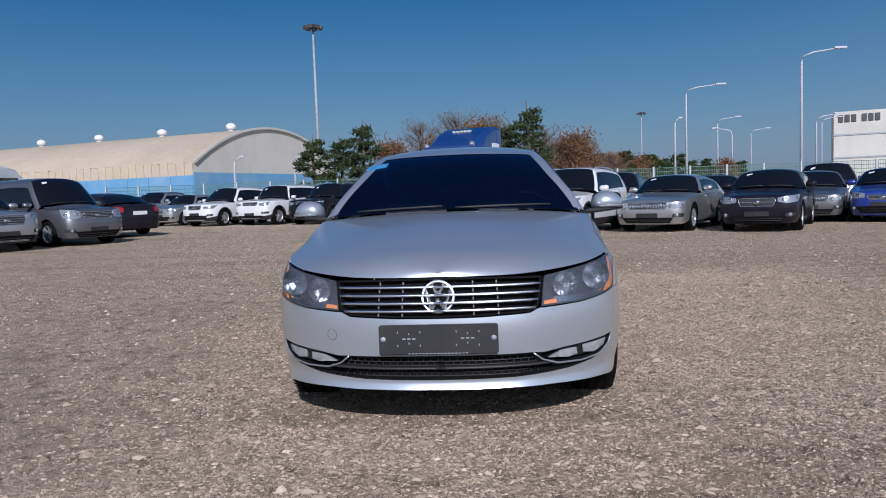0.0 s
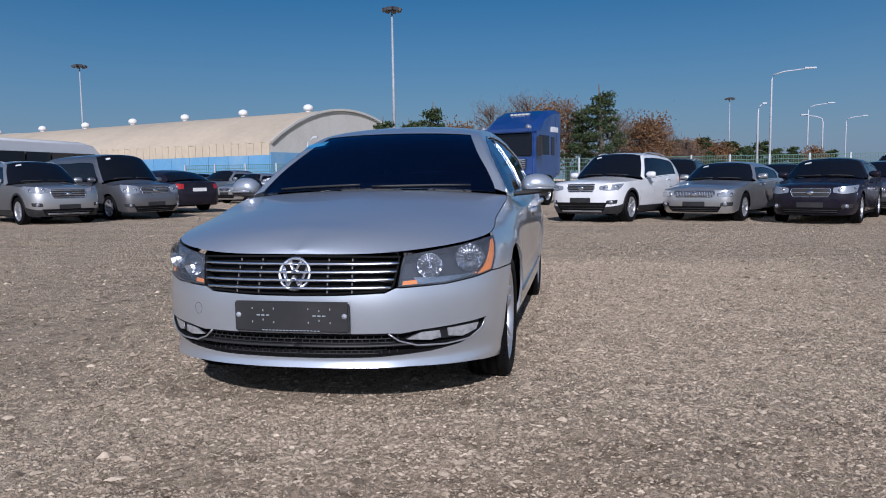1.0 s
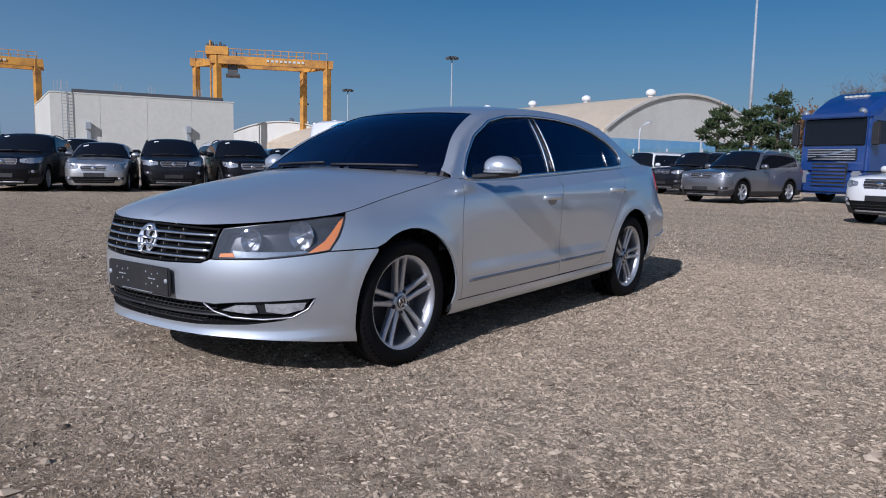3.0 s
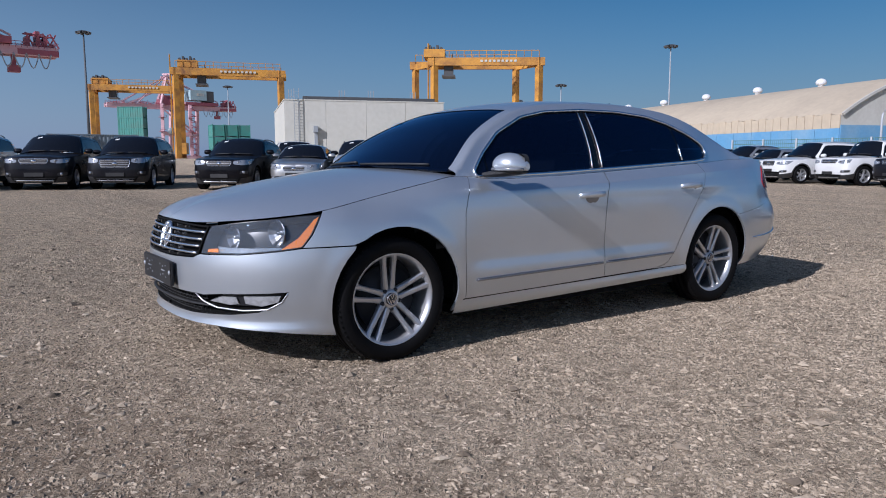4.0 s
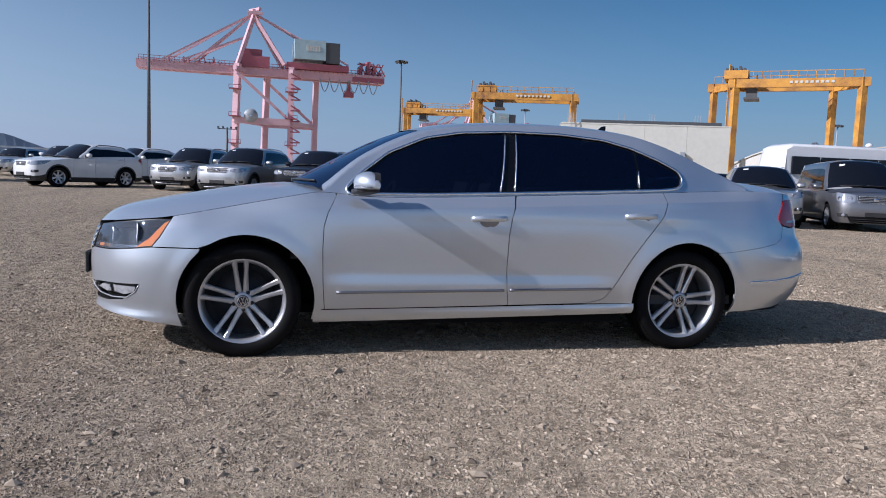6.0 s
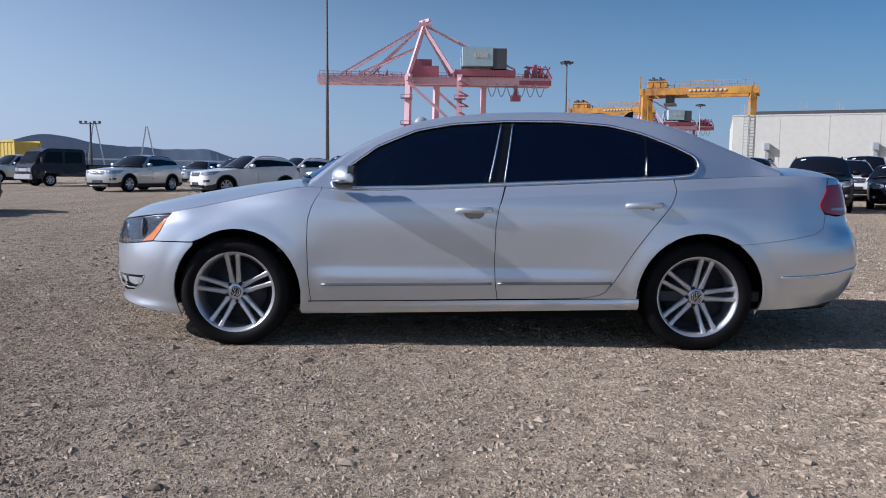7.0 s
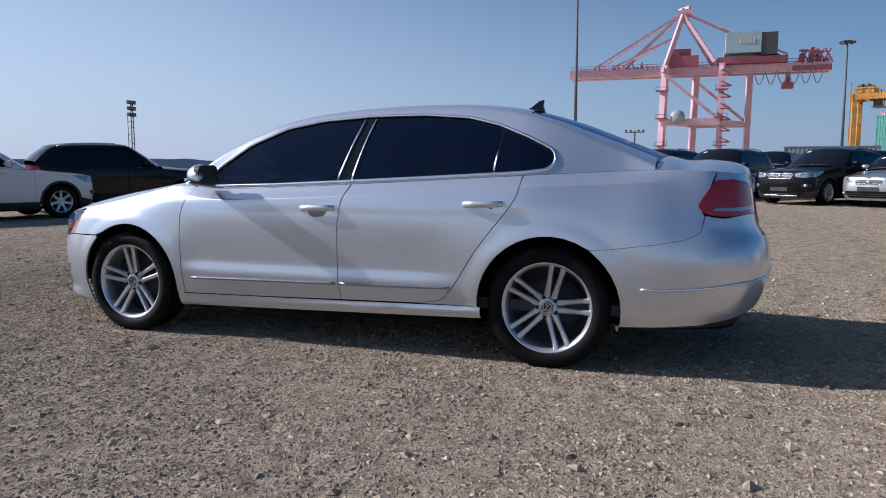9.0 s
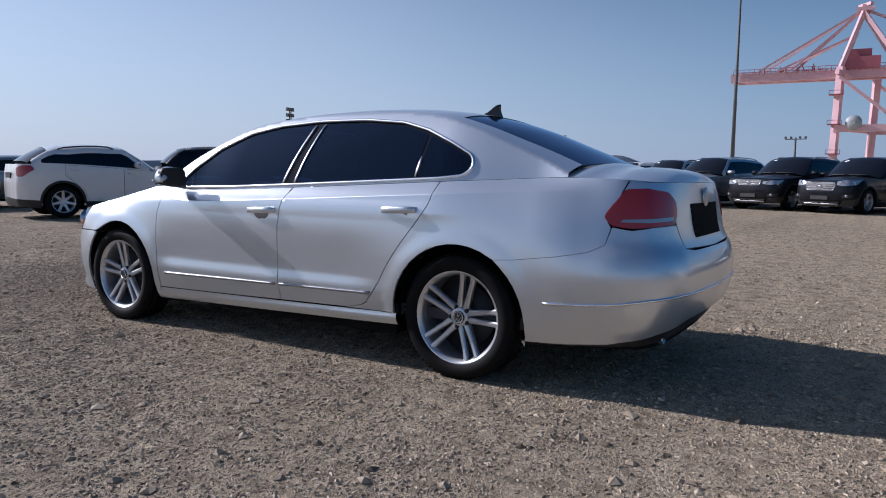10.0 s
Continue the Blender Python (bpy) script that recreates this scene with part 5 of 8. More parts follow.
def grid_mesh(bm, rows, sides=(1, -1), lip=0.0):
    for s in sides:
        vs = [[bm.verts.new((p[0] * s, p[1], p[2])) for p in row] for row in rows]
        for r0, r1 in zip(vs, vs[1:]):
            for a, b, c, d in zip(r0, r0[1:], r1[1:], r1):
                q = (a, d, c, b) if s < 0 else (a, b, c, d)
                try:
                    bm.faces.new(q).smooth = True
                except ValueError:
                    pass
    bmesh.ops.remove_doubles(bm, verts=bm.verts, dist=0.0008)
    bmesh.ops.dissolve_degenerate(bm, edges=bm.edges, dist=0.0005)


def under_shell(B, spec):
    """A dark inner skin and floor, so that gaps read dark."""
    bm = bmesh.new()
    ss = np.linspace(0, B.length, 90)
    zb = spec["floor"]
    f = np.linspace(0, 1, 7)
    zt = B.top(ss) - 0.02
    zz = (zb + 0.05) + (zt[:, None] - zb - 0.05) * f[None]
    p = B.shell(np.repeat(ss, 7), zz.ravel()).reshape(90, 7, 3)
    e = 2e-3
    tx, ty = B.X(ss + e) - B.X(ss - e), B.Y(ss + e) - B.Y(ss - e)
    n = np.hypot(tx, ty)
    p[..., 0] = np.maximum(0.0, p[..., 0] - (ty / n)[:, None] * 0.035)
    p[..., 1] += (tx / n)[:, None] * 0.035
    for s in (1, -1):
        vs = [[bm.verts.new((q[0] * s, q[1], q[2])) for q in col] for col in p]
        for r0, r1 in zip(vs, vs[1:]):
            for i in range(6):
                m = (r0[i].co + r1[i + 1].co) / 2
                if any(math.hypot(m.y - cy, m.z - spec["arch_z"]) < spec["arch_r"] + 0.03 for cy in spec["axles"]):
                    continue
                k = B.at_y(m.y) if abs(m.x) > 0.7 else B.at_x(abs(m.x), m.y > 1.5)
                if any(a < k < b and c < m.z < d for a, b, c, d in spec.get("openings", ())):
                    continue
                bm.faces.new((r0[i], r1[i], r1[i + 1], r0[i + 1]))
    bmesh.ops.remove_doubles(bm, verts=bm.verts, dist=0.0008)
    made = [("underbody", bm)]
    w = spec["half"]
    y0, y1 = float(B.gy[0]), float(B.gy[-1])
    bm = bmesh.new()
    add_box(bm, (-w + 0.34, y0 + 0.32, zb + 0.02), (w - 0.34, y1 - 0.45, zb + 0.07))
    made.append(("undertray", bm))
    bm = bmesh.new()
    add_box(bm, (-w + 0.08, spec["axles"][0] + 0.42, zb), (w - 0.08, spec["axles"][1] - 0.42, zb + 0.05))
    made.append(("floor_pan", bm))
    for cy in spec["axles"]:
        for s in (-1, 1):
            made.append(("arch_liner", well(cy, spec["arch_z"], spec["arch_r"] + 0.02, w - 0.36, w - 0.08, s)))
    return made


def cabin(B, car, spec, body_paint, glass, step):
    """Pillars, roof and glass above the belt."""
    y0, y1 = spec["rail"]
    count = int((y1 - y0) / step * 3.0)
    rail = B.rail(y0, y1, count)
    flank_outline = [(y, float(B.base(y))) for y in np.linspace(y0, y1, count)] + [(p[1], p[2]) for p in reversed(rail)]
    dlo = spec["dlo"]
    hull = bmesh.new()
    sheet(hull, flank_outline, B.flank, step, [rounded(dlo, 0.03)], (1, -1))
    roof_outline = [(0.0, y0)] + [(p[0], p[1]) for p in rail] + [(0.0, y1)]
    front, back = spec["screen"], spec["backlight"]
    sheet(hull, roof_outline, B.roof, step * 1.2, [front + [], back + []], (1, -1))
    weld(hull)
    part("cabin", hull, body_paint, car, "body-coloured roof and pillars", normals=False)
    for name, poly in (("windscreen", front), ("rear_window", back)):
        bm = bmesh.new()
        sheet(bm, poly, B.roof, step * 1.1, (), (1, -1), 0.006, -0.004, True)
        weld(bm)
        part(name, bm, glass, car, "dark tinted glass", normals=False).visible_shadow = False
    for i, poly in enumerate(spec["panes"]):
        for side in (1, -1):
            bm = bmesh.new()
            sheet(bm, poly, B.flank, step, (), (side,), 0.004, -0.005)
            part("side_window", bm, glass, car, "dark tinted side window", normals=False)
    for side in (1, -1):
        bm = bmesh.new()
        sheet(bm, shrink(rounded(dlo, 0.03), -0.004), B.flank, step * 1.6, [shrink(p, 0.003) for p in spec["panes"]], (side,), 0.0, -0.008)
        part("window_surround", bm, M_GLOSSBLACK, car, normals=False)
    return rail


def set_paint(car, old, fresh):
    for o in car.children_recursive:
        for slot in o.material_slots:
            if slot.material == old:
                slot.link = "OBJECT"
                slot.material = fresh


# ---- the silver saloon ----
def screen_poly(rail, margins, y_base, k_base, y_top, k_top, rear=False):
    """Half a windscreen or rear window in plan, kept a margin inside the rail."""
    margins = margins if isinstance(margins, tuple) else (margins, margins)
    ry, rx = [p[1] for p in rail], [p[0] for p in rail]
    edge = lambda y: float(np.interp(y, ry, rx)) - float(np.interp(y, sorted((y_base, y_top)), margins if y_base < y_top else margins[::-1]))
    xs = np.linspace(0, 1.2, 600)
    low = next(x for x in xs if x >= edge(y_base + k_base * x * x))
    high = next(x for x in xs if x >= edge(y_top + k_top * x * x))
    bottom = [(x, y_base + k_base * x * x) for x in np.linspace(0, low, 10)]
    upper = [(x, y_top + k_top * x * x) for x in np.linspace(high, 0, 9)]
    side = [(edge(y), y) for y in np.linspace(bottom[-1][1], upper[0][1], 12)[1:-1]]
    return bottom + side + upper


def hero_body():
    plan = [(0, -0.95), (0.22, -0.940), (0.42, -0.895), (0.58, -0.810), (0.70, -0.712), (0.798, -0.59), (0.858, -0.455), (0.886, -0.31), (0.900, -0.1), (0.906, 0.2), (0.91, 0.7), (0.915, 1.4), (0.914, 2.2),
            (0.908, 2.75), (0.893, 3.15), (0.865, 3.45), (0.82, 3.66), (0.74, 3.80), (0.60, 3.885), (0.38, 3.925), (0.18, 3.94), (0, 3.943)]
    zs = [0.15, 0.20, 0.28, 0.36, 0.45, 0.55, 0.62, 0.70, 0.76, 0.82, 0.88, 0.94, 1.0, 1.08]
    profiles = [(None, 0.0, [0.08, 0.022, 0.034, 0.010, 0.0, 0.0, 0.012, 0.045, 0.08, 0.13, 0.18, 0.24, 0.3, 0.36]),
                (-0.66, 0, [0.08, 0.028, 0.03, 0.008, 0.0, 0.0, 0.008, 0.022, 0.04, 0.075, 0.12, 0.17, 0.22, 0.3]),
                (-0.25, 0, [0.055, 0.032, 0.018, 0.010, 0.003, 0.0, 0.002, 0.009, 0.022, 0.055, 0.105, 0.15, 0.2, 0.26]),
                (0.42, 0, [0.10, 0.075, 0.035, 0.016, 0.006, 0.001, 0.0, 0.004, 0.008, 0.013, 0.026, 0.064, 0.10, 0.14]),
                (1.1, 0, [0.10, 0.075, 0.033, 0.017, 0.007, 0.001, 0.0, 0.003, 0.006, 0.009, 0.013, 0.040, 0.061, 0.088]),
                (2.6, 0, [0.10, 0.075, 0.033, 0.017, 0.006, 0.001, 0.0, 0.002, 0.005, 0.009, 0.014, 0.043, 0.064, 0.092]),
                (3.2, 0, [0.12, 0.09, 0.05, 0.02, 0.006, 0.0, 0.0, 0.005, 0.012, 0.024, 0.045, 0.078, 0.115, 0.165]),
                (3.72, 0, [0.16, 0.14, 0.10, 0.05, 0.015, 0.0, 0.0, 0.02, 0.05, 0.066, 0.078, 0.092, 0.11, 0.14]),
                (None, 99, [0.18, 0.16, 0.12, 0.06, 0.018, 0.0, 0.0, 0.03, 0.07, 0.09, 0.10, 0.108, 0.115, 0.13])]
    shoulder = [(-0.95, 0.748), (-0.90, 0.752), (-0.80, 0.765), (-0.62, 0.787), (-0.42, 0.810), (-0.25, 0.842), (0.0, 0.893), (0.25, 0.944), (0.42, 0.974), (0.52, 0.972), (0.66, 0.959), (1.1, 0.965), (1.67, 0.99), (2.63, 1.038), (3.0, 1.056), (3.35, 1.070), (3.6, 1.066), (3.78, 1.055), (3.9, 1.052), (3.943, 1.052)]
    ridge = [(0.05, 0.93), (0.25, 1.018), (0.42, 1.108), (0.6, 1.205), (0.8, 1.308), (1.0, 1.388), (1.2, 1.437), (1.45, 1.468), (1.75, 1.484), (2.05, 1.487), (2.35, 1.472), (2.6, 1.435), (2.85, 1.362), (3.1, 1.265), (3.35, 1.165), (3.55, 1.09), (3.8, 1.0)]
    base = [(0.2, 0.935), (0.42, 0.974), (0.52, 0.972), (0.66, 0.959), (1.1, 0.965), (1.67, 0.99), (2.63, 1.038), (3.0, 1.056), (3.35, 1.070), (3.6, 1.066)]
    B = Body(plan, zs, profiles, shoulder, ridge, (0.75, 1.5, 2.2, 3.0, 0.16, 0.22), (0.043, 0.62), (0.36, 0.62), base)
    B.low = 0.16
    B.toe = 0.15
    # the doors are hollow above the lower trim; a crease runs below the windows
    B.fold = lambda y: B.base(y) - 0.068
    flare = lambda y, z, cy: 0.008 * (1 - ease(np.hypot(y - cy, z - 0.335), 0.395, 0.485)) * ease(z, 0.24, 0.32)
    B.hollow = lambda y, z: (-flare(y, z, 0.02) - flare(y, z, 2.81) + 0.014 * ease(y, 0.36, 0.62) * (1 - ease(y, 2.05, 2.5)) * ease(z, 0.425, 0.515) * (1 - ease(z, 0.56, 0.80))
                             + ease(y, 0.3, 0.8) * (1 - ease(y, 3.15, 3.55)) * (0.85 * np.clip(z - B.fold(y), 0, 0.12) - 0.30 * ease(z, 0.88, 1.0) * 0.055 - 0.10 * np.clip(z - 0.86, 0, 0.06)))
    B.zc_hood = curve([-0.90, -0.84, -0.74, -0.55, -0.2, 0.15, 0.32], [0.748, 0.79, 0.837, 0.885, 0.957, 1.008, 1.02])
    B.zc_deck = curve([3.2, 3.4, 3.6, 3.75, 3.85], [1.165, 1.150, 1.130, 1.105, 1.06])
    return B


def hero_car():
    B = hero_body()
    car = thing("saloon_car", pose(0, 0, 0), "clean silver four-door saloon car with dark tinted windows", "car")
    P = M_SILVER
    step = 0.023
    both = (1, -1)
    spec = dict(floor=0.19, arch_z=0.335, arch_r=0.385, axles=(0.02, 2.81), half=0.90, openings=((B.at_x(0.42), B.at_y(-0.36), 0.56, 0.84),))
    for name, bm in under_shell(B, spec):
        part(name, bm, M_UNDER, car)
    af = arch_points(0.02, 0.335, 0.385, 203, -18)
    ar = arch_points(2.81, 0.335, 0.385, 192, -18)
    up = lambda pts: [(B.at_y(y), z) for y, z in pts]

    # outlines that panels share
    bottom_front = [(B.at_x(0.0), 0.243), (B.at_x(0.3), 0.243), (B.at_x(0.52), 0.240), (B.at_y(-0.62), 0.222), (B.at_y(-0.45), 0.202), (B.at_y(-0.350), 0.188)]
    arch_low = [p for p in af if p[1] <= 0.628 and p[0] < 0][::1]
    seam_front = up([(-0.235, 0.635), (-0.50, 0.6345)])
    lamp_under = [(B.at_y(-0.62), 0.6185), (B.at_x(0.66), 0.6025), (B.at_x(0.475), 0.5965)]
    grille_low = [(B.at_x(0.455), 0.598), (B.at_x(0.41), 0.578), (B.at_x(0.2), 0.570), (0.0, 0.568)]
    intake = [(0.0, 0.402), (B.at_x(0.42), 0.400), (B.at_x(0.47), 0.396), (B.at_x(0.56), 0.407), (B.at_y(-0.64), 0.419), (B.at_y(-0.565), 0.425), (B.at_y(-0.575), 0.396), (B.at_y(-0.62), 0.352), (B.at_y(-0.69), 0.320), (B.at_x(0.6), 0.300), (B.at_x(0.35), 0.288), (0.0, 0.285)]
    bm = bmesh.new()
    sheet(bm, bottom_front + up(arch_low) + seam_front + lamp_under + grille_low, B.shell, step, [intake], both, 0.012, 0.0, True)
    weld(bm)
    bumper = part("front_bumper", bm, P, car, "silver painted front bumper", normals=False)
    lampp = [(B.at_x(0.462), 0.602), (B.at_x(0.66), 0.606), (B.at_y(-0.62), 0.622), (B.at_y(-0.50), 0.640), (B.at_y(-0.455), 0.70), (B.at_y(-0.40), 0.797), (B.at_y(-0.5), 0.793), (B.at_y(-0.62), 0.778), (B.at_x(0.66), 0.762), (B.at_x(0.50), 0.738), (B.at_x(0.485), 0.70)]
    grille = [(0.0, 0.575), (B.at_x(0.2), 0.577), (B.at_x(0.405), 0.585), (B.at_x(0.448), 0.606), (B.at_x(0.475), 0.70), (B.at_x(0.485), 0.737), (B.at_x(0.25), 0.742), (0.0, 0.744)]

    # fenders, doors, quarters, sills
    arch_rest = [p for p in af if p[1] > 0.628 or p[0] > 0]
    tops = lambda a, b, n: [(B.at_y(y), float(B.top(B.at_y(y)))) for y in np.linspace(a, b, n)]
    door_front = [(0.525, 0.955), (0.475, 0.86), (0.452, 0.78), (0.447, 0.65), (0.452, 0.45), (0.465, 0.288)]
    fender = up([(-0.50, 0.638), (-0.245, 0.640)]) + up(arch_rest) + up([(0.445, 0.245), (0.45, 0.288)]) + up(door_front[::-1]) + tops(0.52, -0.39, 48) + up([(-0.452, 0.70)])
    seam_b = [(1.63, 0.99), (1.592, 0.86), (1.575, 0.75), (1.570, 0.55), (1.575, 0.42), (1.59, 0.312)]
    door_f = up([(0.465, 0.288), (1.0, 0.298)]) + up(seam_b[::-1]) + tops(1.62, 0.53, 46) + up(door_front[1:-1])
    seam_line = curve([0.322, 0.34, 0.39, 0.47, 0.585, 0.735, 0.83, 0.90, 0.97, 1.036], [2.09, 2.185, 2.255, 2.315, 2.385, 2.495, 2.572, 2.622, 2.648, 2.652])
    seam_c = [(float(seam_line(z)), z) for z in np.linspace(1.036, 0.322, 34)]
    door_r = up([(1.59, 0.312)]) + up(seam_c[::-1]) + tops(2.648, 1.635, 46) + up(seam_b[1:-1])
    arch_up = [p for p in ar if p[1] > 0.645 or p[0] < 2.81]
    seam_bump = [(3.03, 0.655), (3.14, 0.662), (3.35, 0.69), (3.50, 0.718), (3.575, 0.755), (3.60, 0.835)]
    quarter = up([(2.09, 0.322), (2.40, 0.322)]) + up([p for p in arch_up if p[1] > 0.3]) + up(seam_bump) + up([(3.578, 0.87), (3.655, 1.005)]) + [(B.at_y(3.69), 1.06)] + tops(3.68, 2.656, 46) + up(seam_c[1:-1])
    crease = [[(B.at_y(y), float(B.fold(y)) + o) for y in np.linspace(0.40, 3.45, 110)] for o in (-0.003, 0.003)]
    names = (("fender", fender, "silver front wing"), ("front_door", door_f, "silver front door"), ("rear_door", door_r, "silver rear door"), ("quarter_panel", quarter, "silver rear quarter panel"))
    panels = {}
    for name, poly, text in names:
        for side in both:
            bm = bmesh.new()
            sheet(bm, shrink(poly, 0.0022), B.shell, step, (), (side,), 0.014, lines=crease)
            panels[name, side] = part(name, bm, P, car, text, normals=False)
    for side in both:
        bm = bmesh.new()
        rows = []
        for y in np.linspace(0.40, 2.44, 70):
            low, high = 0.203 + 0.0255 * (y - 0.4), 0.2815 + 0.0195 * (y - 0.4)
            z = np.linspace(low, high, 9)
            q = B.shell(np.full(9, B.at_y(y)), z)
            f = np.linspace(0, 1, 9)
            rows.append([(q[k][0] + 0.012 * math.sin(math.pi * min(1, 0.15 + f[k] * 0.9)) - 0.004, q[k][1], q[k][2]) for k in range(9)][::-1] )
        grid_mesh(bm, rows, (side,))
        part("sill", bm, P, car, "silver side sill")
        bm = bmesh.new()
        surface_strip(bm, B.shell, up([(0.53, 0.392), (1.0, 0.40), (1.555, 0.408)]), 0.016, 0.012, (side,))
        part("door_trim", bm, M_MIDGREY, panels["front_door", side], "bright lower trim strip")
        bm = bmesh.new()
        surface_strip(bm, B.shell, up([(1.59, 0.409), (2.0, 0.415), (2.27, 0.419)]), 0.016, 0.012, (side,))
        part("door_trim", bm, M_MIDGREY, panels["rear_door", side], "bright lower trim strip")

    # rear bumper, boot lid
    bump_low = up([(3.165, 0.252), (3.4, 0.258), (3.6, 0.272)]) + [(B.at_y(3.74), 0.298), (B.at_x(0.6, True), 0.345), (B.at_x(0.45, True), 0.378), (B.at_x(0.3, True), 0.386), (B.length, 0.388)]
    arch_back = [p for p in ar if p[1] <= 0.645 and p[0] > 2.81][::-1]
    rb = bump_low + [(B.length, 0.72), (B.at_x(0.4, True), 0.72), (B.at_x(0.505, True), 0.732), (B.at_x(0.558, True), 0.847), (B.at_y(3.80), 0.837), (B.at_y(3.70), 0.823), (B.at_y(3.605), 0.837)] + up(seam_bump[::-1][1:]) + up(arch_back[::-1])
    bm = bmesh.new()
    sheet(bm, rb, B.shell, step, (), both, 0.012, 0.0, True)
    weld(bm)
    rear_bumper = part("rear_bumper", bm, P, car, "silver painted rear bumper", normals=False)
    bm = bmesh.new()
    sheet(bm, up([(3.14, 0.25), (3.6, 0.28)]) + [(B.at_y(3.74), 0.310), (B.at_x(0.6, True), 0.358), (B.at_x(0.45, True), 0.392), (B.length, 0.402), (B.length, 0.275), (B.at_x(0.5, True), 0.265), (B.at_y(3.7), 0.248)] + up([(3.3, 0.235)]), B.shell, 0.06, (), both, 0.0, -0.02, True)
    weld(bm)
    part("rear_valance", bm, M_PLASTIC, car, normals=False)
    bm = bmesh.new()
    surface_strip(bm, B.shell, up([(3.29, 0.462), (3.5, 0.468), (3.66, 0.485)]) + [(B.at_y(3.78), 0.505), (B.at_x(0.6, True), 0.52), (B.at_x(0.3, True), 0.525), (B.at_x(0.02, True), 0.525)], 0.013, 0.008, both)
    part("bumper_trim", bm, M_BRIGHT, rear_bumper, "thin bright bumper trim")
    lid = [(B.at_x(0.50, True), 0.735), (B.length, 0.725), (B.length, 1.05), (B.at_x(0.45, True), 1.05), (B.at_y(3.80), 1.05), (B.at_y(3.695), 1.058), (B.at_y(3.665), 1.013), (B.at_y(3.79), 1.023), (B.at_x(0.603, True), 1.005), (B.at_x(0.54, True), 0.93), (B.at_x(0.552, True), 0.853)]
    rows = []
    seam = [p[1] for p in B.rail(0.40, 3.42) if p[2] > float(B.base(p[1])) + 0.004][-1] - 0.012
    ss = np.linspace(B.length, B.at_y(seam), 30)
    edge = B.shell(ss, B.top(ss))
    for i, e in enumerate(edge):
        f = i / 29
        g = np.clip((edge[0][1] - e[1]) / (edge[0][1] - seam), 0, 1)
        yc = edge[0][1] + (3.365 - edge[0][1]) * (0.5 * g + 0.5 * f)
        zc = float(B.zc_deck(yc)) if i else e[2]
        rows.append([(e[0] * (1 - t), e[1] + (yc - e[1]) * t, e[2] + (zc - e[2]) * (1 - (1 - t) ** 2.4)) for t in np.linspace(0, 1, 13)])
    # its front edge lies down on the rear window's skin
    low = lambda p: (p[0], p[1], p[2] + (min(p[2], float(B.roof(p[0], p[1])[2]) + 0.004) - p[2]) * (1 - float(ease(p[1], 3.38, 3.62))))
    rows = [[low(p) for p in row] for row in rows]
    bm = bmesh.new()
    grid_mesh(bm, rows)
    bmesh.ops.recalc_face_normals(bm, faces=bm.faces)
    boot = part("boot_lid", bm, P, car, "silver boot lid")
    bm = bmesh.new()
    sheet(bm, lid, B.shell, step, (), both, 0.012, 0.0, True)
    weld(bm)
    part("boot_face", bm, P, boot, normals=False)
    bm = bmesh.new()
    sheet(bm, [(B.at_x(0.29, True), 0.775), (B.length, 0.775), (B.length, 0.945), (B.at_x(0.31, True), 0.945)], B.shell, 0.06, (), both, 0.01, 0.004, True)
    weld(bm)
    part("plate_recess", bm, M_UNDER, boot, "dark empty number plate holder", normals=False)
    bm = bmesh.new()
    add_lathe(bm, [(0, 0.052), (0.008, 0.05), (0.012, 0.044), (0.008, 0.0)], pose(0, 3.835, 0.975, 0, 0, 90), 28)
    part("rear_badge", bm, M_ALLOY, boot)

    # bonnet
    bm = bmesh.new()
    grid_mesh(bm, hood_rows(B, 0.47, 0.235, 46, 18))
    bmesh.ops.recalc_face_normals(bm, faces=bm.faces)
    if sum(f.normal.z for f in bm.faces) < 0:
        bmesh.ops.reverse_faces(bm, faces=bm.faces)
    part("bonnet", bm, P, car, "smooth silver bonnet", normals=False)
    bm = bmesh.new()
    cowl = [(x, y) for x, y in ((0.0, 0.225), (0.3, 0.26), (0.55, 0.34), (0.74, 0.47), (0.76, 0.56), (0.55, 0.42), (0.3, 0.33), (0.0, 0.30))]
    sheet(bm, cowl, lambda x, y: np.stack([x, y, 1.0 - 0.10 * x * x + 0 * y], -1), 0.05, (), both)
    weld(bm)
    part("cowl", bm, M_PLASTIC, car, "black plastic cowl below the windscreen")

    # cabin
    dlo = [(0.60, 0.972), (1.1, 0.985), (1.67, 1.010), (2.2, 1.036), (2.63, 1.058), (2.775, 1.073), (2.82, 1.115), (2.80, 1.175), (2.66, 1.245), (2.48, 1.318), (2.29, 1.366), (2.0, 1.390), (1.65, 1.390), (1.32, 1.368), (1.09, 1.325), (0.85, 1.222), (0.68, 1.095), (0.585, 1.0)]
    rail = B.rail(0.40, 3.42)
    good = [p for p in rail if p[2] > float(B.base(p[1])) + 0.004]
    ya, yb = good[0][1], good[-1][1]
    rail = B.rail(ya, yb, 90)
    pane = lambda poly: rounded(poly, 0.02)
    front_pane = [(0.70, 0.985), (1.53, 1.008), (1.555, 1.10), (1.615, 1.378), (1.32, 1.358), (1.10, 1.316), (0.86, 1.212), (0.70, 1.09)]
    quarter_light = [(0.61, 0.982), (0.685, 0.984), (0.685, 1.078), (0.61, 1.0)]
    rear_pane = [(1.625, 1.014), (2.47, 1.056), (2.485, 1.16), (2.49, 1.302), (2.29, 1.354), (2.0, 1.378), (1.695, 1.38)]
    fixed = [(2.495, 1.058), (2.63, 1.066), (2.765, 1.083), (2.805, 1.118), (2.785, 1.168), (2.65, 1.236), (2.51, 1.294), (2.505, 1.16)]
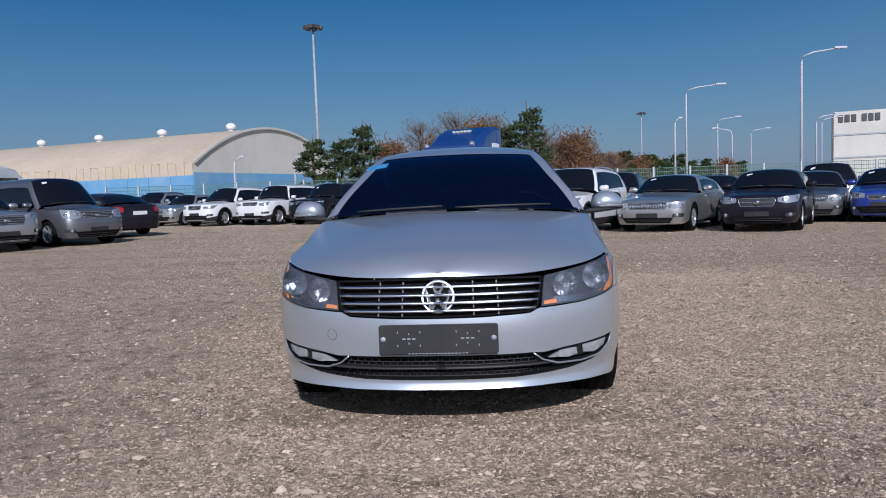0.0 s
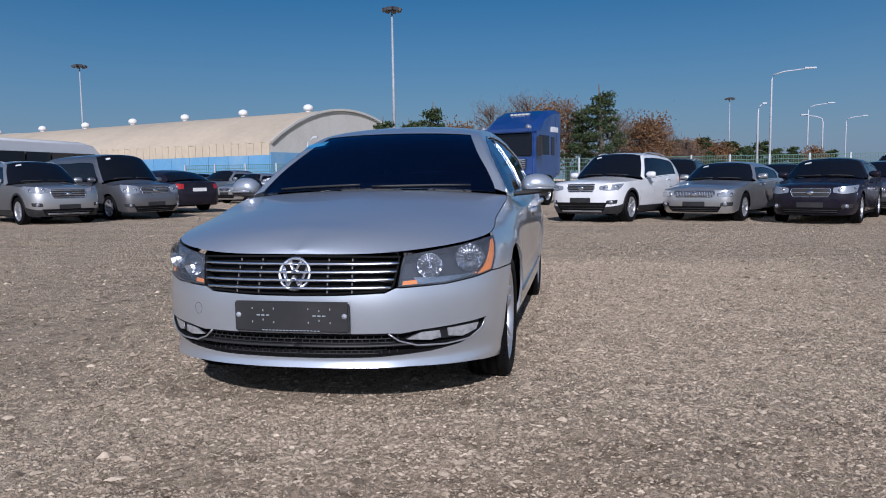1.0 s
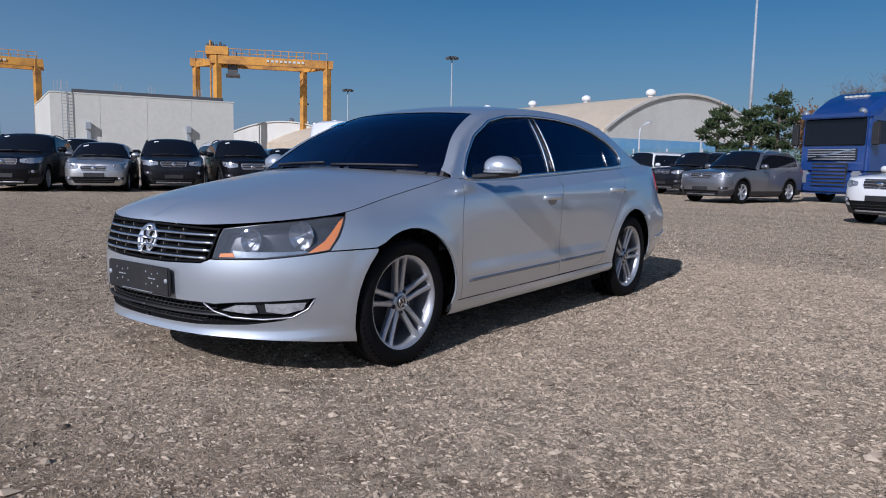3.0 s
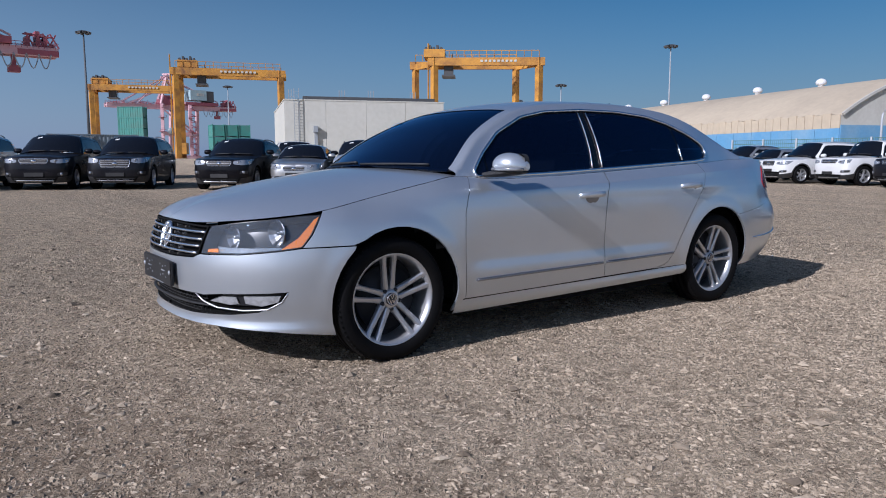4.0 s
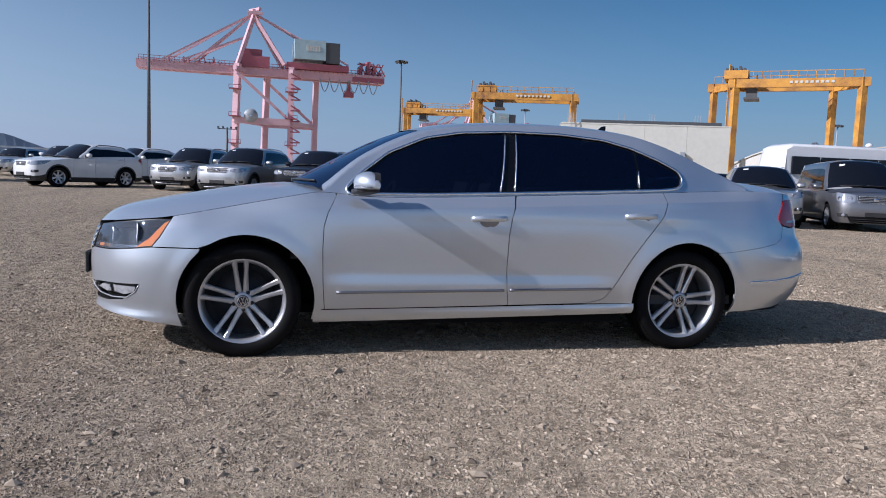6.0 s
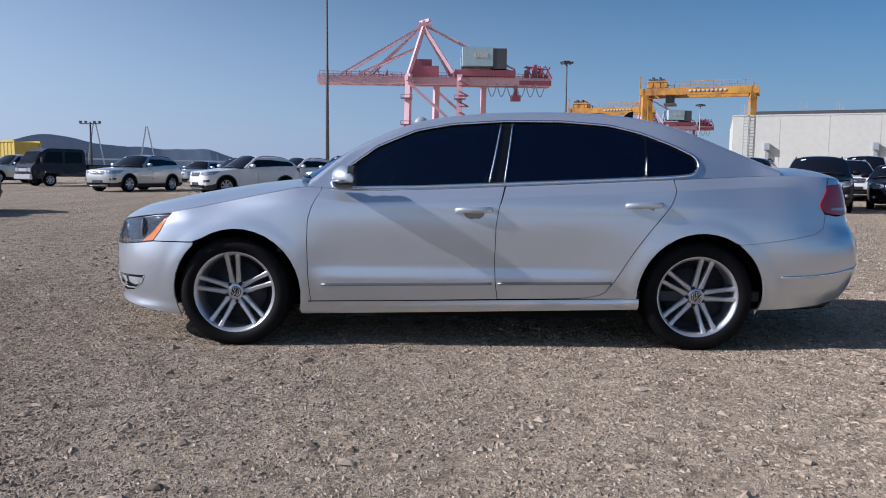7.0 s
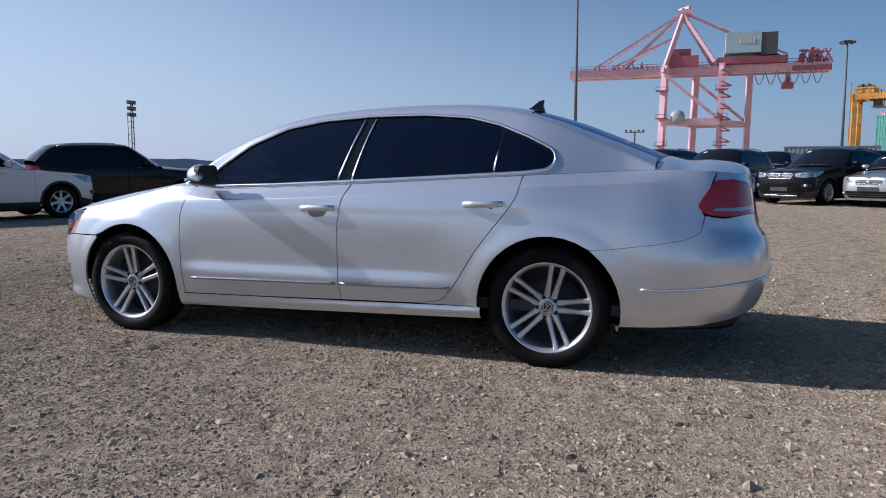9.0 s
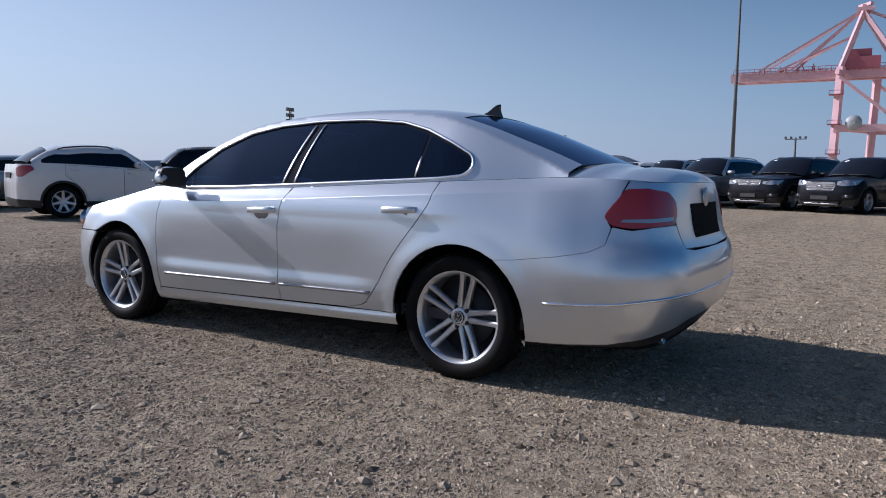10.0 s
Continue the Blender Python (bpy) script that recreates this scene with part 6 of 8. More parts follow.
    screen = screen_poly(rail, (0.062, 0.075), 0.275, 0.27, 1.02, 0.16)
    back = screen_poly(rail, (0.19, 0.08), 3.375, -0.16, 2.60, 0.12, True)
    cs = dict(rail=(ya, yb), dlo=dlo, screen=screen, backlight=back, panes=[pane(front_pane), quarter_light, pane(rear_pane), pane(fixed)])
    cabin(B, car, cs, P, M_GLASS, 0.019)
    line = shrink(rounded(dlo, 0.03), -0.004)
    for side in both:
        bm = bmesh.new()
        surface_strip(bm, B.flank, line, 0.017, 0.009, (side,), 0.03, True)
        part("window_chrome", bm, M_BRIGHT, car, "thin chrome window surround")
    for poly in ([(1.535, 1.012), (1.56, 1.11), (1.618, 1.372)], [(1.628, 1.016), (1.645, 1.11), (1.69, 1.374)], [(2.485, 1.062), (2.497, 1.17)]):
        for side in both:
            bm = bmesh.new()
            surface_strip(bm, B.flank, poly, 0.009, 0.005, (side,))
            part("pillar_trim", bm, M_BRIGHT, car)

    # lamps
    for side in both:
        bm = bmesh.new()
        sheet(bm, lampp, B.shell, 0.04, (), (side,), 0.0, -0.085)
        rim = [(a, b) for a, b in lampp]
        sheet(bm, lampp, B.shell, 0.04, [shrink(lampp, 0.003)], (side,), 0.085, -0.001)
        lamp = part("headlight", bm, M_LAMPDARK, car, "clear headlight with black bowl and amber corner", normals=False)
        for s0, z0, r in ((B.at_x(0.60), 0.685, 0.055), (B.at_y(-0.635), 0.708, 0.064)):
            bm = bmesh.new()
            c = B.shell(np.array([s0]), np.array([z0]))[0]
            c2 = Vector((c[0] * side, c[1], c[2]))
            at = Matrix.Translation(c2 + Vector((-0.012 * side, 0.045, 0))) @ pose(0, 0, 0, 0, 0, -90 + 12 * side)
            add_lathe(bm, [(-0.03, 0.0), (-0.022, r * 0.3), (-0.02, r * 0.34), (-0.006, r * 0.7), (-0.004, r * 0.74), (0.012, r), (0.015, r * 1.05), (0.012, r * 1.1)], at, 15, False)
            add_lathe(bm, [(-0.02, 0.012), (0.006, 0.012), (0.01, 0.0)], at, 12)
            part("reflector", bm, M_REFLECT, lamp, "chrome reflector bowl")
        bm = bmesh.new()
        sheet(bm, [(B.at_x(0.552), 0.611), (B.at_x(0.66), 0.613), (B.at_y(-0.585), 0.634), (B.at_y(-0.60), 0.643), (B.at_x(0.70), 0.638), (B.at_x(0.60), 0.638), (B.at_x(0.54), 0.644)], B.shell, 0.03, (), (side,), 0.014, -0.022)
        part("daylight_strip", bm, M_REFLECT, lamp, normals=False)
        bm = bmesh.new()
        sheet(bm, [(B.at_x(0.485), 0.611), (B.at_x(0.55), 0.613), (B.at_x(0.545), 0.632), (B.at_x(0.49), 0.628)], B.shell, 0.04, (), (side,), 0.004, -0.018)
        part("indicator_bulb", bm, M_AMBER, lamp, "small amber indicator", normals=False)
        bm = bmesh.new()
        sheet(bm, [(B.at_y(-0.595), 0.631), (B.at_y(-0.503), 0.645), (B.at_y(-0.462), 0.70), (B.at_y(-0.412), 0.79), (B.at_y(-0.44), 0.775), (B.at_y(-0.52), 0.685)], B.shell, 0.03, (), (side,), 0.01, -0.006)
        part("amber_marker", bm, M_AMBER, lamp, "amber side marker", normals=False)
        bm = bmesh.new()
        sheet(bm, shrink(lampp, 0.001), B.shell, 0.04, (), (side,), 0.0, -0.001)
        part("lens", bm, M_CLEAR, lamp, normals=False).visible_shadow = False
        # tail lamp wraps the corner
        tl = rounded([(B.at_y(3.600), 0.842), (B.at_y(3.70), 0.830), (B.at_y(3.80), 0.838), (B.at_x(0.58, True), 0.848), (B.at_x(0.532, True), 0.905), (B.at_x(0.528, True), 0.962), (B.at_x(0.60, True), 1.006), (B.at_y(3.79), 1.021), (B.at_y(3.672), 1.018), (B.at_y(3.592), 0.935), (B.at_y(3.556), 0.886)], 0.022, 3)
        bm = bmesh.new()
        sheet(bm, shrink(tl, 0.002), B.shell, 0.035, (), (side,), 0.03, 0.006)
        tail = part("tail_light", bm, M_RED, car, "red wrap-around tail light", normals=False)
        bm = bmesh.new()
        sheet(bm, [(B.at_y(3.645), 0.862), (B.at_y(3.78), 0.860), (B.at_x(0.6, True), 0.868), (B.at_x(0.585, True), 0.886), (B.at_y(3.76), 0.877), (B.at_y(3.66), 0.874)], B.shell, 0.03, (), (side,), 0.002, 0.008)
        part("reverse_lens", bm, M_LENS, tail, "clear reversing lens", normals=False)

    # grille
    bm = bmesh.new()
    sheet(bm, grille, B.shell, 0.05, (), both, 0.0, -0.05, True)
    sheet(bm, grille, B.shell, 0.05, [[(-0.02 if a < 0.02 else a, b) for a, b in shrink(grille, 0.008)]], both, 0.05, 0.001, True)
    weld(bm)
    front_grille = part("grille", bm, M_UNDER, car, "black grille with four chrome bars", normals=False)
    for z, x1 in ((0.603, 0.435), (0.637, 0.45), (0.671, 0.462), (0.706, 0.474)):
        bm = bmesh.new()
        surface_strip(bm, B.shell, [(B.at_x(x), z) for x in np.linspace(0.0, x1, 8)], 0.012, 0.006, both)
        part("chrome_bar", bm, M_BRIGHT, front_grille)
    for x in (0.16, 0.27):
        for side in both:
            for z in (0.588, 0.621, 0.655, 0.690, 0.724):
                bm = bmesh.new()
                p = B.shell(np.array([B.at_x(x)]), np.array([z]))[0]
                add_box(bm, (p[0] * side - 0.003, p[1] - 0.003, z - 0.006), (p[0] * side + 0.003, p[1] + 0.02, z + 0.006))
                part("grille_rib", bm, M_BRIGHT, front_grille)
    bm = bmesh.new()
    at = pose(0, -0.885, 0.660, -14, 0, -90)
    at = Matrix.Translation((0, -0.905, 0.660)) @ pose(0, 0, 0, -16, 0, 0) @ pose(0, 0, 0, 0, 0, -90)
    add_lathe(bm, [(-0.03, 0.076), (0.006, 0.076), (0.006, 0.0)], at, 40)
    badge = part("badge", bm, M_UNDER, car, "round chrome badge on the grille")
    bm = bmesh.new()
    add_lathe(bm, [(0.0, 0.078), (0.010, 0.078), (0.016, 0.072), (0.012, 0.064), (0.004, 0.063)], at, 44)
    for s in (-1, 1):
        for (ya_, za_), (yb_, zb_) in (((0.026, 0.060), (0.002, 0.012)), ((0.055, 0.032), (0.027, -0.054)), ((0.027, -0.054), (0.002, -0.008))):
            stroke = bmesh.new()
            add_beam(stroke, at @ Vector((0.010, s * ya_, za_)), at @ Vector((0.010, s * yb_, zb_)), 0.0115, 0.010)
            part("badge_stroke", stroke, M_BRIGHT, badge)
    part("badge_ring", bm, M_BRIGHT, badge)

    # lower intake, fog lamps, plate
    bm = bmesh.new()
    sheet(bm, intake, B.shell, 0.05, (), both, 0.0, -0.06, True)
    sheet(bm, intake, B.shell, 0.05, [[(-0.02 if a < 0.02 else a, b) for a, b in shrink(intake, 0.004)]], both, 0.06, -0.001, True)
    weld(bm)
    lower = part("lower_intake", bm, M_UNDER, car, "black lower air intake", normals=False)
    bm = bmesh.new()
    for z in np.arange(0.300, 0.398, 0.0175):
        xe = 0.36 + 2.0 * min(z - 0.295, 0.055)
        surface_strip(bm, lambda s, z_: B.shell(s, z_) + np.array([0, 0.03, 0]), [(B.at_x(x), z) for x in np.linspace(0, min(xe, 0.46), 8)], 0.004, 0.004, both)
    for k in range(27):
        x = 0.009 + k * 0.017
        for side in both:
            for j in range(4):
                z = 0.3075 + j * 0.035 + (0.0175 if k % 2 else 0)
                if z < 0.392:
                    p = B.shell(np.array([B.at_x(x)]), np.array([z]))[0]
                    add_box(bm, (p[0] * side - 0.002, p[1] + 0.028, z - 0.008), (p[0] * side + 0.002, p[1] + 0.034, z + 0.009))
    part("honeycomb", bm, M_PLASTIC, lower, "black honeycomb mesh")
    bm = bmesh.new()
    surface_strip(bm, lambda s, z_: B.shell(s, z_) + np.array([0, 0.012, 0]), [(B.at_x(x), 0.344) for x in np.linspace(0, 0.52, 8)], 0.012, 0.012, both)
    part("intake_bar", bm, M_PLASTIC, lower)
    for side in both:
        fog = [(B.at_x(0.49), 0.362), (B.at_x(0.60), 0.344), (B.at_y(-0.68), 0.342), (B.at_y(-0.61), 0.366), (B.at_y(-0.582), 0.412), (B.at_y(-0.66), 0.408), (B.at_x(0.56), 0.394)]
        bm = bmesh.new()
        sheet(bm, fog, B.shell, 0.03, (), (side,), 0.03, -0.022)
        f = part("fog_lamp", bm, M_LAMPDARK, car, "fog lamp unit in a chrome-edged pocket", normals=False)
        bm = bmesh.new()
        sheet(bm, shrink([fog[0], fog[1], (B.at_x(0.645), 0.353), (B.at_x(0.635), 0.396), fog[6]], 0.004), B.shell, 0.03, (), (side,), 0.006, -0.012)
        sheet(bm, shrink([(B.at_x(0.668), 0.356), fog[2], fog[3], (B.at_y(-0.595), 0.406), (B.at_x(0.662), 0.402)], 0.004), B.shell, 0.03, (), (side,), 0.006, -0.012)
        part("fog_lens", bm, M_FOGGLASS, f, "clear fog lamp lens", normals=False)
        bm = bmesh.new()
        surface_strip(bm, B.shell, [(B.at_x(0.42), 0.397), (B.at_x(0.465), 0.362), (B.at_x(0.54), 0.335), (B.at_x(0.66), 0.327), (B.at_y(-0.655), 0.336), (B.at_y(-0.595), 0.374), (B.at_y(-0.568), 0.420)], 0.007, 0.004, (side,))
        part("chrome_blade", bm, M_ALLOY, f, "satin chrome blade")
    bm = bmesh.new()
    add_box(bm, (-0.265, -0.972, 0.412), (0.265, -0.955, 0.548))
    bmesh.ops.bevel(bm, geom=bm.edges, offset=0.006, segments=2, affect="EDGES")
    plate = part("plate_holder", bm, M_PLASTIC, car, "empty black plastic number plate holder")
    for s in (-1, 1):
        bm = bmesh.new()
        add_lathe(bm, [(0, 0.012), (0.004, 0.011), (0.006, 0.0)], pose(s * 0.245, -0.972, 0.486, 0, 0, -90), 12)
        part("screw", bm, M_STEEL, plate)
        for k in range(3):
            bm = bmesh.new()
            add_box(bm, (s * 0.13 + (k - 1) * 0.022 - 0.007, -0.9755, 0.484), (s * 0.13 + (k - 1) * 0.022 + 0.007, -0.971, 0.489))
            part("slot", bm, M_STEEL, plate)
        for dx, dz in ((-0.05, 0.03), (0.05, 0.03), (-0.05, -0.03), (0.05, -0.03), (0.0, 0.022), (0.0, -0.02)):
            bm = bmesh.new()
            add_box(bm, (s * 0.13 + dx - 0.002, -0.975, 0.486 + dz - 0.004), (s * 0.13 + dx + 0.002, -0.971, 0.486 + dz + 0.004))
            part("slot", bm, M_STEEL, plate)
    bm = bmesh.new()
    for k in range(17):
        add_box(bm, (-0.135 + k * 0.016, -0.9755, 0.418), (-0.135 + k * 0.016 + 0.010, -0.971, 0.4215))
    tagged(part("lettering", bm, M_STEEL, plate), kind="stuff")
    bm = bmesh.new()
    ring = [(B.at_x(0.50) + 0.026 * math.cos(a), 0.452 + 0.026 * math.sin(a)) for a in np.linspace(0, 2 * math.pi, 20, endpoint=False)]
    surface_strip(bm, B.shell, [(s, z + 0.04) for s, z in ring], 0.002, 0.0006, (-1,), 0.02, True)
    part("tow_cover_joint", bm, M_PLASTIC, bumper)

    # handles, mirrors, aerial, wipers, filler
    for y, z, name in ((1.445, 0.845, "front_door"), (2.455, 0.882, "rear_door")):
        for side in both:
            c = B.shell(np.array([B.at_y(y)]), np.array([z]))[0]
            bm = bmesh.new()
            pts = [(c[0] - 0.004 + o, y + dy, z + dz) for dy, o, dz in ((-0.115, 0.0, -0.002), (-0.10, 0.018, 0.0), (-0.04, 0.028, 0.003), (0.04, 0.03, 0.005), (0.09, 0.026, 0.006), (0.112, 0.004, 0.006))]
            rows = []
            for i, p in enumerate(pts):
                hh = 0.014 + 0.006 * math.sin(math.pi * i / 5)
                rows.append([bm.verts.new((side * (p[0] + ox), p[1], p[2] + oz * hh)) for ox, oz in ((-0.006, -1), (0.004, -0.9), (0.009, -0.3), (0.009, 0.3), (0.004, 0.9), (-0.006, 1))])
            for r0, r1 in zip(rows, rows[1:]):
                for k in range(6):
                    bm.faces.new((r0[k], r0[(k + 1) % 6], r1[(k + 1) % 6], r1[k])).smooth = True
            bm.faces.new(rows[0]), bm.faces.new(rows[-1])
            h = part("door_handle", bm, P, panels[name, side], "silver pull handle")
            # no hollow here: a flat grey disc paints the cup's shade behind the handle
            bm = bmesh.new()
            add_lathe(bm, [(0.0, 0.050), (0.0018, 0.044), (0.0008, 0.0)], Matrix.Translation((side * c[0], y, z - 0.018)) @ pose(0, 0, 0, 0, 0, 0 if side > 0 else 180) @ Matrix.Diagonal((1, 1.25, 0.8, 1)), 20)
            part("handle_cup_shade", bm, M_MIDGREY, panels[name, side])
    for side in both:
        bm = bmesh.new()
        rows = []
        for t, (yc, zc, ry, rz) in zip(np.linspace(0, 1, 9), [(0.70, 1.025, 0.03, 0.03), (0.69, 1.032, 0.065, 0.055), (0.688, 1.036, 0.078, 0.062), (0.69, 1.037, 0.082, 0.066), (0.694, 1.037, 0.083, 0.067), (0.70, 1.036, 0.082, 0.065), (0.708, 1.034, 0.076, 0.060), (0.72, 1.03, 0.06, 0.048), (0.735, 1.025, 0.02, 0.02)]):
            x = 0.885 + 0.205 * t
            rows.append([bm.verts.new((side * x, yc + (ry if math.cos(a) < 0 else ry * 0.55) * math.cos(a), zc + rz * math.sin(a) * (1 if math.sin(a) > 0 else 0.8))) for a in np.linspace(0, 2 * math.pi, 18, endpoint=False)])
        for r0, r1 in zip(rows, rows[1:]):
            for k in range(18):
                bm.faces.new((r0[k], r0[(k + 1) % 18], r1[(k + 1) % 18], r1[k])).smooth = True
        bm.faces.new(rows[0]), bm.faces.new(rows[-1])
        mirror = part("door_mirror", bm, P, car, "silver door mirror with black base")
        bm = bmesh.new()
        rows = []
        for x, yc, ry, zt, zl in ((0.84, 0.66, 0.05, 0.99, 0.965), (0.90, 0.68, 0.07, 1.0, 0.968), (1.0, 0.695, 0.072, 1.0, 0.978), (1.05, 0.705, 0.06, 1.0, 0.985), (1.085, 0.72, 0.03, 1.0, 0.99)):
            rows.append([bm.verts.new((side * x, yc + ry * a, z)) for a, z in ((-1, zl + 0.012), (-0.7, zl), (0.5, zl), (0.62, zl + 0.012), (0.62, zt), (-1.02, zt))])
        for r0, r1 in zip(rows, rows[1:]):
            for k in range(6):
                bm.faces.new((r0[k], r0[(k + 1) % 6], r1[(k + 1) % 6], r1[k]))
        bm.faces.new(rows[0]), bm.faces.new(rows[-1])
        part("mirror_base", bm, M_PLASTIC, mirror)
        bm = bmesh.new()
        edge = rounded([(0.885, 0.986), (1.06, 0.99), (1.086, 1.05), (1.07, 1.096), (0.90, 1.10)], 0.04, 5)
        rims = [[bm.verts.new((side * x, y + 0.12 * (x - 0.98) ** 2, z)) for x, z in edge] for y in (0.715, 0.748)]
        for k in range(len(edge)):
            j = (k + 1) % len(edge)
            bm.faces.new((rims[0][k], rims[0][j], rims[1][j], rims[1][k]))
        bm.faces.new(rims[1])
        part("mirror_back", bm, M_PLASTIC, mirror)
        bm = bmesh.new()
        pts = [(x * side, y, 1.012) for x, y in ((0.92, 0.613), (1.0, 0.611), (1.045, 0.622), (1.08, 0.66), (1.09, 0.70))]
        strip_mesh(bm, pts, [(side * 0.1, -1, 0), (side * 0.1, -1, 0), (side * 0.5, -1, 0), (side, -0.5, 0), (side, 0, 0)], 0.014, 0.004)
        part("indicator", bm, M_LENS, mirror)
    bm = bmesh.new()
    z = float(B.roof(0.0, 2.54)[2])
    for half in (0.022,):
        rows = [[bm.verts.new((sx * w, 2.46 + dy, z + dz)) for sx in (-1, 1)] for dy, dz, w in ((-0.02, -0.005, 0.022), (0.05, 0.02, 0.018), (0.10, 0.062, 0.008), (0.13, 0.068, 0.004), (0.125, 0.03, 0.016), (0.14, -0.02, 0.024))]
        for r0, r1 in zip(rows, rows[1:]):
            bm.faces.new((r0[0], r0[1], r1[1], r1[0]))
        for k in (0, 1):
            bm.faces.new([r[k] for r in rows])
    part("roof_aerial", bm, M_GLOSSBLACK, car, "black shark-fin aerial")
    for x0, x1 in ((-0.60, -0.06), (0.02, 0.60)):
        bm = bmesh.new()
        pts, nrm = [], []
        for t in np.linspace(0, 1, 8):
            x = x0 + (x1 - x0) * t
            y = 0.284 + 0.30 * x * x + 0.02 * t
            p = B.roof(abs(x), y)
            pts.append((x, y, float(p[2]) + 0.001)), nrm.append((0, -0.5, 1))
        strip_mesh(bm, pts, nrm, 0.010, 0.008)
        part("wiper", bm, M_PLASTIC, car, "black wiper blade")
    bm = bmesh.new()
    pts = [Vector((x, y, float(B.roof(abs(x), y)[2]) + 0.007)) for x, y in ((-0.625, 0.875), (-0.48, 0.865), (-0.47, 0.94), (-0.61, 0.95))]
    bm.faces.new([bm.verts.new(p) for p in pts])
    bmesh.ops.solidify(bm, geom=bm.faces, thickness=0.0015)
    part("windscreen_sticker", bm, M_STICKER, car, "blue paper sticker on the windscreen")

    # wheels
    wm = wheel_meshes(0.334, 0.244, 0.225, 5, "hero")
    for x, y, spin in ((0.771, 0.0, 4), (-0.771, 0.0, 20), (0.768, 2.803, -14), (-0.768, 2.803, 40)):
        place_wheel(car, wm, x, y, 0.334, 0.0, spin)

    # cabin furniture
    for x in (-0.37, 0.37):
        for y, z in ((1.28, 0.42), (2.18, 0.42)):
            bm = bmesh.new()
            add_box(bm, (x - 0.25, y - 0.30, z), (x + 0.25, y + 0.22, z + 0.18))
            add_box(bm, (x - 0.24, 0.0, 0.0), (x + 0.24, 0.13, 0.62), Matrix.Translation((0, y + 0.15, z + 0.10)) @ pose(0, 0, 0, -16, 0, 0))
            add_box(bm, (x - 0.12, 0.02, 0.64), (x + 0.12, 0.11, 0.80), Matrix.Translation((0, y + 0.15, z + 0.10)) @ pose(0, 0, 0, -14, 0, 0))
            bmesh.ops.bevel(bm, geom=bm.edges, offset=0.035, segments=2, affect="EDGES")
            part("seat", bm, M_SEAT, car, "dark cloth seat with headrest")
    bm = bmesh.new()
    add_box(bm, (-0.72, 0.42, 0.62), (0.72, 0.78, 0.93))
    bmesh.ops.bevel(bm, geom=bm.edges, offset=0.05, segments=2, affect="EDGES")
    part("dashboard", bm, M_SEAT, car, "dark dashboard")
    bm = bmesh.new()
    ring = [(0.37 + 0.18 * math.cos(a), 0.87 + 0.07 * math.sin(a), 0.88 + 0.165 * math.sin(a)) for a in np.linspace(0, 2 * math.pi, 25)]
    add_tube(bm, ring, 0.015, 8, False)
    part("steering_wheel", bm, M_SEAT, car)
    bm = bmesh.new()
    add_box(bm, (-0.80, 0.5, 0.30), (0.80, 3.2, 0.36))
    add_box(bm, (-0.70, 2.75, 0.9), (0.70, 3.3, 1.0))
    part("cabin_floor", bm, M_SEAT, car)
    bm = bmesh.new()
    add_lathe(bm, [(0, 0.030), (0.12, 0.030), (0.12, 0.026), (0, 0.026)], pose(0.50, 3.66, 0.285, 0, 0, 90), 16)
    part("exhaust_tip", bm, M_CHROME, car)
    return car


M_CLEAR = tinted_glass("clear_polycarbonate", (0.92, 0.94, 0.96), (0.42, 0.46, 0.51))
M_CLEAR.node_tree.nodes["Mix Shader"].inputs[0].default_value = 0.12
hero_car()


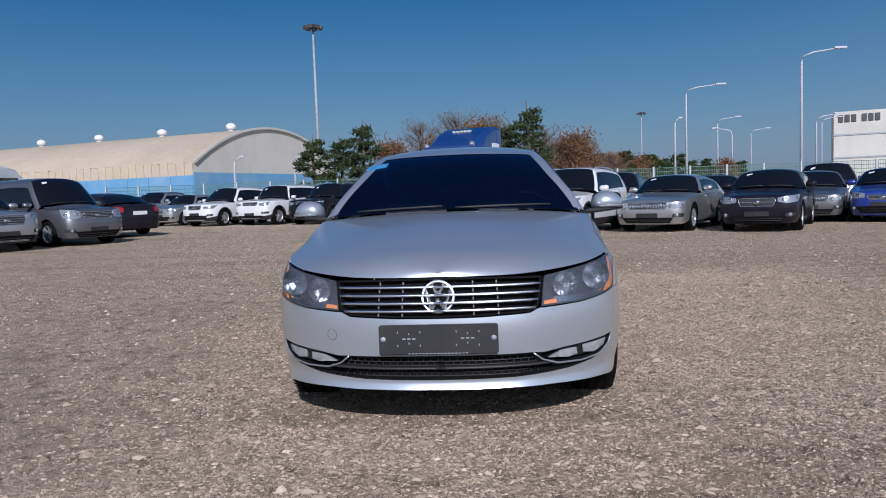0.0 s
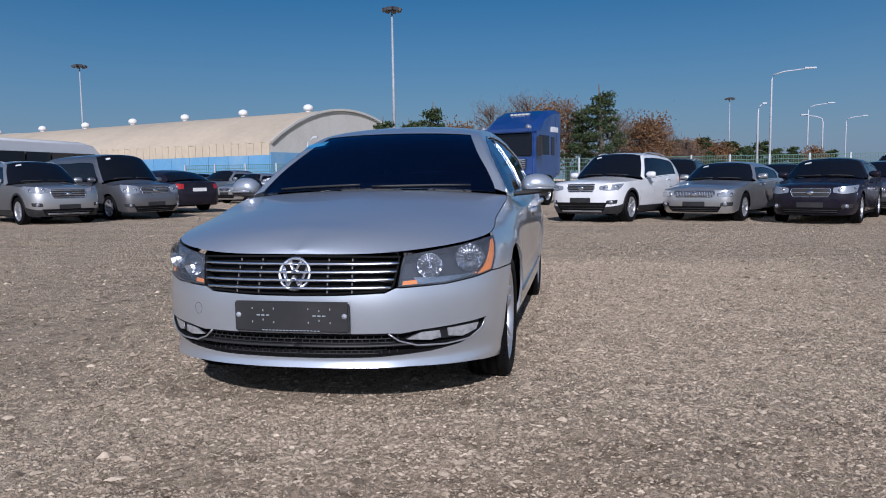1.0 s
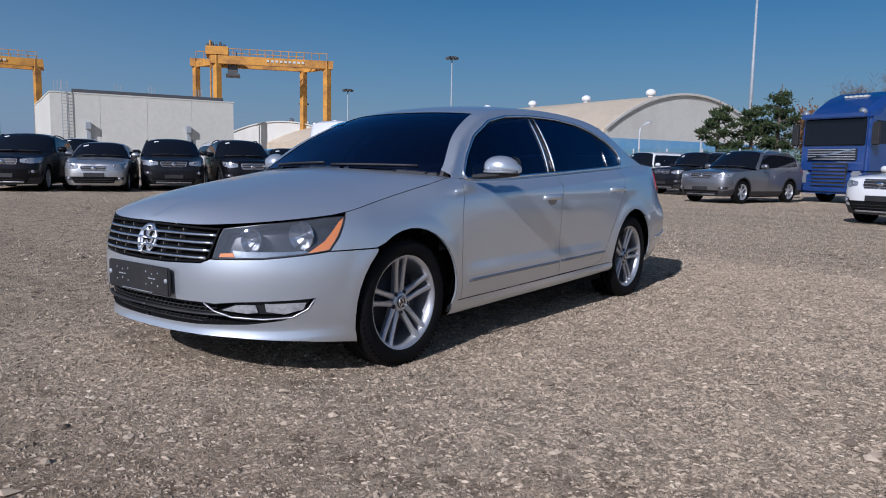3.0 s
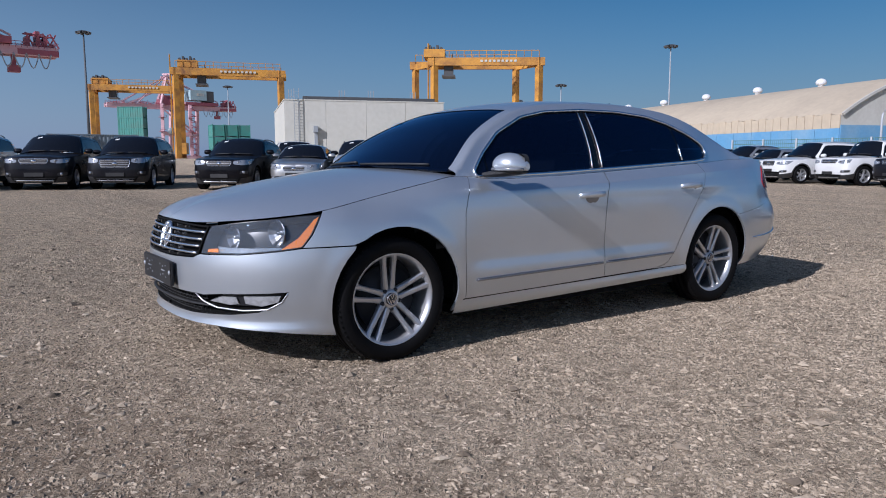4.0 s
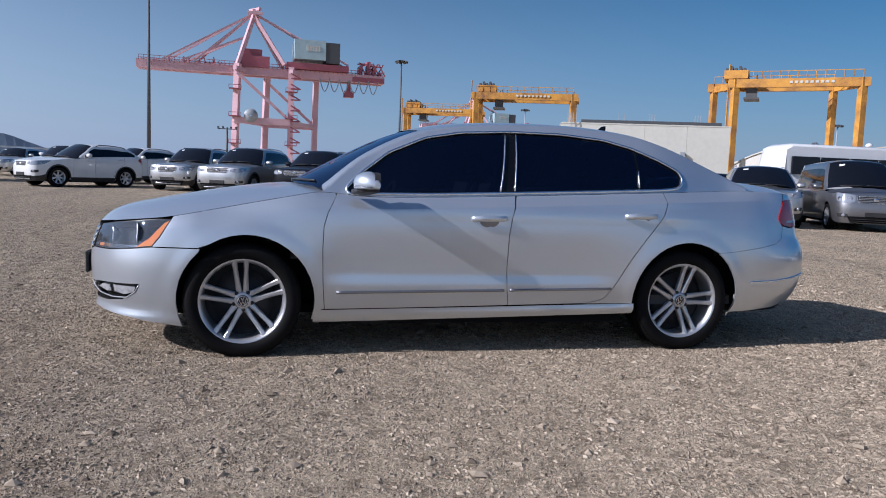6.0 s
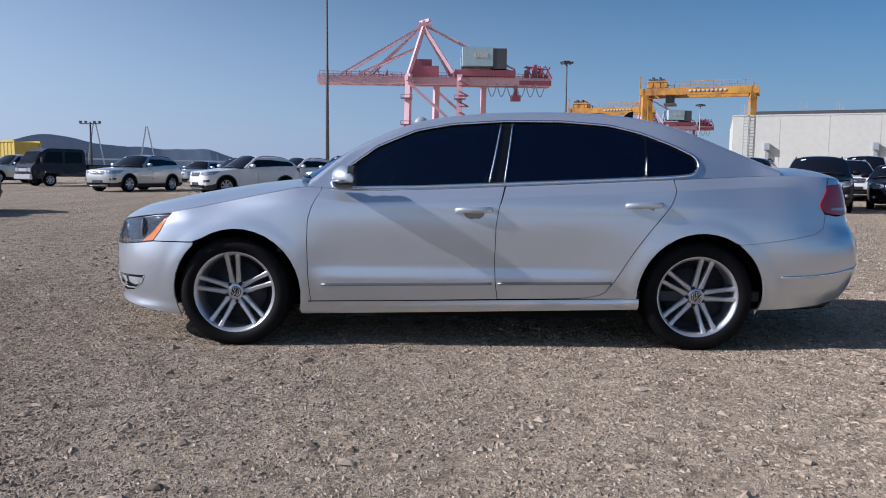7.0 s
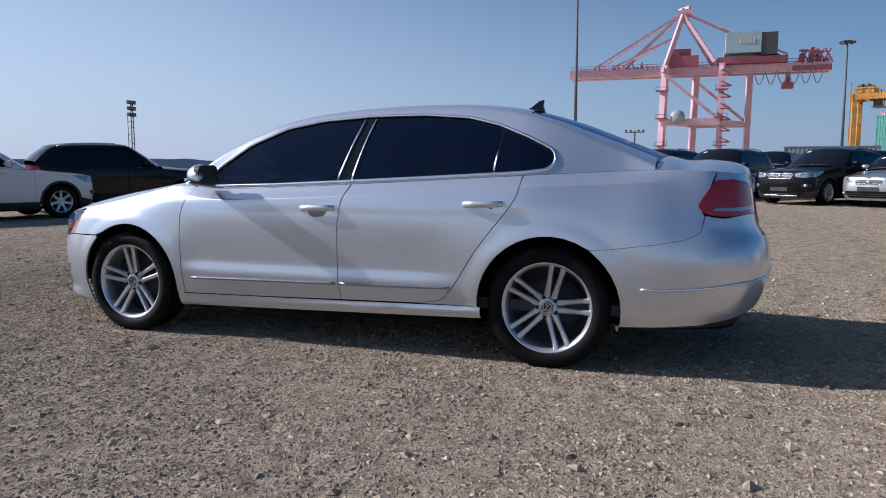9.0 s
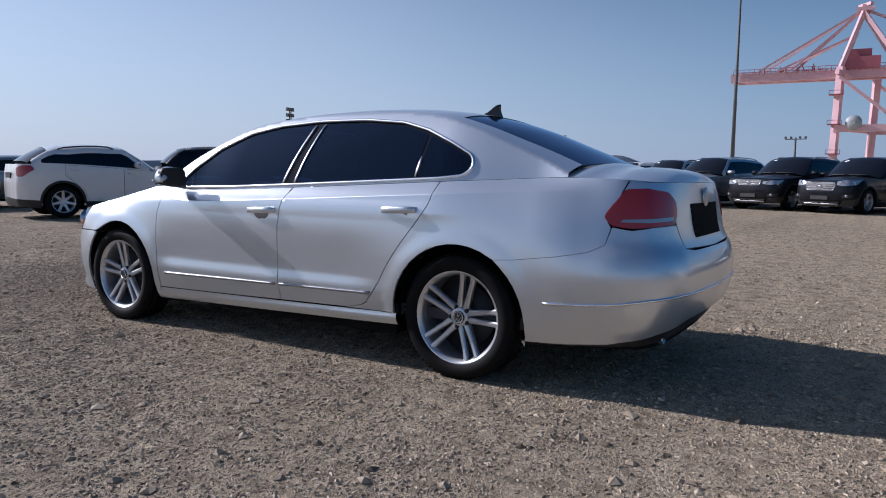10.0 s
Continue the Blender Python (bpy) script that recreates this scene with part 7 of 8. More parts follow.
# ---- parked cars ----
def stock_model(name, text, L, W, H, wb, fo, clear, nose, cowl, belt, roof_y, tail, wheel_r, style):
    """A parked car from its main sizes. cowl: (y, z); belt: heights at front and rear; roof_y: where the roof starts and ends; tail: (y, z) where the rear glass ends."""
    hw, y0, y1 = W / 2, -fo, L - fo
    kind = style["kind"]
    sq = style.get("square", 0.0)
    plan = [(0, y0), (0.22 * W, y0 + 0.012), (0.34 * W, y0 + 0.06 - 0.03 * sq), (0.42 * W, y0 + 0.16 - 0.09 * sq), (0.465 * W, y0 + 0.34 - 0.16 * sq), (0.486 * W, y0 + 0.58 - 0.18 * sq), (0.494 * W, 0.15), (0.5 * W, wb * 0.4), (0.5 * W, wb * 0.75),
            (0.494 * W, wb + 0.05), (0.482 * W, y1 - 0.40), (0.455 * W, y1 - 0.18), (0.38 * W, y1 - 0.06), (0.2 * W, y1 - 0.012), (0, y1)]
    t = [-0.08, 0.05, 0.15, 0.3, 0.45, 0.6, 0.75, 0.88, 1.0, 1.2]
    zs = [clear + k * (belt[1] - clear) for k in t]
    f = [0.14, 0.09, 0.03, 0.004, 0.0, 0.014, 0.06, 0.14, 0.24, 0.34]
    c = [0.12, 0.08, 0.03, 0.008, 0.0, 0.008, 0.035, 0.075, 0.13, 0.2]
    w = [0.10, 0.06, 0.03, 0.012, 0.003, 0.0, 0.006, 0.03, 0.09, 0.18]
    d = [0.10, 0.07, 0.03, 0.014, 0.004, 0.0, 0.003, 0.012, 0.035, 0.08]
    r = [0.14, 0.09, 0.03, 0.006, 0.0, 0.004, 0.03, 0.045, 0.06, 0.09]
    cy, cz = cowl
    profiles = [(None, 0.0, f), (y0 + 0.28, 0, c), (-0.1, 0, w), (cy + 0.1, 0, d), (wb, 0, d), (y1 - 0.3, 0, d if kind != "sedan" else w), (None, 99, r)]
    shoulder = [(y0, nose), (y0 + 0.06, nose + 0.005), (y0 + 0.3, nose + 0.03), (0.0, nose + (belt[0] - nose) * 0.55), (cy, belt[0] - 0.015), (cy + 0.3, belt[0]), (wb * 0.65, belt[0] + (belt[1] - belt[0]) * 0.6), (wb + 0.2, belt[1]), (y1 - 0.25, belt[1] + (0.02 if kind == "sedan" else 0.0)), (y1 - 0.04, belt[1]), (y1, belt[1])]
    ra, rb = roof_y
    ty, tz = tail
    ridge = [(cy - 0.15, cz - 0.08), (cy, cz), ((cy + ra) / 2, cz + (H - 0.05 - cz) * 0.56), (ra, H - 0.045), (ra + 0.35, H - 0.008), ((ra + rb) / 2, H), (rb - 0.3, H - 0.035), (rb, H - 0.085), ((rb + ty) / 2, tz + (H - 0.065 - tz) * 0.56), (ty, tz), (ty + 0.12, tz - 0.12)]
    base = [(cy - 0.1, belt[0] - 0.02), (cy + 0.3, belt[0]), (wb * 0.65, belt[0] + (belt[1] - belt[0]) * 0.6), (wb + 0.2, belt[1]), (y1 - 0.1, belt[1] + (0.015 if kind == "sedan" else 0.0))]
    B = Body(plan, zs, profiles, shoulder, ridge, (ra - 0.3, ra + 0.4, rb - 0.4, rb + 0.3, 0.30, 0.16 if kind == "sedan" else 0.10), (0.05, hw * 0.68), style.get("tumble", (0.20, 0.28)), base)
    B.zc_hood = curve([y0 + 0.06, y0 + 0.16, y0 + 0.35, 0.0, cy - 0.05], [nose, nose + (cz - nose) * 0.24, nose + (cz - nose) * 0.42, nose + (cz - nose) * 0.74, cz - 0.01])
    car = thing(name, pose(0, 0, 0), text, "car")
    P = M_STOCK
    step = 0.11
    both = (1, -1)
    az, arr = wheel_r, wheel_r + 0.06
    up = lambda pts: [(B.at_y(y), z) for y, z in pts]
    for piece, bm in under_shell(B, dict(floor=clear, arch_z=az, arch_r=arr, axles=(0.0, wb), half=hw)):
        part(piece, bm, M_UNDER, car)
    af, ar = arch_points(0.0, az, arr, 190, -10, 16), arch_points(wb, az, arr, 190, -10, 16)
    af, ar = [p for p in af if p[1] > clear + 0.02], [p for p in ar if p[1] > clear + 0.02]
    tops = lambda a, b, n: [(B.at_y(y), float(B.top(B.at_y(y)))) for y in np.linspace(a, b, n)]
    d0, d1, d2 = cy + 0.12, style.get("pillar", wb * 0.52), wb - 0.05
    low = clear + 0.03
    front_part = [(0.0, low), (B.at_x(hw * 0.7), low), (B.at_y(y0 + 0.4), low + 0.01)] + up(af) + up([(d0, low + 0.03), (d0, belt[0] - 0.05)]) + tops(d0, y0 + 0.03, 14) + [(0.0, float(B.top(0.0)))]
    rear_part = up([(wb - arr - 0.12, low + 0.03)]) + up(ar) + up([(y1 - 0.35, low + 0.03)]) + [(B.at_x(hw * 0.7, True), low + 0.05), (B.length, low + 0.05), (B.length, float(B.top(B.length)))] + tops(y1 - 0.02, d2, 12) + up([(d2, belt[1] - 0.25), (wb - arr - 0.02, az + 0.25)])
    bm = bmesh.new()
    sheet(bm, front_part, B.shell, step, (), both, 0.0, 0.0, True)
    grid_mesh(bm, hood_rows(B, cy + 0.10, cy - 0.04, 24, 10))
    body = part("front_body", bm, P, car, "painted front wings and bonnet")
    bm = bmesh.new()
    sheet(bm, rear_part, B.shell, step, (), both, 0.0, 0.0, True)
    weld(bm)
    part("rear_body", bm, P, car, "painted rear body", normals=False)
    doors = {}
    for nm, poly in (("front_door", up([(d0, low + 0.03), (d1, low + 0.03)]) + tops(d1, d0, 6)), ("rear_door", up([(d1, low + 0.03), (wb - arr - 0.12, low + 0.03), (wb - arr - 0.02, az + 0.25), (d2, belt[1] - 0.25)]) + tops(d2, d1, 6))):
        for side in both:
            bm = bmesh.new()
            sheet(bm, shrink(poly, 0.006), B.shell, step, (), (side,), 0.02, 0.0)
            doors[nm, side] = part(nm, bm, P, car, normals=False)
    if kind == "sedan":
        bm = bmesh.new()
        ss = np.linspace(B.length, B.at_y(ty - 0.05), 18)
        edge = B.shell(ss, B.top(ss))
        rows = []
        for i, e in enumerate(edge):
            yc = edge[0][1] + (ty - edge[0][1]) * i / 17
            zc = e[2] + (tz - 0.01 - e[2]) * min(1, i / 6)
            rows.append([(e[0] * (1 - q), e[1] + (yc - e[1]) * q, e[2] + (zc - e[2]) * (1 - (1 - q) ** 2.4)) for q in np.linspace(0, 1, 9)])
        grid_mesh(bm, rows)
        part("boot_lid", bm, P, car)
    # cabin
    rail = B.rail(cy - 0.1, y1 - 0.02, 90)
    good = [p for p in rail if p[2] > float(B.base(p[1])) + 0.006]
    ya, yb = good[0][1], good[-1][1]
    rail = B.rail(ya, yb, 60)
    ry, rz = [p[1] for p in rail], [p[2] for p in rail]
    roofz = lambda y: float(np.interp(y, ry, rz))
    gap = style.get("rail_gap", 0.06)
    sill = lambda y: float(B.base(y)) + 0.025
    ga = next(y for y in np.linspace(ya, yb, 200) if roofz(y) - gap - sill(y) > 0.06)
    gb = style.get("glass_end", yb - 0.35)
    line = lambda a, b, n=9: [(y, sill(y)) for y in np.linspace(a, b, n)] + [(y, max(sill(y) + 0.02, roofz(y) - gap)) for y in np.linspace(b, a, n)]
    dlo = line(ga, gb, 16)
    cuts = [ga + 0.02] + [k for k in (d1, d2 + 0.02) if k < gb - 0.15] + [gb - 0.02]
    panes = []
    for a, b in zip(cuts, cuts[1:]):
        panes.append(shrink(line(a + 0.025, b - 0.025, 7), 0.012))
    screen = screen_poly(rail, 0.06, cy + 0.03, 0.28, ra + 0.03, 0.10)
    back = screen_poly(rail, 0.10, ty - 0.06, -0.14, rb + 0.03, 0.06, True) if kind != "pickup" else screen_poly(rail, 0.1, ty - 0.06, -0.05, rb + 0.03, 0.02, True)
    cabin(B, car, dict(rail=(ya, yb), dlo=dlo, screen=screen, backlight=back, panes=panes), P, M_DARKGLASS, step)
    # face
    gw, g0, g1 = style["grille"]
    bm = bmesh.new()
    gp = rounded([(0.0, g0), (B.at_x(gw * 0.86), g0), (B.at_x(gw), (g0 + g1) / 2 + 0.02), (B.at_x(gw * 0.96), g1), (0.0, g1)], 0.02)
    gp = [(max(0.0, a), b) for a, b in gp]
    sheet(bm, gp, B.shell, 0.08, (), both, 0.0, 0.005, True)
    g = part("grille", bm, M_PLASTIC, car, "dark grille", normals=False)
    for k in range(style.get("bars", 3)):
        z = g0 + (g1 - g0) * (k + 0.5) / style.get("bars", 3)
        bm = bmesh.new()
        surface_strip(bm, B.shell, [(B.at_x(x), z) for x in np.linspace(0, gw * 0.93, 6)], 0.011, 0.012, both)
        part("grille_bar", bm, M_ALLOY, g)
    if style.get("ribs"):
        for k in range(style["ribs"]):
            for side in both:
                x = (k + 0.5) * gw * 0.92 / style["ribs"]
                bm = bmesh.new()
                surface_strip(bm, B.shell, [(B.at_x(x), g0 + 0.01), (B.at_x(x), g1 - 0.01)], 0.016, 0.014, (side,))
                part("grille_rib", bm, M_CHROME, g)
    bm = bmesh.new()
    surface_strip(bm, B.shell, gp[len(gp) // 8:], 0.018, 0.012, both)
    part("grille_frame", bm, M_CHROME if style.get("chrome", True) else M_PLASTIC, g)
    bm = bmesh.new()
    p = B.shell(np.array([0.0]), np.array([(g0 + g1) / 2]))[0]
    add_lathe(bm, [(0, 0.06), (0.02, 0.055), (0.022, 0)], Matrix.Translation((0, p[1] - 0.012, p[2])) @ pose(0, 0, 0, 0, 0, -90) @ Matrix.Diagonal((1, 1.3, 0.8, 1)), 14)
    part("badge", bm, M_CHROME, g)
    hx, hz0, hz1, hy = style["lamp"]
    for side in both:
        bm = bmesh.new()
        lp = [(B.at_x(hx), hz0 + 0.03), (B.at_x(hw * 0.72), hz0), (B.at_y(y0 + hy * 0.6), hz0 + 0.04), (B.at_y(y0 + hy), hz1 + 0.01), (B.at_y(y0 + hy * 0.6), hz1), (B.at_x(hw * 0.72), hz1 - 0.02), (B.at_x(hx), hz1 - 0.05)]
        sheet(bm, rounded(lp, 0.03), B.shell, 0.06, (), (side,), 0.02, 0.006)
        lamp = part("headlight", bm, M_LENS, car, "clear headlight", normals=False)
        for k, s0 in enumerate((B.at_x(hw * 0.66), B.at_y(y0 + hy * 0.45))):
            zc = (hz0 + hz1) / 2 - 0.01
            q = B.shell(np.array([s0]), np.array([zc]))[0]
            bm = bmesh.new()
            add_lathe(bm, [(0.004, 0.02), (0.012, 0.045), (0.008, 0.055), (0, 0.058)], Matrix.Translation((q[0] * side, q[1], q[2])) @ pose(0, 0, 0, 0, 0, -90 + (28 + 20 * k) * side), 14)
            part("bulb_bowl", bm, M_REFLECT, lamp)
        bm = bmesh.new()
        fz = style.get("fog", clear + 0.22)
        sheet(bm, rounded([(B.at_x(hw * 0.66), fz - 0.05), (B.at_y(y0 + 0.22), fz - 0.04), (B.at_y(y0 + 0.24), fz + 0.05), (B.at_x(hw * 0.68), fz + 0.04)], 0.03), B.shell, 0.06, (), (side,), 0.0, 0.005)
        fog = part("fog_pocket", bm, M_PLASTIC, car, normals=False)
        q = B.shell(np.array([B.at_x(hw * 0.78)]), np.array([fz]))[0]
        bm = bmesh.new()
        add_lathe(bm, [(0, 0.045), (0.02, 0.042), (0.026, 0)], Matrix.Translation((q[0] * side, q[1] - 0.006, q[2])) @ pose(0, 0, 0, 0, 0, -90 + 30 * side), 14)
        part("fog_lens", bm, M_LENS, fog)
        # tail lamp
        tzz = belt[1] - 0.03
        bm = bmesh.new()
        if kind == "sedan":
            tp = [(B.at_y(y1 - 0.34), tzz - 0.10), (B.at_y(y1 - 0.12), tzz - 0.19), (B.at_x(hw * 0.62, True), tzz - 0.18), (B.at_x(hw * 0.6, True), tzz - 0.02), (B.at_y(y1 - 0.12), tzz), (B.at_y(y1 - 0.3), tzz - 0.02)]
        else:
            tp = [(B.at_y(y1 - 0.36), tzz - 0.08), (B.at_y(y1 - 0.14), tzz - 0.24), (B.at_x(hw * 0.74, True), tzz - 0.24), (B.at_x(hw * 0.66, True), tzz - 0.06), (B.at_y(y1 - 0.12), tzz), (B.at_y(y1 - 0.3), tzz)]
        sheet(bm, rounded(tp, 0.03), B.shell, 0.07, (), (side,), 0.02, 0.006)
        part("tail_light", bm, M_RED, car, "red tail light", normals=False)
    bm = bmesh.new()
    i0, i1 = style.get("intake", (clear + 0.05, clear + 0.20))
    sheet(bm, [(0.0, i0), (B.at_x(hw * 0.60), i0), (B.at_x(hw * 0.70), i1 + 0.01), (0.0, i1 + 0.01)], B.shell, 0.08, (), both, 0.0, 0.011, True)
    intake = part("lower_intake", bm, M_UNDER, car, "black lower intake", normals=False)
    for k in (0.3, 0.62):
        bm = bmesh.new()
        surface_strip(bm, B.shell, [(B.at_x(x), i0 + (i1 - i0) * k) for x in np.linspace(0, hw * 0.60, 6)], 0.012, 0.02, both)
        part("intake_bar", bm, M_PLASTIC, intake)
    bm = bmesh.new()
    q = float(B.shell(np.array([0.0]), np.array([i1 + 0.08]))[0][1])
    add_box(bm, (-0.26, q - 0.025, i1 + 0.01), (0.26, q - 0.004, i1 + 0.12))
    part("plate_holder", bm, M_PLASTIC, car, "empty plate holder")
    bm = bmesh.new()
    q = float(B.shell(np.array([B.length]), np.array([belt[1] - 0.28]))[0][1])
    add_box(bm, (-0.26, q + 0.004, belt[1] - 0.30), (0.26, q + 0.02, belt[1] - 0.18))
    part("rear_plate", bm, M_PLATEWHITE if style.get("rear_white") else M_PLASTIC, car)
    if style.get("cladding"):
        ch = style["cladding"]
        bm = bmesh.new()
        sheet(bm, [(0.0, low - 0.01), (B.at_y(y0 + 0.4), low)] + up(af[:3]) + [(B.at_y(y0 + 0.28), low + ch), (B.at_x(hw * 0.62), low + ch * 0.8), (0.0, low + ch * 0.7)], B.shell, step, (), both, 0.01, 0.008, True)
        sheet(bm, up([(arr + 0.05, low), (wb - arr - 0.05, low), (wb - arr - 0.03, low + ch * 0.8), (arr + 0.03, low + ch * 0.8)]), B.shell, step, (), both, 0.01, 0.008)
        sheet(bm, up([(wb + arr + 0.02, low), (y1 - 0.3, low + 0.03)]) + [(B.length, low + 0.05), (B.length, low + ch * 1.2)] + up([(y1 - 0.25, low + ch), (wb + arr, low + ch * 0.9)]), B.shell, step, (), both, 0.01, 0.008, True)
        for cyy in (0.0, wb):
            surface_strip(bm, B.shell, up([q for q in arch_points(cyy, az, arr + 0.02, 185, -5, 20)]), 0.055, 0.010, both, 0.08)
        part("cladding", bm, M_PLASTIC, car, "black lower cladding", normals=False)
        bm = bmesh.new()
        surface_strip(bm, B.shell, [(B.at_x(x), low + 0.055) for x in np.linspace(0, hw * 0.55, 6)], 0.05, 0.016, both)
        part("skid_plate", bm, M_ALLOY, car, "silver skid plate")
    for side in both:
        for nm, y in (("front_door", d1 - 0.18), ("rear_door", d2 - 0.18)):
            zc = float(B.base(y)) - 0.10
            bm = bmesh.new()
            surface_strip(bm, B.shell, up([(y - 0.10, zc), (y + 0.08, zc + 0.004)]), 0.028, 0.034, (side,), 0.05)
            part("door_handle", bm, M_CHROME if style.get("chrome_handles") else P, doors[nm, side])
        my, mz = ga + 0.10, sill(ga) + 0.085
        mx = float(B.flank(my, mz)[0])
        bm = bmesh.new()
        rows = [[bm.verts.new((side * (mx + o), my + ry_ * math.cos(a), mz + rz_ * math.sin(a))) for a in np.linspace(0, 2 * math.pi, 10, endpoint=False)] for o, ry_, rz_ in ((0.02, 0.03, 0.03), (0.07, 0.085, 0.075), (0.2, 0.085, 0.08), (0.25, 0.06, 0.06), (0.262, 0.02, 0.02))]
        for r0, r1 in zip(rows, rows[1:]):
            for k in range(10):
                bm.faces.new((r0[k], r0[(k + 1) % 10], r1[(k + 1) % 10], r1[k])).smooth = True
        part("door_mirror", bm, P, car)
        if style.get("rails"):
            bm = bmesh.new()
            pts = []
            for y in np.linspace(ra + 0.25, rb - 0.15, 10):
                x = float(np.interp(y, ry, [p_[0] for p_ in rail])) - 0.06
                z = float(B.roof(x, y)[2]) + (0.05 if ra + 0.3 < y < rb - 0.2 else 0.005)
                pts.append((x * side, y, z))
            add_tube(bm, pts, 0.018, 6)
            part("roof_rail", bm, M_ALLOY if style["rails"] == 1 else M_PLASTIC, car)
    for x0, x1 in ((-0.60, -0.05), (0.05, 0.6)):
        bm = bmesh.new()
        pts = [(x, cy + 0.05 + 0.28 * x * x, float(B.roof(abs(x), cy + 0.05 + 0.28 * x * x)[2]) + 0.012) for x in np.linspace(x0, x1, 6)]
        strip_mesh(bm, pts, [(0, -0.4, 1)] * 6, 0.02, 0.014)
        part("wiper", bm, M_PLASTIC, car)
    if style.get("sticker", True):
        bm = bmesh.new()
        yy = ra - 0.06
        pts = [Vector((x, y, float(B.roof(abs(x), y)[2]) + 0.006)) for x, y in ((-0.5, yy - 0.08), (-0.36, yy - 0.085), (-0.36, yy - 0.03), (-0.49, yy - 0.02))]
        bm.faces.new([bm.verts.new(p_) for p_ in pts])
        part("windscreen_sticker", bm, M_PLATEWHITE, car, "pale paper sticker")
    wm = wheel_meshes(wheel_r, wheel_r * style.get("rim", 0.68), 0.23, style.get("spokes", 5), style.get("wheel", "plain"))
    for x, y in ((hw - 0.13, 0.0), (-hw + 0.13, 0.0), (hw - 0.13, wb), (-hw + 0.13, wb)):
        place_wheel(car, wm, x, y, wheel_r)
    return car


M_STOCK = paint("parked_car_paint", (0.5, 0.5, 0.5), 0.5, 0.35)
MODELS = {}


def model(key, *args):
    MODELS[key] = stock_model(*args)


SUV = dict(kind="suv", rails=1, cladding=0.19, tumble=(0.26, 0.34))
model("santafe", "suv", "suv", 4.69, 1.88, 1.69, 2.70, 0.92, 0.20, 0.92, (0.42, 1.10), (1.03, 1.13), (1.26, 3.1), (3.62, 1.16), 0.36, dict(SUV, grille=(0.44, 0.68, 0.90), bars=4, lamp=(0.48, 0.80, 0.98, 0.62), spokes=5, wheel="twin", fog=0.52))
model("santafe_old", "suv", "suv", 4.67, 1.89, 1.72, 2.70, 0.90, 0.20, 0.93, (0.40, 1.11), (1.02, 1.12), (1.22, 3.1), (3.64, 1.18), 0.36, dict(SUV, grille=(0.36, 0.74, 0.92), bars=3, lamp=(0.47, 0.76, 0.92, 0.52), spokes=6, intake=(0.30, 0.48), fog=0.50))
model("sportage", "suv", "suv", 4.44, 1.86, 1.64, 2.64, 0.90, 0.18, 0.90, (0.42, 1.08), (1.05, 1.16), (1.28, 2.85), (3.44, 1.18), 0.355, dict(SUV, grille=(0.38, 0.74, 0.88), bars=1, lamp=(0.44, 0.76, 0.93, 0.66), spokes=7, wheel="plain", fog=0.55, rails=2, glass_end=3.05))
model("sorento", "suv", "suv", 4.70, 1.885, 1.72, 2.70, 0.93, 0.20, 0.95, (0.42, 1.14), (1.06, 1.15), (1.26, 3.15), (3.68, 1.20), 0.365, dict(SUV, square=0.4, grille=(0.40, 0.78, 0.93), bars=2, lamp=(0.46, 0.79, 0.94, 0.5), spokes=6, fog=0.48))
model("korando", "suv", "suv", 4.41, 1.83, 1.675, 2.65, 0.88, 0.19, 0.93, (0.40, 1.10), (1.04, 1.14), (1.22, 2.9), (3.44, 1.18), 0.36, dict(SUV, grille=(0.36, 0.70, 0.88), bars=3, lamp=(0.46, 0.74, 0.92, 0.5), spokes=5, fog=0.50, rails=2))
model("boxy", "suv", "suv", 4.79, 1.93, 1.76, 2.91, 0.87, 0.22, 1.02, (0.42, 1.17), (1.08, 1.15), (0.98, 3.3), (3.74, 1.22), 0.375, dict(SUV, square=0.9, grille=(0.42, 0.86, 1.0), bars=1, ribs=4, lamp=(0.50, 0.84, 1.0, 0.34), spokes=5, wheel="twin", fog=0.55))
model("lincoln", "saloon", "saloon", 4.84, 1.83, 1.45, 2.73, 0.96, 0.17, 0.74, (0.40, 0.99), (0.94, 0.99), (1.12, 2.75), (3.38, 1.07), 0.335, dict(kind="sedan", square=0.6, grille=(0.50, 0.58, 0.73), bars=1, ribs=12, lamp=(0.53, 0.58, 0.73, 0.36), spokes=9, chrome_handles=True, fog=0.42, intake=(0.24, 0.36), glass_end=2.75, tumble=(0.34, 0.6)))
model("cruze", "saloon", "saloon", 4.60, 1.79, 1.48, 2.685, 0.93, 0.17, 0.80, (0.38, 1.02), (0.96, 1.03), (1.08, 2.6), (3.22, 1.10), 0.335, dict(kind="sedan", square=0.2, grille=(0.40, 0.60, 0.78), bars=1, lamp=(0.44, 0.66, 0.84, 0.58), spokes=5, wheel="twin", fog=0.40, intake=(0.24, 0.36), glass_end=2.62, tumble=(0.34, 0.6)))
model("accent", "saloon", "saloon", 4.37, 1.70, 1.455, 2.57, 0.86, 0.16, 0.78, (0.36, 1.00), (0.95, 1.02), (1.02, 2.5), (3.05, 1.08), 0.32, dict(kind="sedan", grille=(0.34, 0.60, 0.72), bars=2, lamp=(0.40, 0.63, 0.82, 0.6), spokes=8, fog=0.38, intake=(0.26, 0.42), glass_end=2.5, tumble=(0.34, 0.6)))
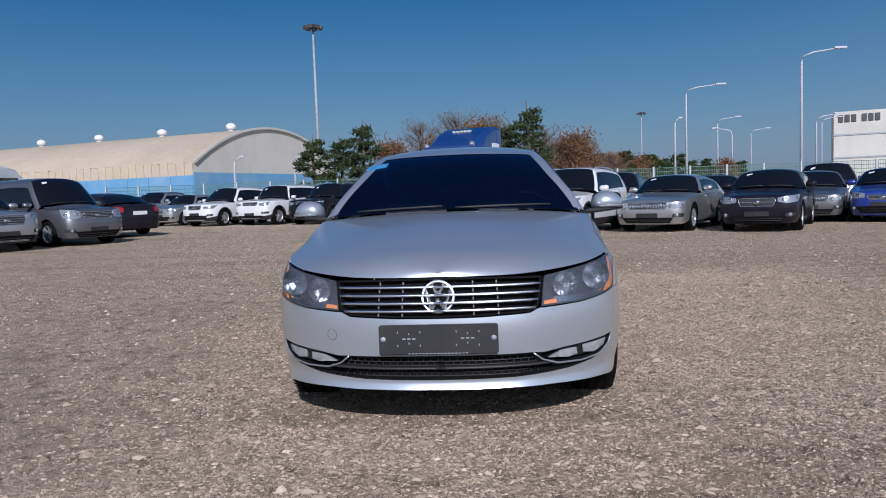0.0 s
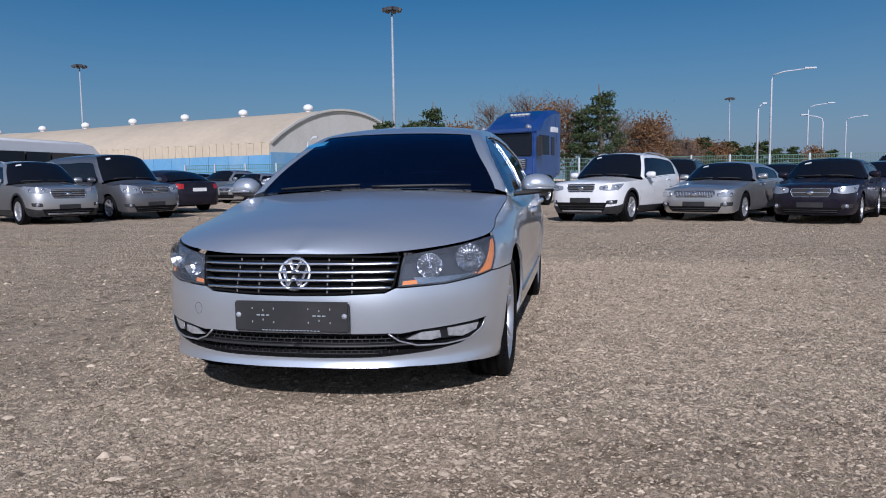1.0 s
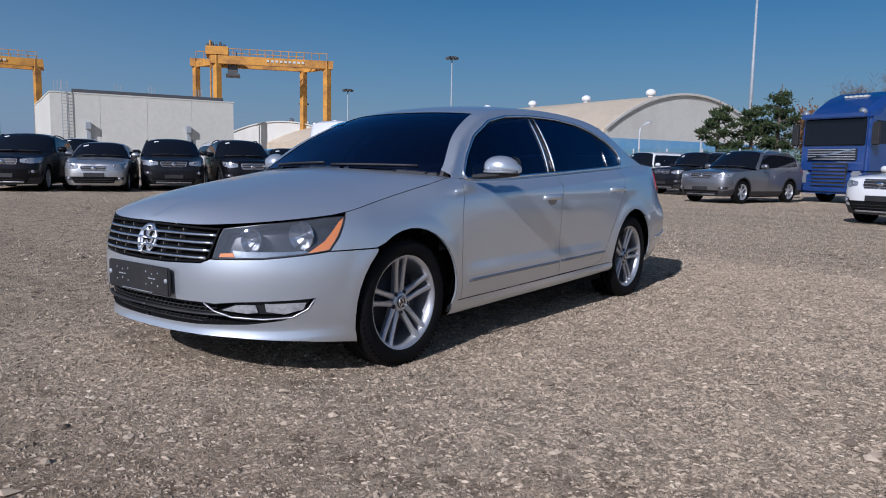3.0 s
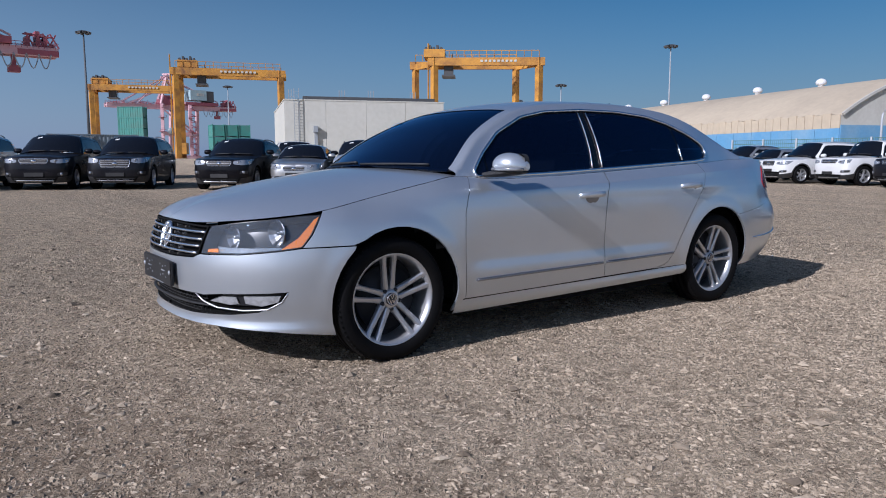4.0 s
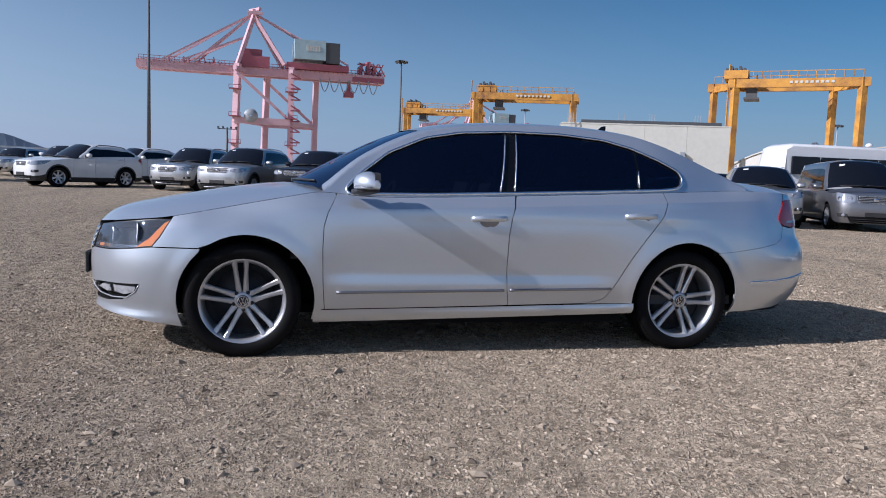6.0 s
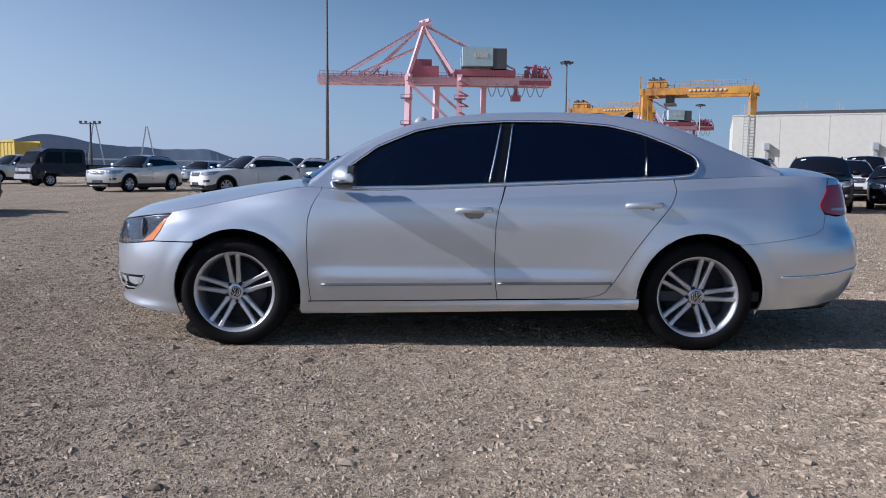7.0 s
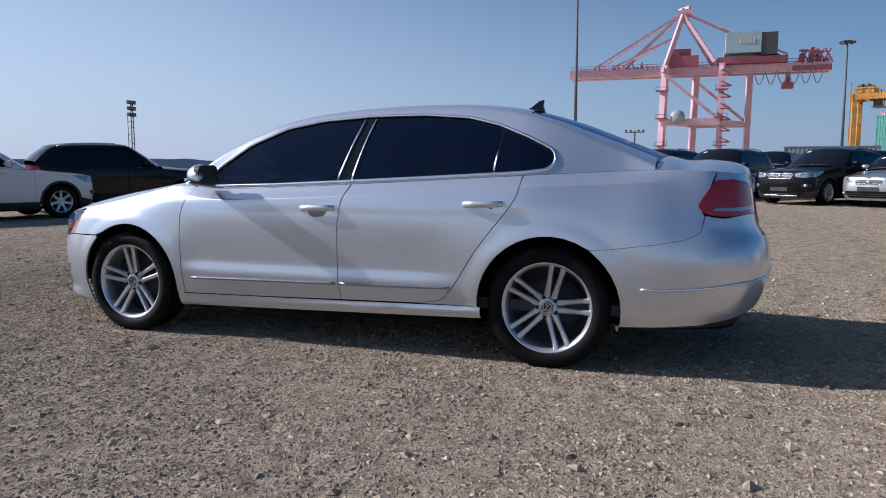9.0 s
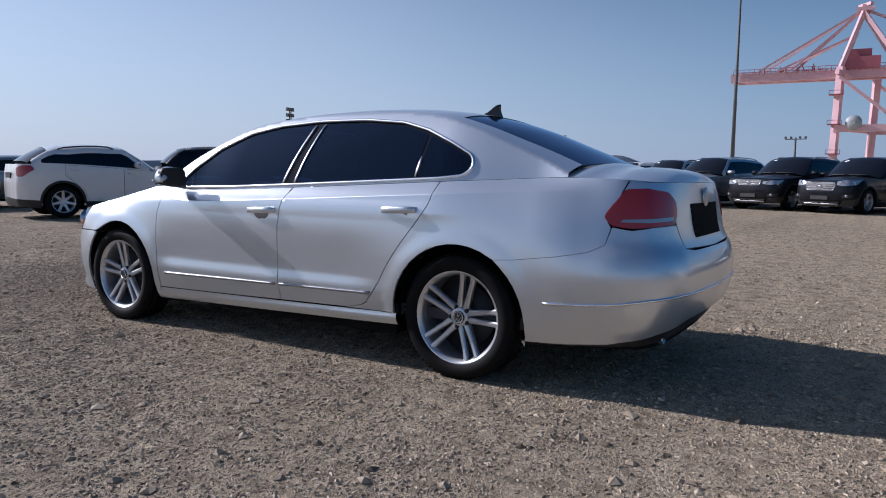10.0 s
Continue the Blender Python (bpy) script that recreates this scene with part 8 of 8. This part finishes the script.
model("limousine", "saloon", "saloon", 4.92, 1.87, 1.46, 2.91, 0.94, 0.17, 0.74, (0.42, 1.0), (0.93, 1.0), (1.15, 2.85), (3.52, 1.07), 0.345, dict(kind="sedan", grille=(0.36, 0.50, 0.73), bars=4, lamp=(0.44, 0.60, 0.76, 0.55), spokes=7, fog=0.38, rear_white=True, glass_end=2.85, tumble=(0.34, 0.6), chrome_handles=True))
model("van", "van", "van", 5.12, 1.92, 1.93, 3.20, 0.93, 0.19, 0.96, (0.10, 1.16), (1.04, 1.10), (0.92, 3.75), (4.06, 1.22), 0.35, dict(kind="van", square=0.3, grille=(0.46, 0.74, 0.94), bars=5, lamp=(0.50, 0.74, 1.0, 0.44), spokes=7, fog=0.42, pillar=1.45, glass_end=3.75, tumble=(0.16, 0.12), rail_gap=0.14))

USED = set()


def park(key, name, text, paint_, x, y, heading, group, dz=0.0):
    """Puts a copy of a model with its front at x, y and its nose turned to the heading, in degrees from +x."""
    src = MODELS[key]
    fo = {"sportage": 0.90, "lincoln": 0.96}.get(key, 0.92)
    m = pose(x, y, gz(x, y) + dz, 0, 0, heading + 90) @ pose(0, fo, 0)
    if key in USED:
        ob = copy_thing(src, m)
    else:
        ob = src
        ob.matrix_basis = m
        USED.add(key)
    ob.name = name
    tagged(ob, text, "van" if key == "van" else "car", group)
    set_paint(ob, M_STOCK, paint_)
    for o in ob.children_recursive:
        for slot in o.material_slots:
            if slot.link == "OBJECT" and slot.material in ALLPAINT and slot.material != paint_:
                slot.material = paint_
    return ob


ALLPAINT = [M_SILVER, M_WHITECAR, M_BLACKCAR, M_GREYCAR, M_MIDGREY, M_SILVER2, M_BLUECAR, M_NAVY, M_STOCK]
ROW = "parked cars in the long row"
YARD = "parked cars across the yard"
FAR = "parked cars further off"
for key, name, text, pnt, x, y, h, grp in (
        ("santafe_old", "suv", "white mid-size suv with black lower bumper", M_WHITECAR, 1.25, 13.8, -116, YARD),
        ("lincoln", "saloon_car", "silver saloon with a tall chrome ribbed grille", M_SILVER2, 3.9, 14.2, -119, YARD),
        ("cruze", "saloon_car", "black saloon with a split chrome-framed grille", M_NAVY, 6.15, 13.1, -117, YARD),
        ("accent", "saloon_car", "blue saloon parked beyond a gap", M_BLUECAR, 10.1, 15.5, -122, YARD),
        ("santafe", "suv", "dark suv parked behind the white one", M_GREYCAR, 3.6, 19.5, -108, YARD),
        ("limousine", "saloon_car", "dark saloon behind the silver one", M_BLACKCAR, 6.8, 19.2, -110, YARD),
        ("lincoln", "saloon_car", "grey saloon close behind the black one", M_MIDGREY, 8.7, 16.6, -116, YARD),
        ("boxy", "suv", "grey high-roofed suv behind the saloons", M_MIDGREY, 10.9, 20.6, -114, YARD),
        ("santafe", "suv", "black suv far down the aisle", M_BLACKCAR, 15.5, 24.5, -118, YARD),
        ("sportage", "suv", "white suv far down the aisle", M_WHITECAR, 15.8, 31, -115, YARD),
        ("cruze", "saloon_car", "pale saloon far down the aisle", M_SILVER2, 13.5, 29.5, -113, YARD),
        ("sorento", "suv", "grey metallic suv beside the truck", M_MIDGREY, -4.5, 20.6, -107, YARD),
        ("boxy", "suv", "dark suv near the pine trees", M_GREYCAR, -8.0, 26.2, -112, YARD),
        ("boxy", "suv", "white square-fronted suv with seven-slot grille", M_WHITECAR, -10.6, 27.0, -112, YARD),
        ("santafe_old", "suv", "white suv with roof rails before the hangar", M_WHITECAR, -13.0, 26.9, -110, YARD),
        ("accent", "saloon_car", "silver saloon before the hangar wall", M_SILVER2, -15.4, 28.4, -108, YARD),
        ("sportage", "suv", "silver suv with a black roof rack", M_SILVER2, -17.9, 30.0, -106, YARD),
        ("cruze", "saloon_car", "dark saloon before the hangar wall", M_BLACKCAR, -20.5, 31.5, -104, YARD),
        ("van", "van", "grey passenger van with a broad chrome grille", M_MIDGREY, -10.75, 15.3, -26, ROW),
        ("santafe", "suv", "silver suv with a chrome bar grille", M_SILVER2, -11.6, 12.75, -30, ROW),
        ("korando", "suv", "black suv with an oval chrome grille", M_BLACKCAR, -15.4, 11.7, -26, ROW),
        ("sportage", "suv", "dark grey compact suv in the row", M_GREYCAR, -16.6, 9.7, -30, ROW),
        ("accent", "saloon_car", "silver small saloon in the row", M_SILVER2, -16.9, 7.4, -35, ROW),
        ("sportage", "suv", "black compact suv in the row", M_BLACKCAR, -17.8, 5.4, -38, ROW),
        ("santafe", "suv", "dark grey suv with a wide chrome grille", M_GREYCAR, -19.6, 2.85, -27, ROW),
        ("sorento", "suv", "black suv with a slim chrome grille", M_GREYCAR, -20.4, 0.8, -25, ROW),
        ("sorento", "suv", "silver suv with black lower bumper", M_SILVER2, -20.8, -1.75, -24, ROW),
        ("korando", "suv", "old silver suv with grey bumpers", M_SILVER2, -23.2, -3.7, -22, ROW),
        ("sportage", "suv", "white suv at the row's end", M_WHITECAR, -23.8, -8.7, -47, ROW),
        ("sportage", "suv", "white suv behind another white one", M_WHITECAR, -29.1, -7.7, -47, FAR),
        ("sportage", "suv", "silver suv standing apart in the yard", M_SILVER2, -25.7, -13.5, -20, FAR),
        ("accent", "saloon_car", "silver saloon standing far off", M_SILVER2, -35.3, -13.6, -18, FAR),
        ("sportage", "suv", "white suv with a black grille far off", M_WHITECAR, -31.1, -10.3, -18, FAR),
        ("sorento", "suv", "silver suv beside the pickup", M_SILVER2, -36.2, -25.6, -28, FAR),
        ("sportage", "suv", "white compact suv with black lower trim", M_WHITECAR, -8.8, -10.45, 162, FAR),
        ("sorento", "suv", "black suv parked beside the white one", M_BLACKCAR, -12.8, -10.0, 147, FAR),
        ("limousine", "saloon_car", "grey car behind the white suv", M_MIDGREY, -9.8, -15.2, 148, FAR),
        ("accent", "saloon_car", "dark red-lamped car at the yard's edge", M_GREYCAR, -6.4, -15.6, 150, FAR),
        ("limousine", "saloon_car", "black saloon seen from behind with a white plate", M_NAVY, -15.8, 21.4, 152, YARD),
        ("cruze", "saloon_car", "dark saloon in the second row", M_BLACKCAR, -17.2, 15.1, -30, FAR),
        ("van", "van", "white van in the second row", M_WHITECAR, -26.0, 19.0, -28, FAR),
        ("santafe_old", "suv", "white suv in the second row", M_WHITECAR, -24.0, 17.5, -22, FAR),
        ("korando", "suv", "black suv in the second row", M_BLACKCAR, -25.5, 8.6, -20, FAR),
        ("santafe", "suv", "white suv in the second row beside a dark one", M_WHITECAR, -25.2, 11.4, -20, FAR),
        ("sorento", "suv", "black suv further back in the row", M_BLACKCAR, -28.5, 5.4, -18, FAR),
        ("accent", "saloon_car", "pale car further back in the row", M_WHITECAR, -29.0, 1.8, -16, FAR),
        ("sportage", "suv", "grey suv further back in the row", M_MIDGREY, -29.5, -2.2, -14, FAR)):
    park(key, name, text, pnt, x, y, h, grp)


# ---- truck, bus, pickup ----
def truck():
    x, y = -1.6, 25.2
    top = thing("truck", pose(x, y, gz(x, y), 0, 0, -112 + 90), "blue tractor truck with a tall roof deflector", "truck")

    def block(name, lo, hi, mat, bev=0.05, text="", shear=None):
        bm = bmesh.new()
        add_box(bm, lo, hi)
        if shear:
            for v in bm.verts:
                f = (v.co.z - lo[2]) / (hi[2] - lo[2])
                v.co.y += shear * f
        bmesh.ops.bevel(bm, geom=bm.edges, offset=bev, segments=3, affect="EDGES")
        return part(name, bm, mat, top, text)

    cab = block("cab", (-1.22, 0.0, 1.0), (1.22, 2.15, 3.05), M_TRUCK, 0.12, "blue truck cab", 0.08)
    bm = bmesh.new()
    rows = [[bm.verts.new((x * w, y, z)) for x in (-1, -0.8, 0, 0.8, 1)] for y, z, w in ((0.06, 3.02, 1.12), (0.5, 3.30, 1.14), (1.1, 3.62, 1.18), (1.8, 3.84, 1.2), (2.5, 3.88, 1.2))]
    for r in rows:
        r[0].co.z -= 0.16
        r[-1].co.z -= 0.16
    feet = [[bm.verts.new((s * 1.2, r[0].co.y, 2.9)) for r in rows] for s in (-1, 1)]
    for r0, r1 in zip(rows, rows[1:]):
        for k in range(4):
            bm.faces.new((r0[k], r0[k + 1], r1[k + 1], r1[k]))
    for side, k in ((0, 0), (1, 4)):
        for i in range(4):
            bm.faces.new((feet[side][i], feet[side][i + 1], rows[i + 1][k], rows[i][k]))
    bm.faces.new([feet[0][-1], feet[1][-1]] + rows[-1][::-1])
    bmesh.ops.recalc_face_normals(bm, faces=bm.faces)
    part("roof_deflector", bm, M_TRUCK, top, "blue sloping roof air deflector")
    for s in (-1, 1):
        block("rear_side_panel", (s * 1.215 - 0.02, 1.52, 2.0), (s * 1.215 + 0.02, 1.85, 2.75), M_NAVY, 0.015)
        block("pale_deflector_panel", (s * 1.215 - 0.02, 1.5, 2.93), (s * 1.215 + 0.02, 2.2, 3.15), M_VENT, 0.015)
    block("side_fairing", (-1.22, 1.9, 1.2), (1.22, 2.5, 3.7), M_TRUCK, 0.08, "blue side fairing")
    block("bumper", (-1.22, -0.12, 0.32), (1.22, 0.6, 1.05), M_TRUCK, 0.08, "dark blue bumper")
    block("windscreen", (-1.08, -0.03, 1.95), (1.08, 0.12, 2.85), M_DARKGLASS, 0.03, "dark windscreen", 0.06)
    block("sun_visor", (-1.1, -0.2, 2.86), (1.1, 0.02, 3.02), M_TRUCK, 0.03)
    g = block("grille", (-0.85, -0.05, 1.45), (0.85, 0.05, 1.85), M_PLASTIC, 0.02, "chrome-framed upper grille")
    for z in (1.48, 1.56, 1.64, 1.72, 1.80):
        bm = bmesh.new()
        add_box(bm, (-0.84, -0.09, z), (0.84, -0.05, z + 0.03))
        part("grille_bar", bm, M_ALLOY, g)
    bm = bmesh.new()
    add_beam(bm, (-0.8, -0.1, 1.5), (0.8, -0.1, 1.82), 0.03, 0.05)
    part("diagonal_bar", bm, M_CHROME, g)
    g2 = block("lower_grille", (-0.62, -0.15, 0.55), (0.62, -0.05, 1.36), M_PLASTIC, 0.02, "dark lower grille")
    for k in range(6):
        bm = bmesh.new()
        add_box(bm, (-0.6, -0.18, 0.6 + k * 0.125), (0.6, -0.145, 0.66 + k * 0.125))
        part("slat", bm, M_TRUCK, g2)
    for s in (-1, 1):
        block("headlight", (s * 0.93 - 0.17, -0.15, 0.62), (s * 0.93 + 0.17, 0.0, 1.1), M_LENS, 0.05, "clear truck headlight")
        block("door_window", (s * 1.2 - 0.03, 0.35, 2.0), (s * 1.2 + 0.03, 1.35, 2.8), M_DARKGLASS, 0.02, "dark door window")
        m = block("mirror", (s * 1.42 - 0.12, -0.05, 1.95), (s * 1.42 + 0.12, 0.12, 2.7), M_PLASTIC, 0.04, "large black mirror")
        block("step", (s * 1.05 - 0.15, 0.3, 0.35), (s * 1.05 + 0.15, 1.3, 0.6), M_PLASTIC, 0.03)
        wm = wheel_meshes(0.5, 0.3, 0.3, 8, "plain")
        for yy in (1.4, 4.6):
            at = pose(s * 1.0, yy, 0.5, 0, 0, 0 if s > 0 else 180)
            w = part("wheel", wm["tyre"], None, top, "black truck tyre", at)
            part("rim", wm["rim"], None, w)
    bm = bmesh.new()
    add_box(bm, (-0.45, 1.0, 0.6), (0.45, 5.6, 0.95))
    part("chassis", bm, M_DARK, top)
    for k in range(2):
        bm = bmesh.new()
        add_lathe(bm, [(-0.1, 0.10), (0.02, 0.12), (0.05, 0.0)], pose(-1.0 + k * 2.0, -0.12, 3.05, 0, 0, -90), 14)
        part("roof_lamp", bm, M_LENS, top, "round roof lamp")
    bm = bmesh.new()
    for k in range(5):
        add_box(bm, (-0.4 + k * 0.17, 1.12, 3.64), (-0.28 + k * 0.17, 1.3, 3.705))
    part("sign_bar", bm, M_WHITE, top)


truck()


def bus(x, y, heading):
    top = thing("minibus", pose(x, y, gz(x, y), 0, 0, heading + 90), "white minibus parked behind the row of cars", "bus")
    side = [(0.0, 0.45), (0.0, 1.2), (0.10, 1.42), (0.48, 2.3), (0.85, 2.62), (1.5, 2.74), (5.9, 2.74), (6.2, 2.6), (6.32, 1.5), (6.3, 0.45)]
    body = bmesh.new()
    rows = []
    for w, lift in ((0.72, 0.02), (0.90, -0.02), (0.97, -0.10)):
        rows.append([(w if z < 1.3 else w - 0.10 * (z - 1.3), y, z + (lift if z > 1.0 else 0)) for y, z in side])
    rows = [[(-p[0], p[1], p[2]) for p in r] for r in rows[::-1]] + rows
    vs = [[body.verts.new(p) for p in r] for r in rows]
    for r0, r1 in zip(vs, vs[1:]):
        for k in range(len(side)):
            body.faces.new((r0[k], r0[(k + 1) % len(side)], r1[(k + 1) % len(side)], r1[k])).smooth = True
    body.faces.new(vs[0]), body.faces.new(vs[-1][::-1])
    part("body", body, M_WHITECAR, top, "white rounded body")
    for s in (-1, 1):
        for k in range(4):
            bm = bmesh.new()
            xo = s * 0.945
            add_box(bm, (xo - 0.05, 1.0 + k * 1.28, 1.55), (xo + 0.04, 2.18 + k * 1.28, 2.25))
            part("side_window", bm, M_DARKGLASS, top)
    bm = bmesh.new()
    q = [bm.verts.new(p) for p in ((-0.8, 0.13, 1.48), (0.8, 0.13, 1.48), (0.74, 0.47, 2.26), (-0.74, 0.47, 2.26))]
    bm.faces.new(q)
    bmesh.ops.solidify(bm, geom=bm.faces, thickness=0.04)
    for v in bm.verts:
        v.co.y -= 0.03
    part("windscreen", bm, M_DARKGLASS, top)
    wm = wheel_meshes(0.35, 0.22, 0.22, 6, "plain")
    for xx, yy in ((0.84, 1.0), (-0.84, 1.0), (0.84, 4.8), (-0.84, 4.8)):
        place_wheel(top, wm, xx, yy, 0.35)


bus(-20.5, 26.0, 86)


def pickup(x, y, heading):
    top = thing("pickup_truck", pose(x, y, gz(x, y), 0, 0, heading + 90), "black forward-cab pickup with a double cab", "pickup truck")

    def slab(profile, half, tuck, material, name, text=""):
        """A body drawn by its side outline, drawn in towards the roof."""
        bm = bmesh.new()
        low = min(z for _, z in profile)
        r0, r1 = [[bm.verts.new((s * (half - tuck * max(0.0, z - low - 0.75)), y, z)) for y, z in profile] for s in (-1, 1)]
        for k in range(len(profile)):
            bm.faces.new((r0[k], r0[(k + 1) % len(profile)], r1[(k + 1) % len(profile)], r1[k]))
        bm.faces.new(r0), bm.faces.new(r1[::-1])
        bmesh.ops.bevel(bm, geom=bm.edges, offset=0.05, segments=2, affect="EDGES")
        return part(name, bm, material, top, text)

    cab = [(0.02, 0.36), (0.0, 0.95), (0.14, 1.18), (0.62, 1.82), (0.95, 1.97), (2.75, 1.97), (2.9, 1.85), (2.95, 0.5), (1.35, 0.5), (1.2, 0.75), (0.7, 0.75), (0.55, 0.36)]
    slab(cab, 0.87, 0.10, M_NAVY, "cab", "dark double cab")
    slab([(3.0, 0.62), (3.0, 1.15), (5.15, 1.15), (5.15, 0.62)], 0.86, 0.0, M_NAVY, "bed", "dark drop-side load bed")
    bm = bmesh.new()
    for s in (-0.7, 0.7):
        add_tube(bm, [(s, 3.05, 1.1), (s, 3.05, 1.84), (s * 0.8, 3.05, 1.9), (0, 3.05, 1.9)], 0.03, 6)
        add_beam(bm, (s * 0.35, 3.05, 1.15), (s * 0.35, 3.05, 1.88), 0.04)
    part("bed_rack", bm, M_DARK, top)
    bm = bmesh.new()
    bm.faces.new([bm.verts.new(p) for p in ((-0.76, 0.16, 1.19), (0.76, 0.16, 1.19), (0.70, 0.60, 1.80), (-0.70, 0.60, 1.80))])
    bmesh.ops.solidify(bm, geom=bm.faces, thickness=0.03)
    for v in bm.verts:
        v.co.y -= 0.03
    part("windscreen", bm, M_DARKGLASS, top)
    for s in (-1, 1):
        for a, b, slope in ((0.72, 1.62, 0.30), (1.78, 2.7, 0.0)):
            bm = bmesh.new()
            q = [bm.verts.new((s * (0.875 - 0.10 * (z - 1.11)), y, z)) for y, z in ((a - slope * 0.4, 1.22), (b, 1.22), (b, 1.80), (a + slope * 0.5, 1.80))]
            bm.faces.new(q)
            bmesh.ops.solidify(bm, geom=bm.faces, thickness=0.012)
            part("side_window", bm, M_DARKGLASS, top)
        bm = bmesh.new()
        add_box(bm, (s * 0.64 - 0.17, -0.035, 0.74), (s * 0.64 + 0.17, 0.06, 0.95))
        bmesh.ops.bevel(bm, geom=bm.edges, offset=0.03, segments=2, affect="EDGES")
        part("headlight", bm, M_LENS, top)
        bm = bmesh.new()
        add_box(bm, (s * 1.0 - 0.09, 0.42, 1.2), (s * 1.0 + 0.09, 0.52, 1.5))
        bmesh.ops.bevel(bm, geom=bm.edges, offset=0.03, segments=2, affect="EDGES")
        part("mirror", bm, M_PLASTIC, top)
    bm = bmesh.new()
    add_box(bm, (-0.42, -0.03, 0.76), (0.42, 0.05, 0.92))
    part("grille", bm, M_ALLOY, top, "bright grille panel")
    bm = bmesh.new()
    add_box(bm, (-0.84, -0.09, 0.36), (0.84, 0.05, 0.62))
    bmesh.ops.bevel(bm, geom=bm.edges, offset=0.03, segments=2, affect="EDGES")
    part("bumper", bm, M_ALLOY, top, "silver bumper")
    wm = wheel_meshes(0.33, 0.22, 0.2, 6, "plain")
    for xx, yy in ((0.74, 0.95), (-0.74, 0.95), (0.74, 4.1), (-0.74, 4.1)):
        place_wheel(top, wm, xx, yy, 0.33)


pickup(-32.6, -20.6, -34)
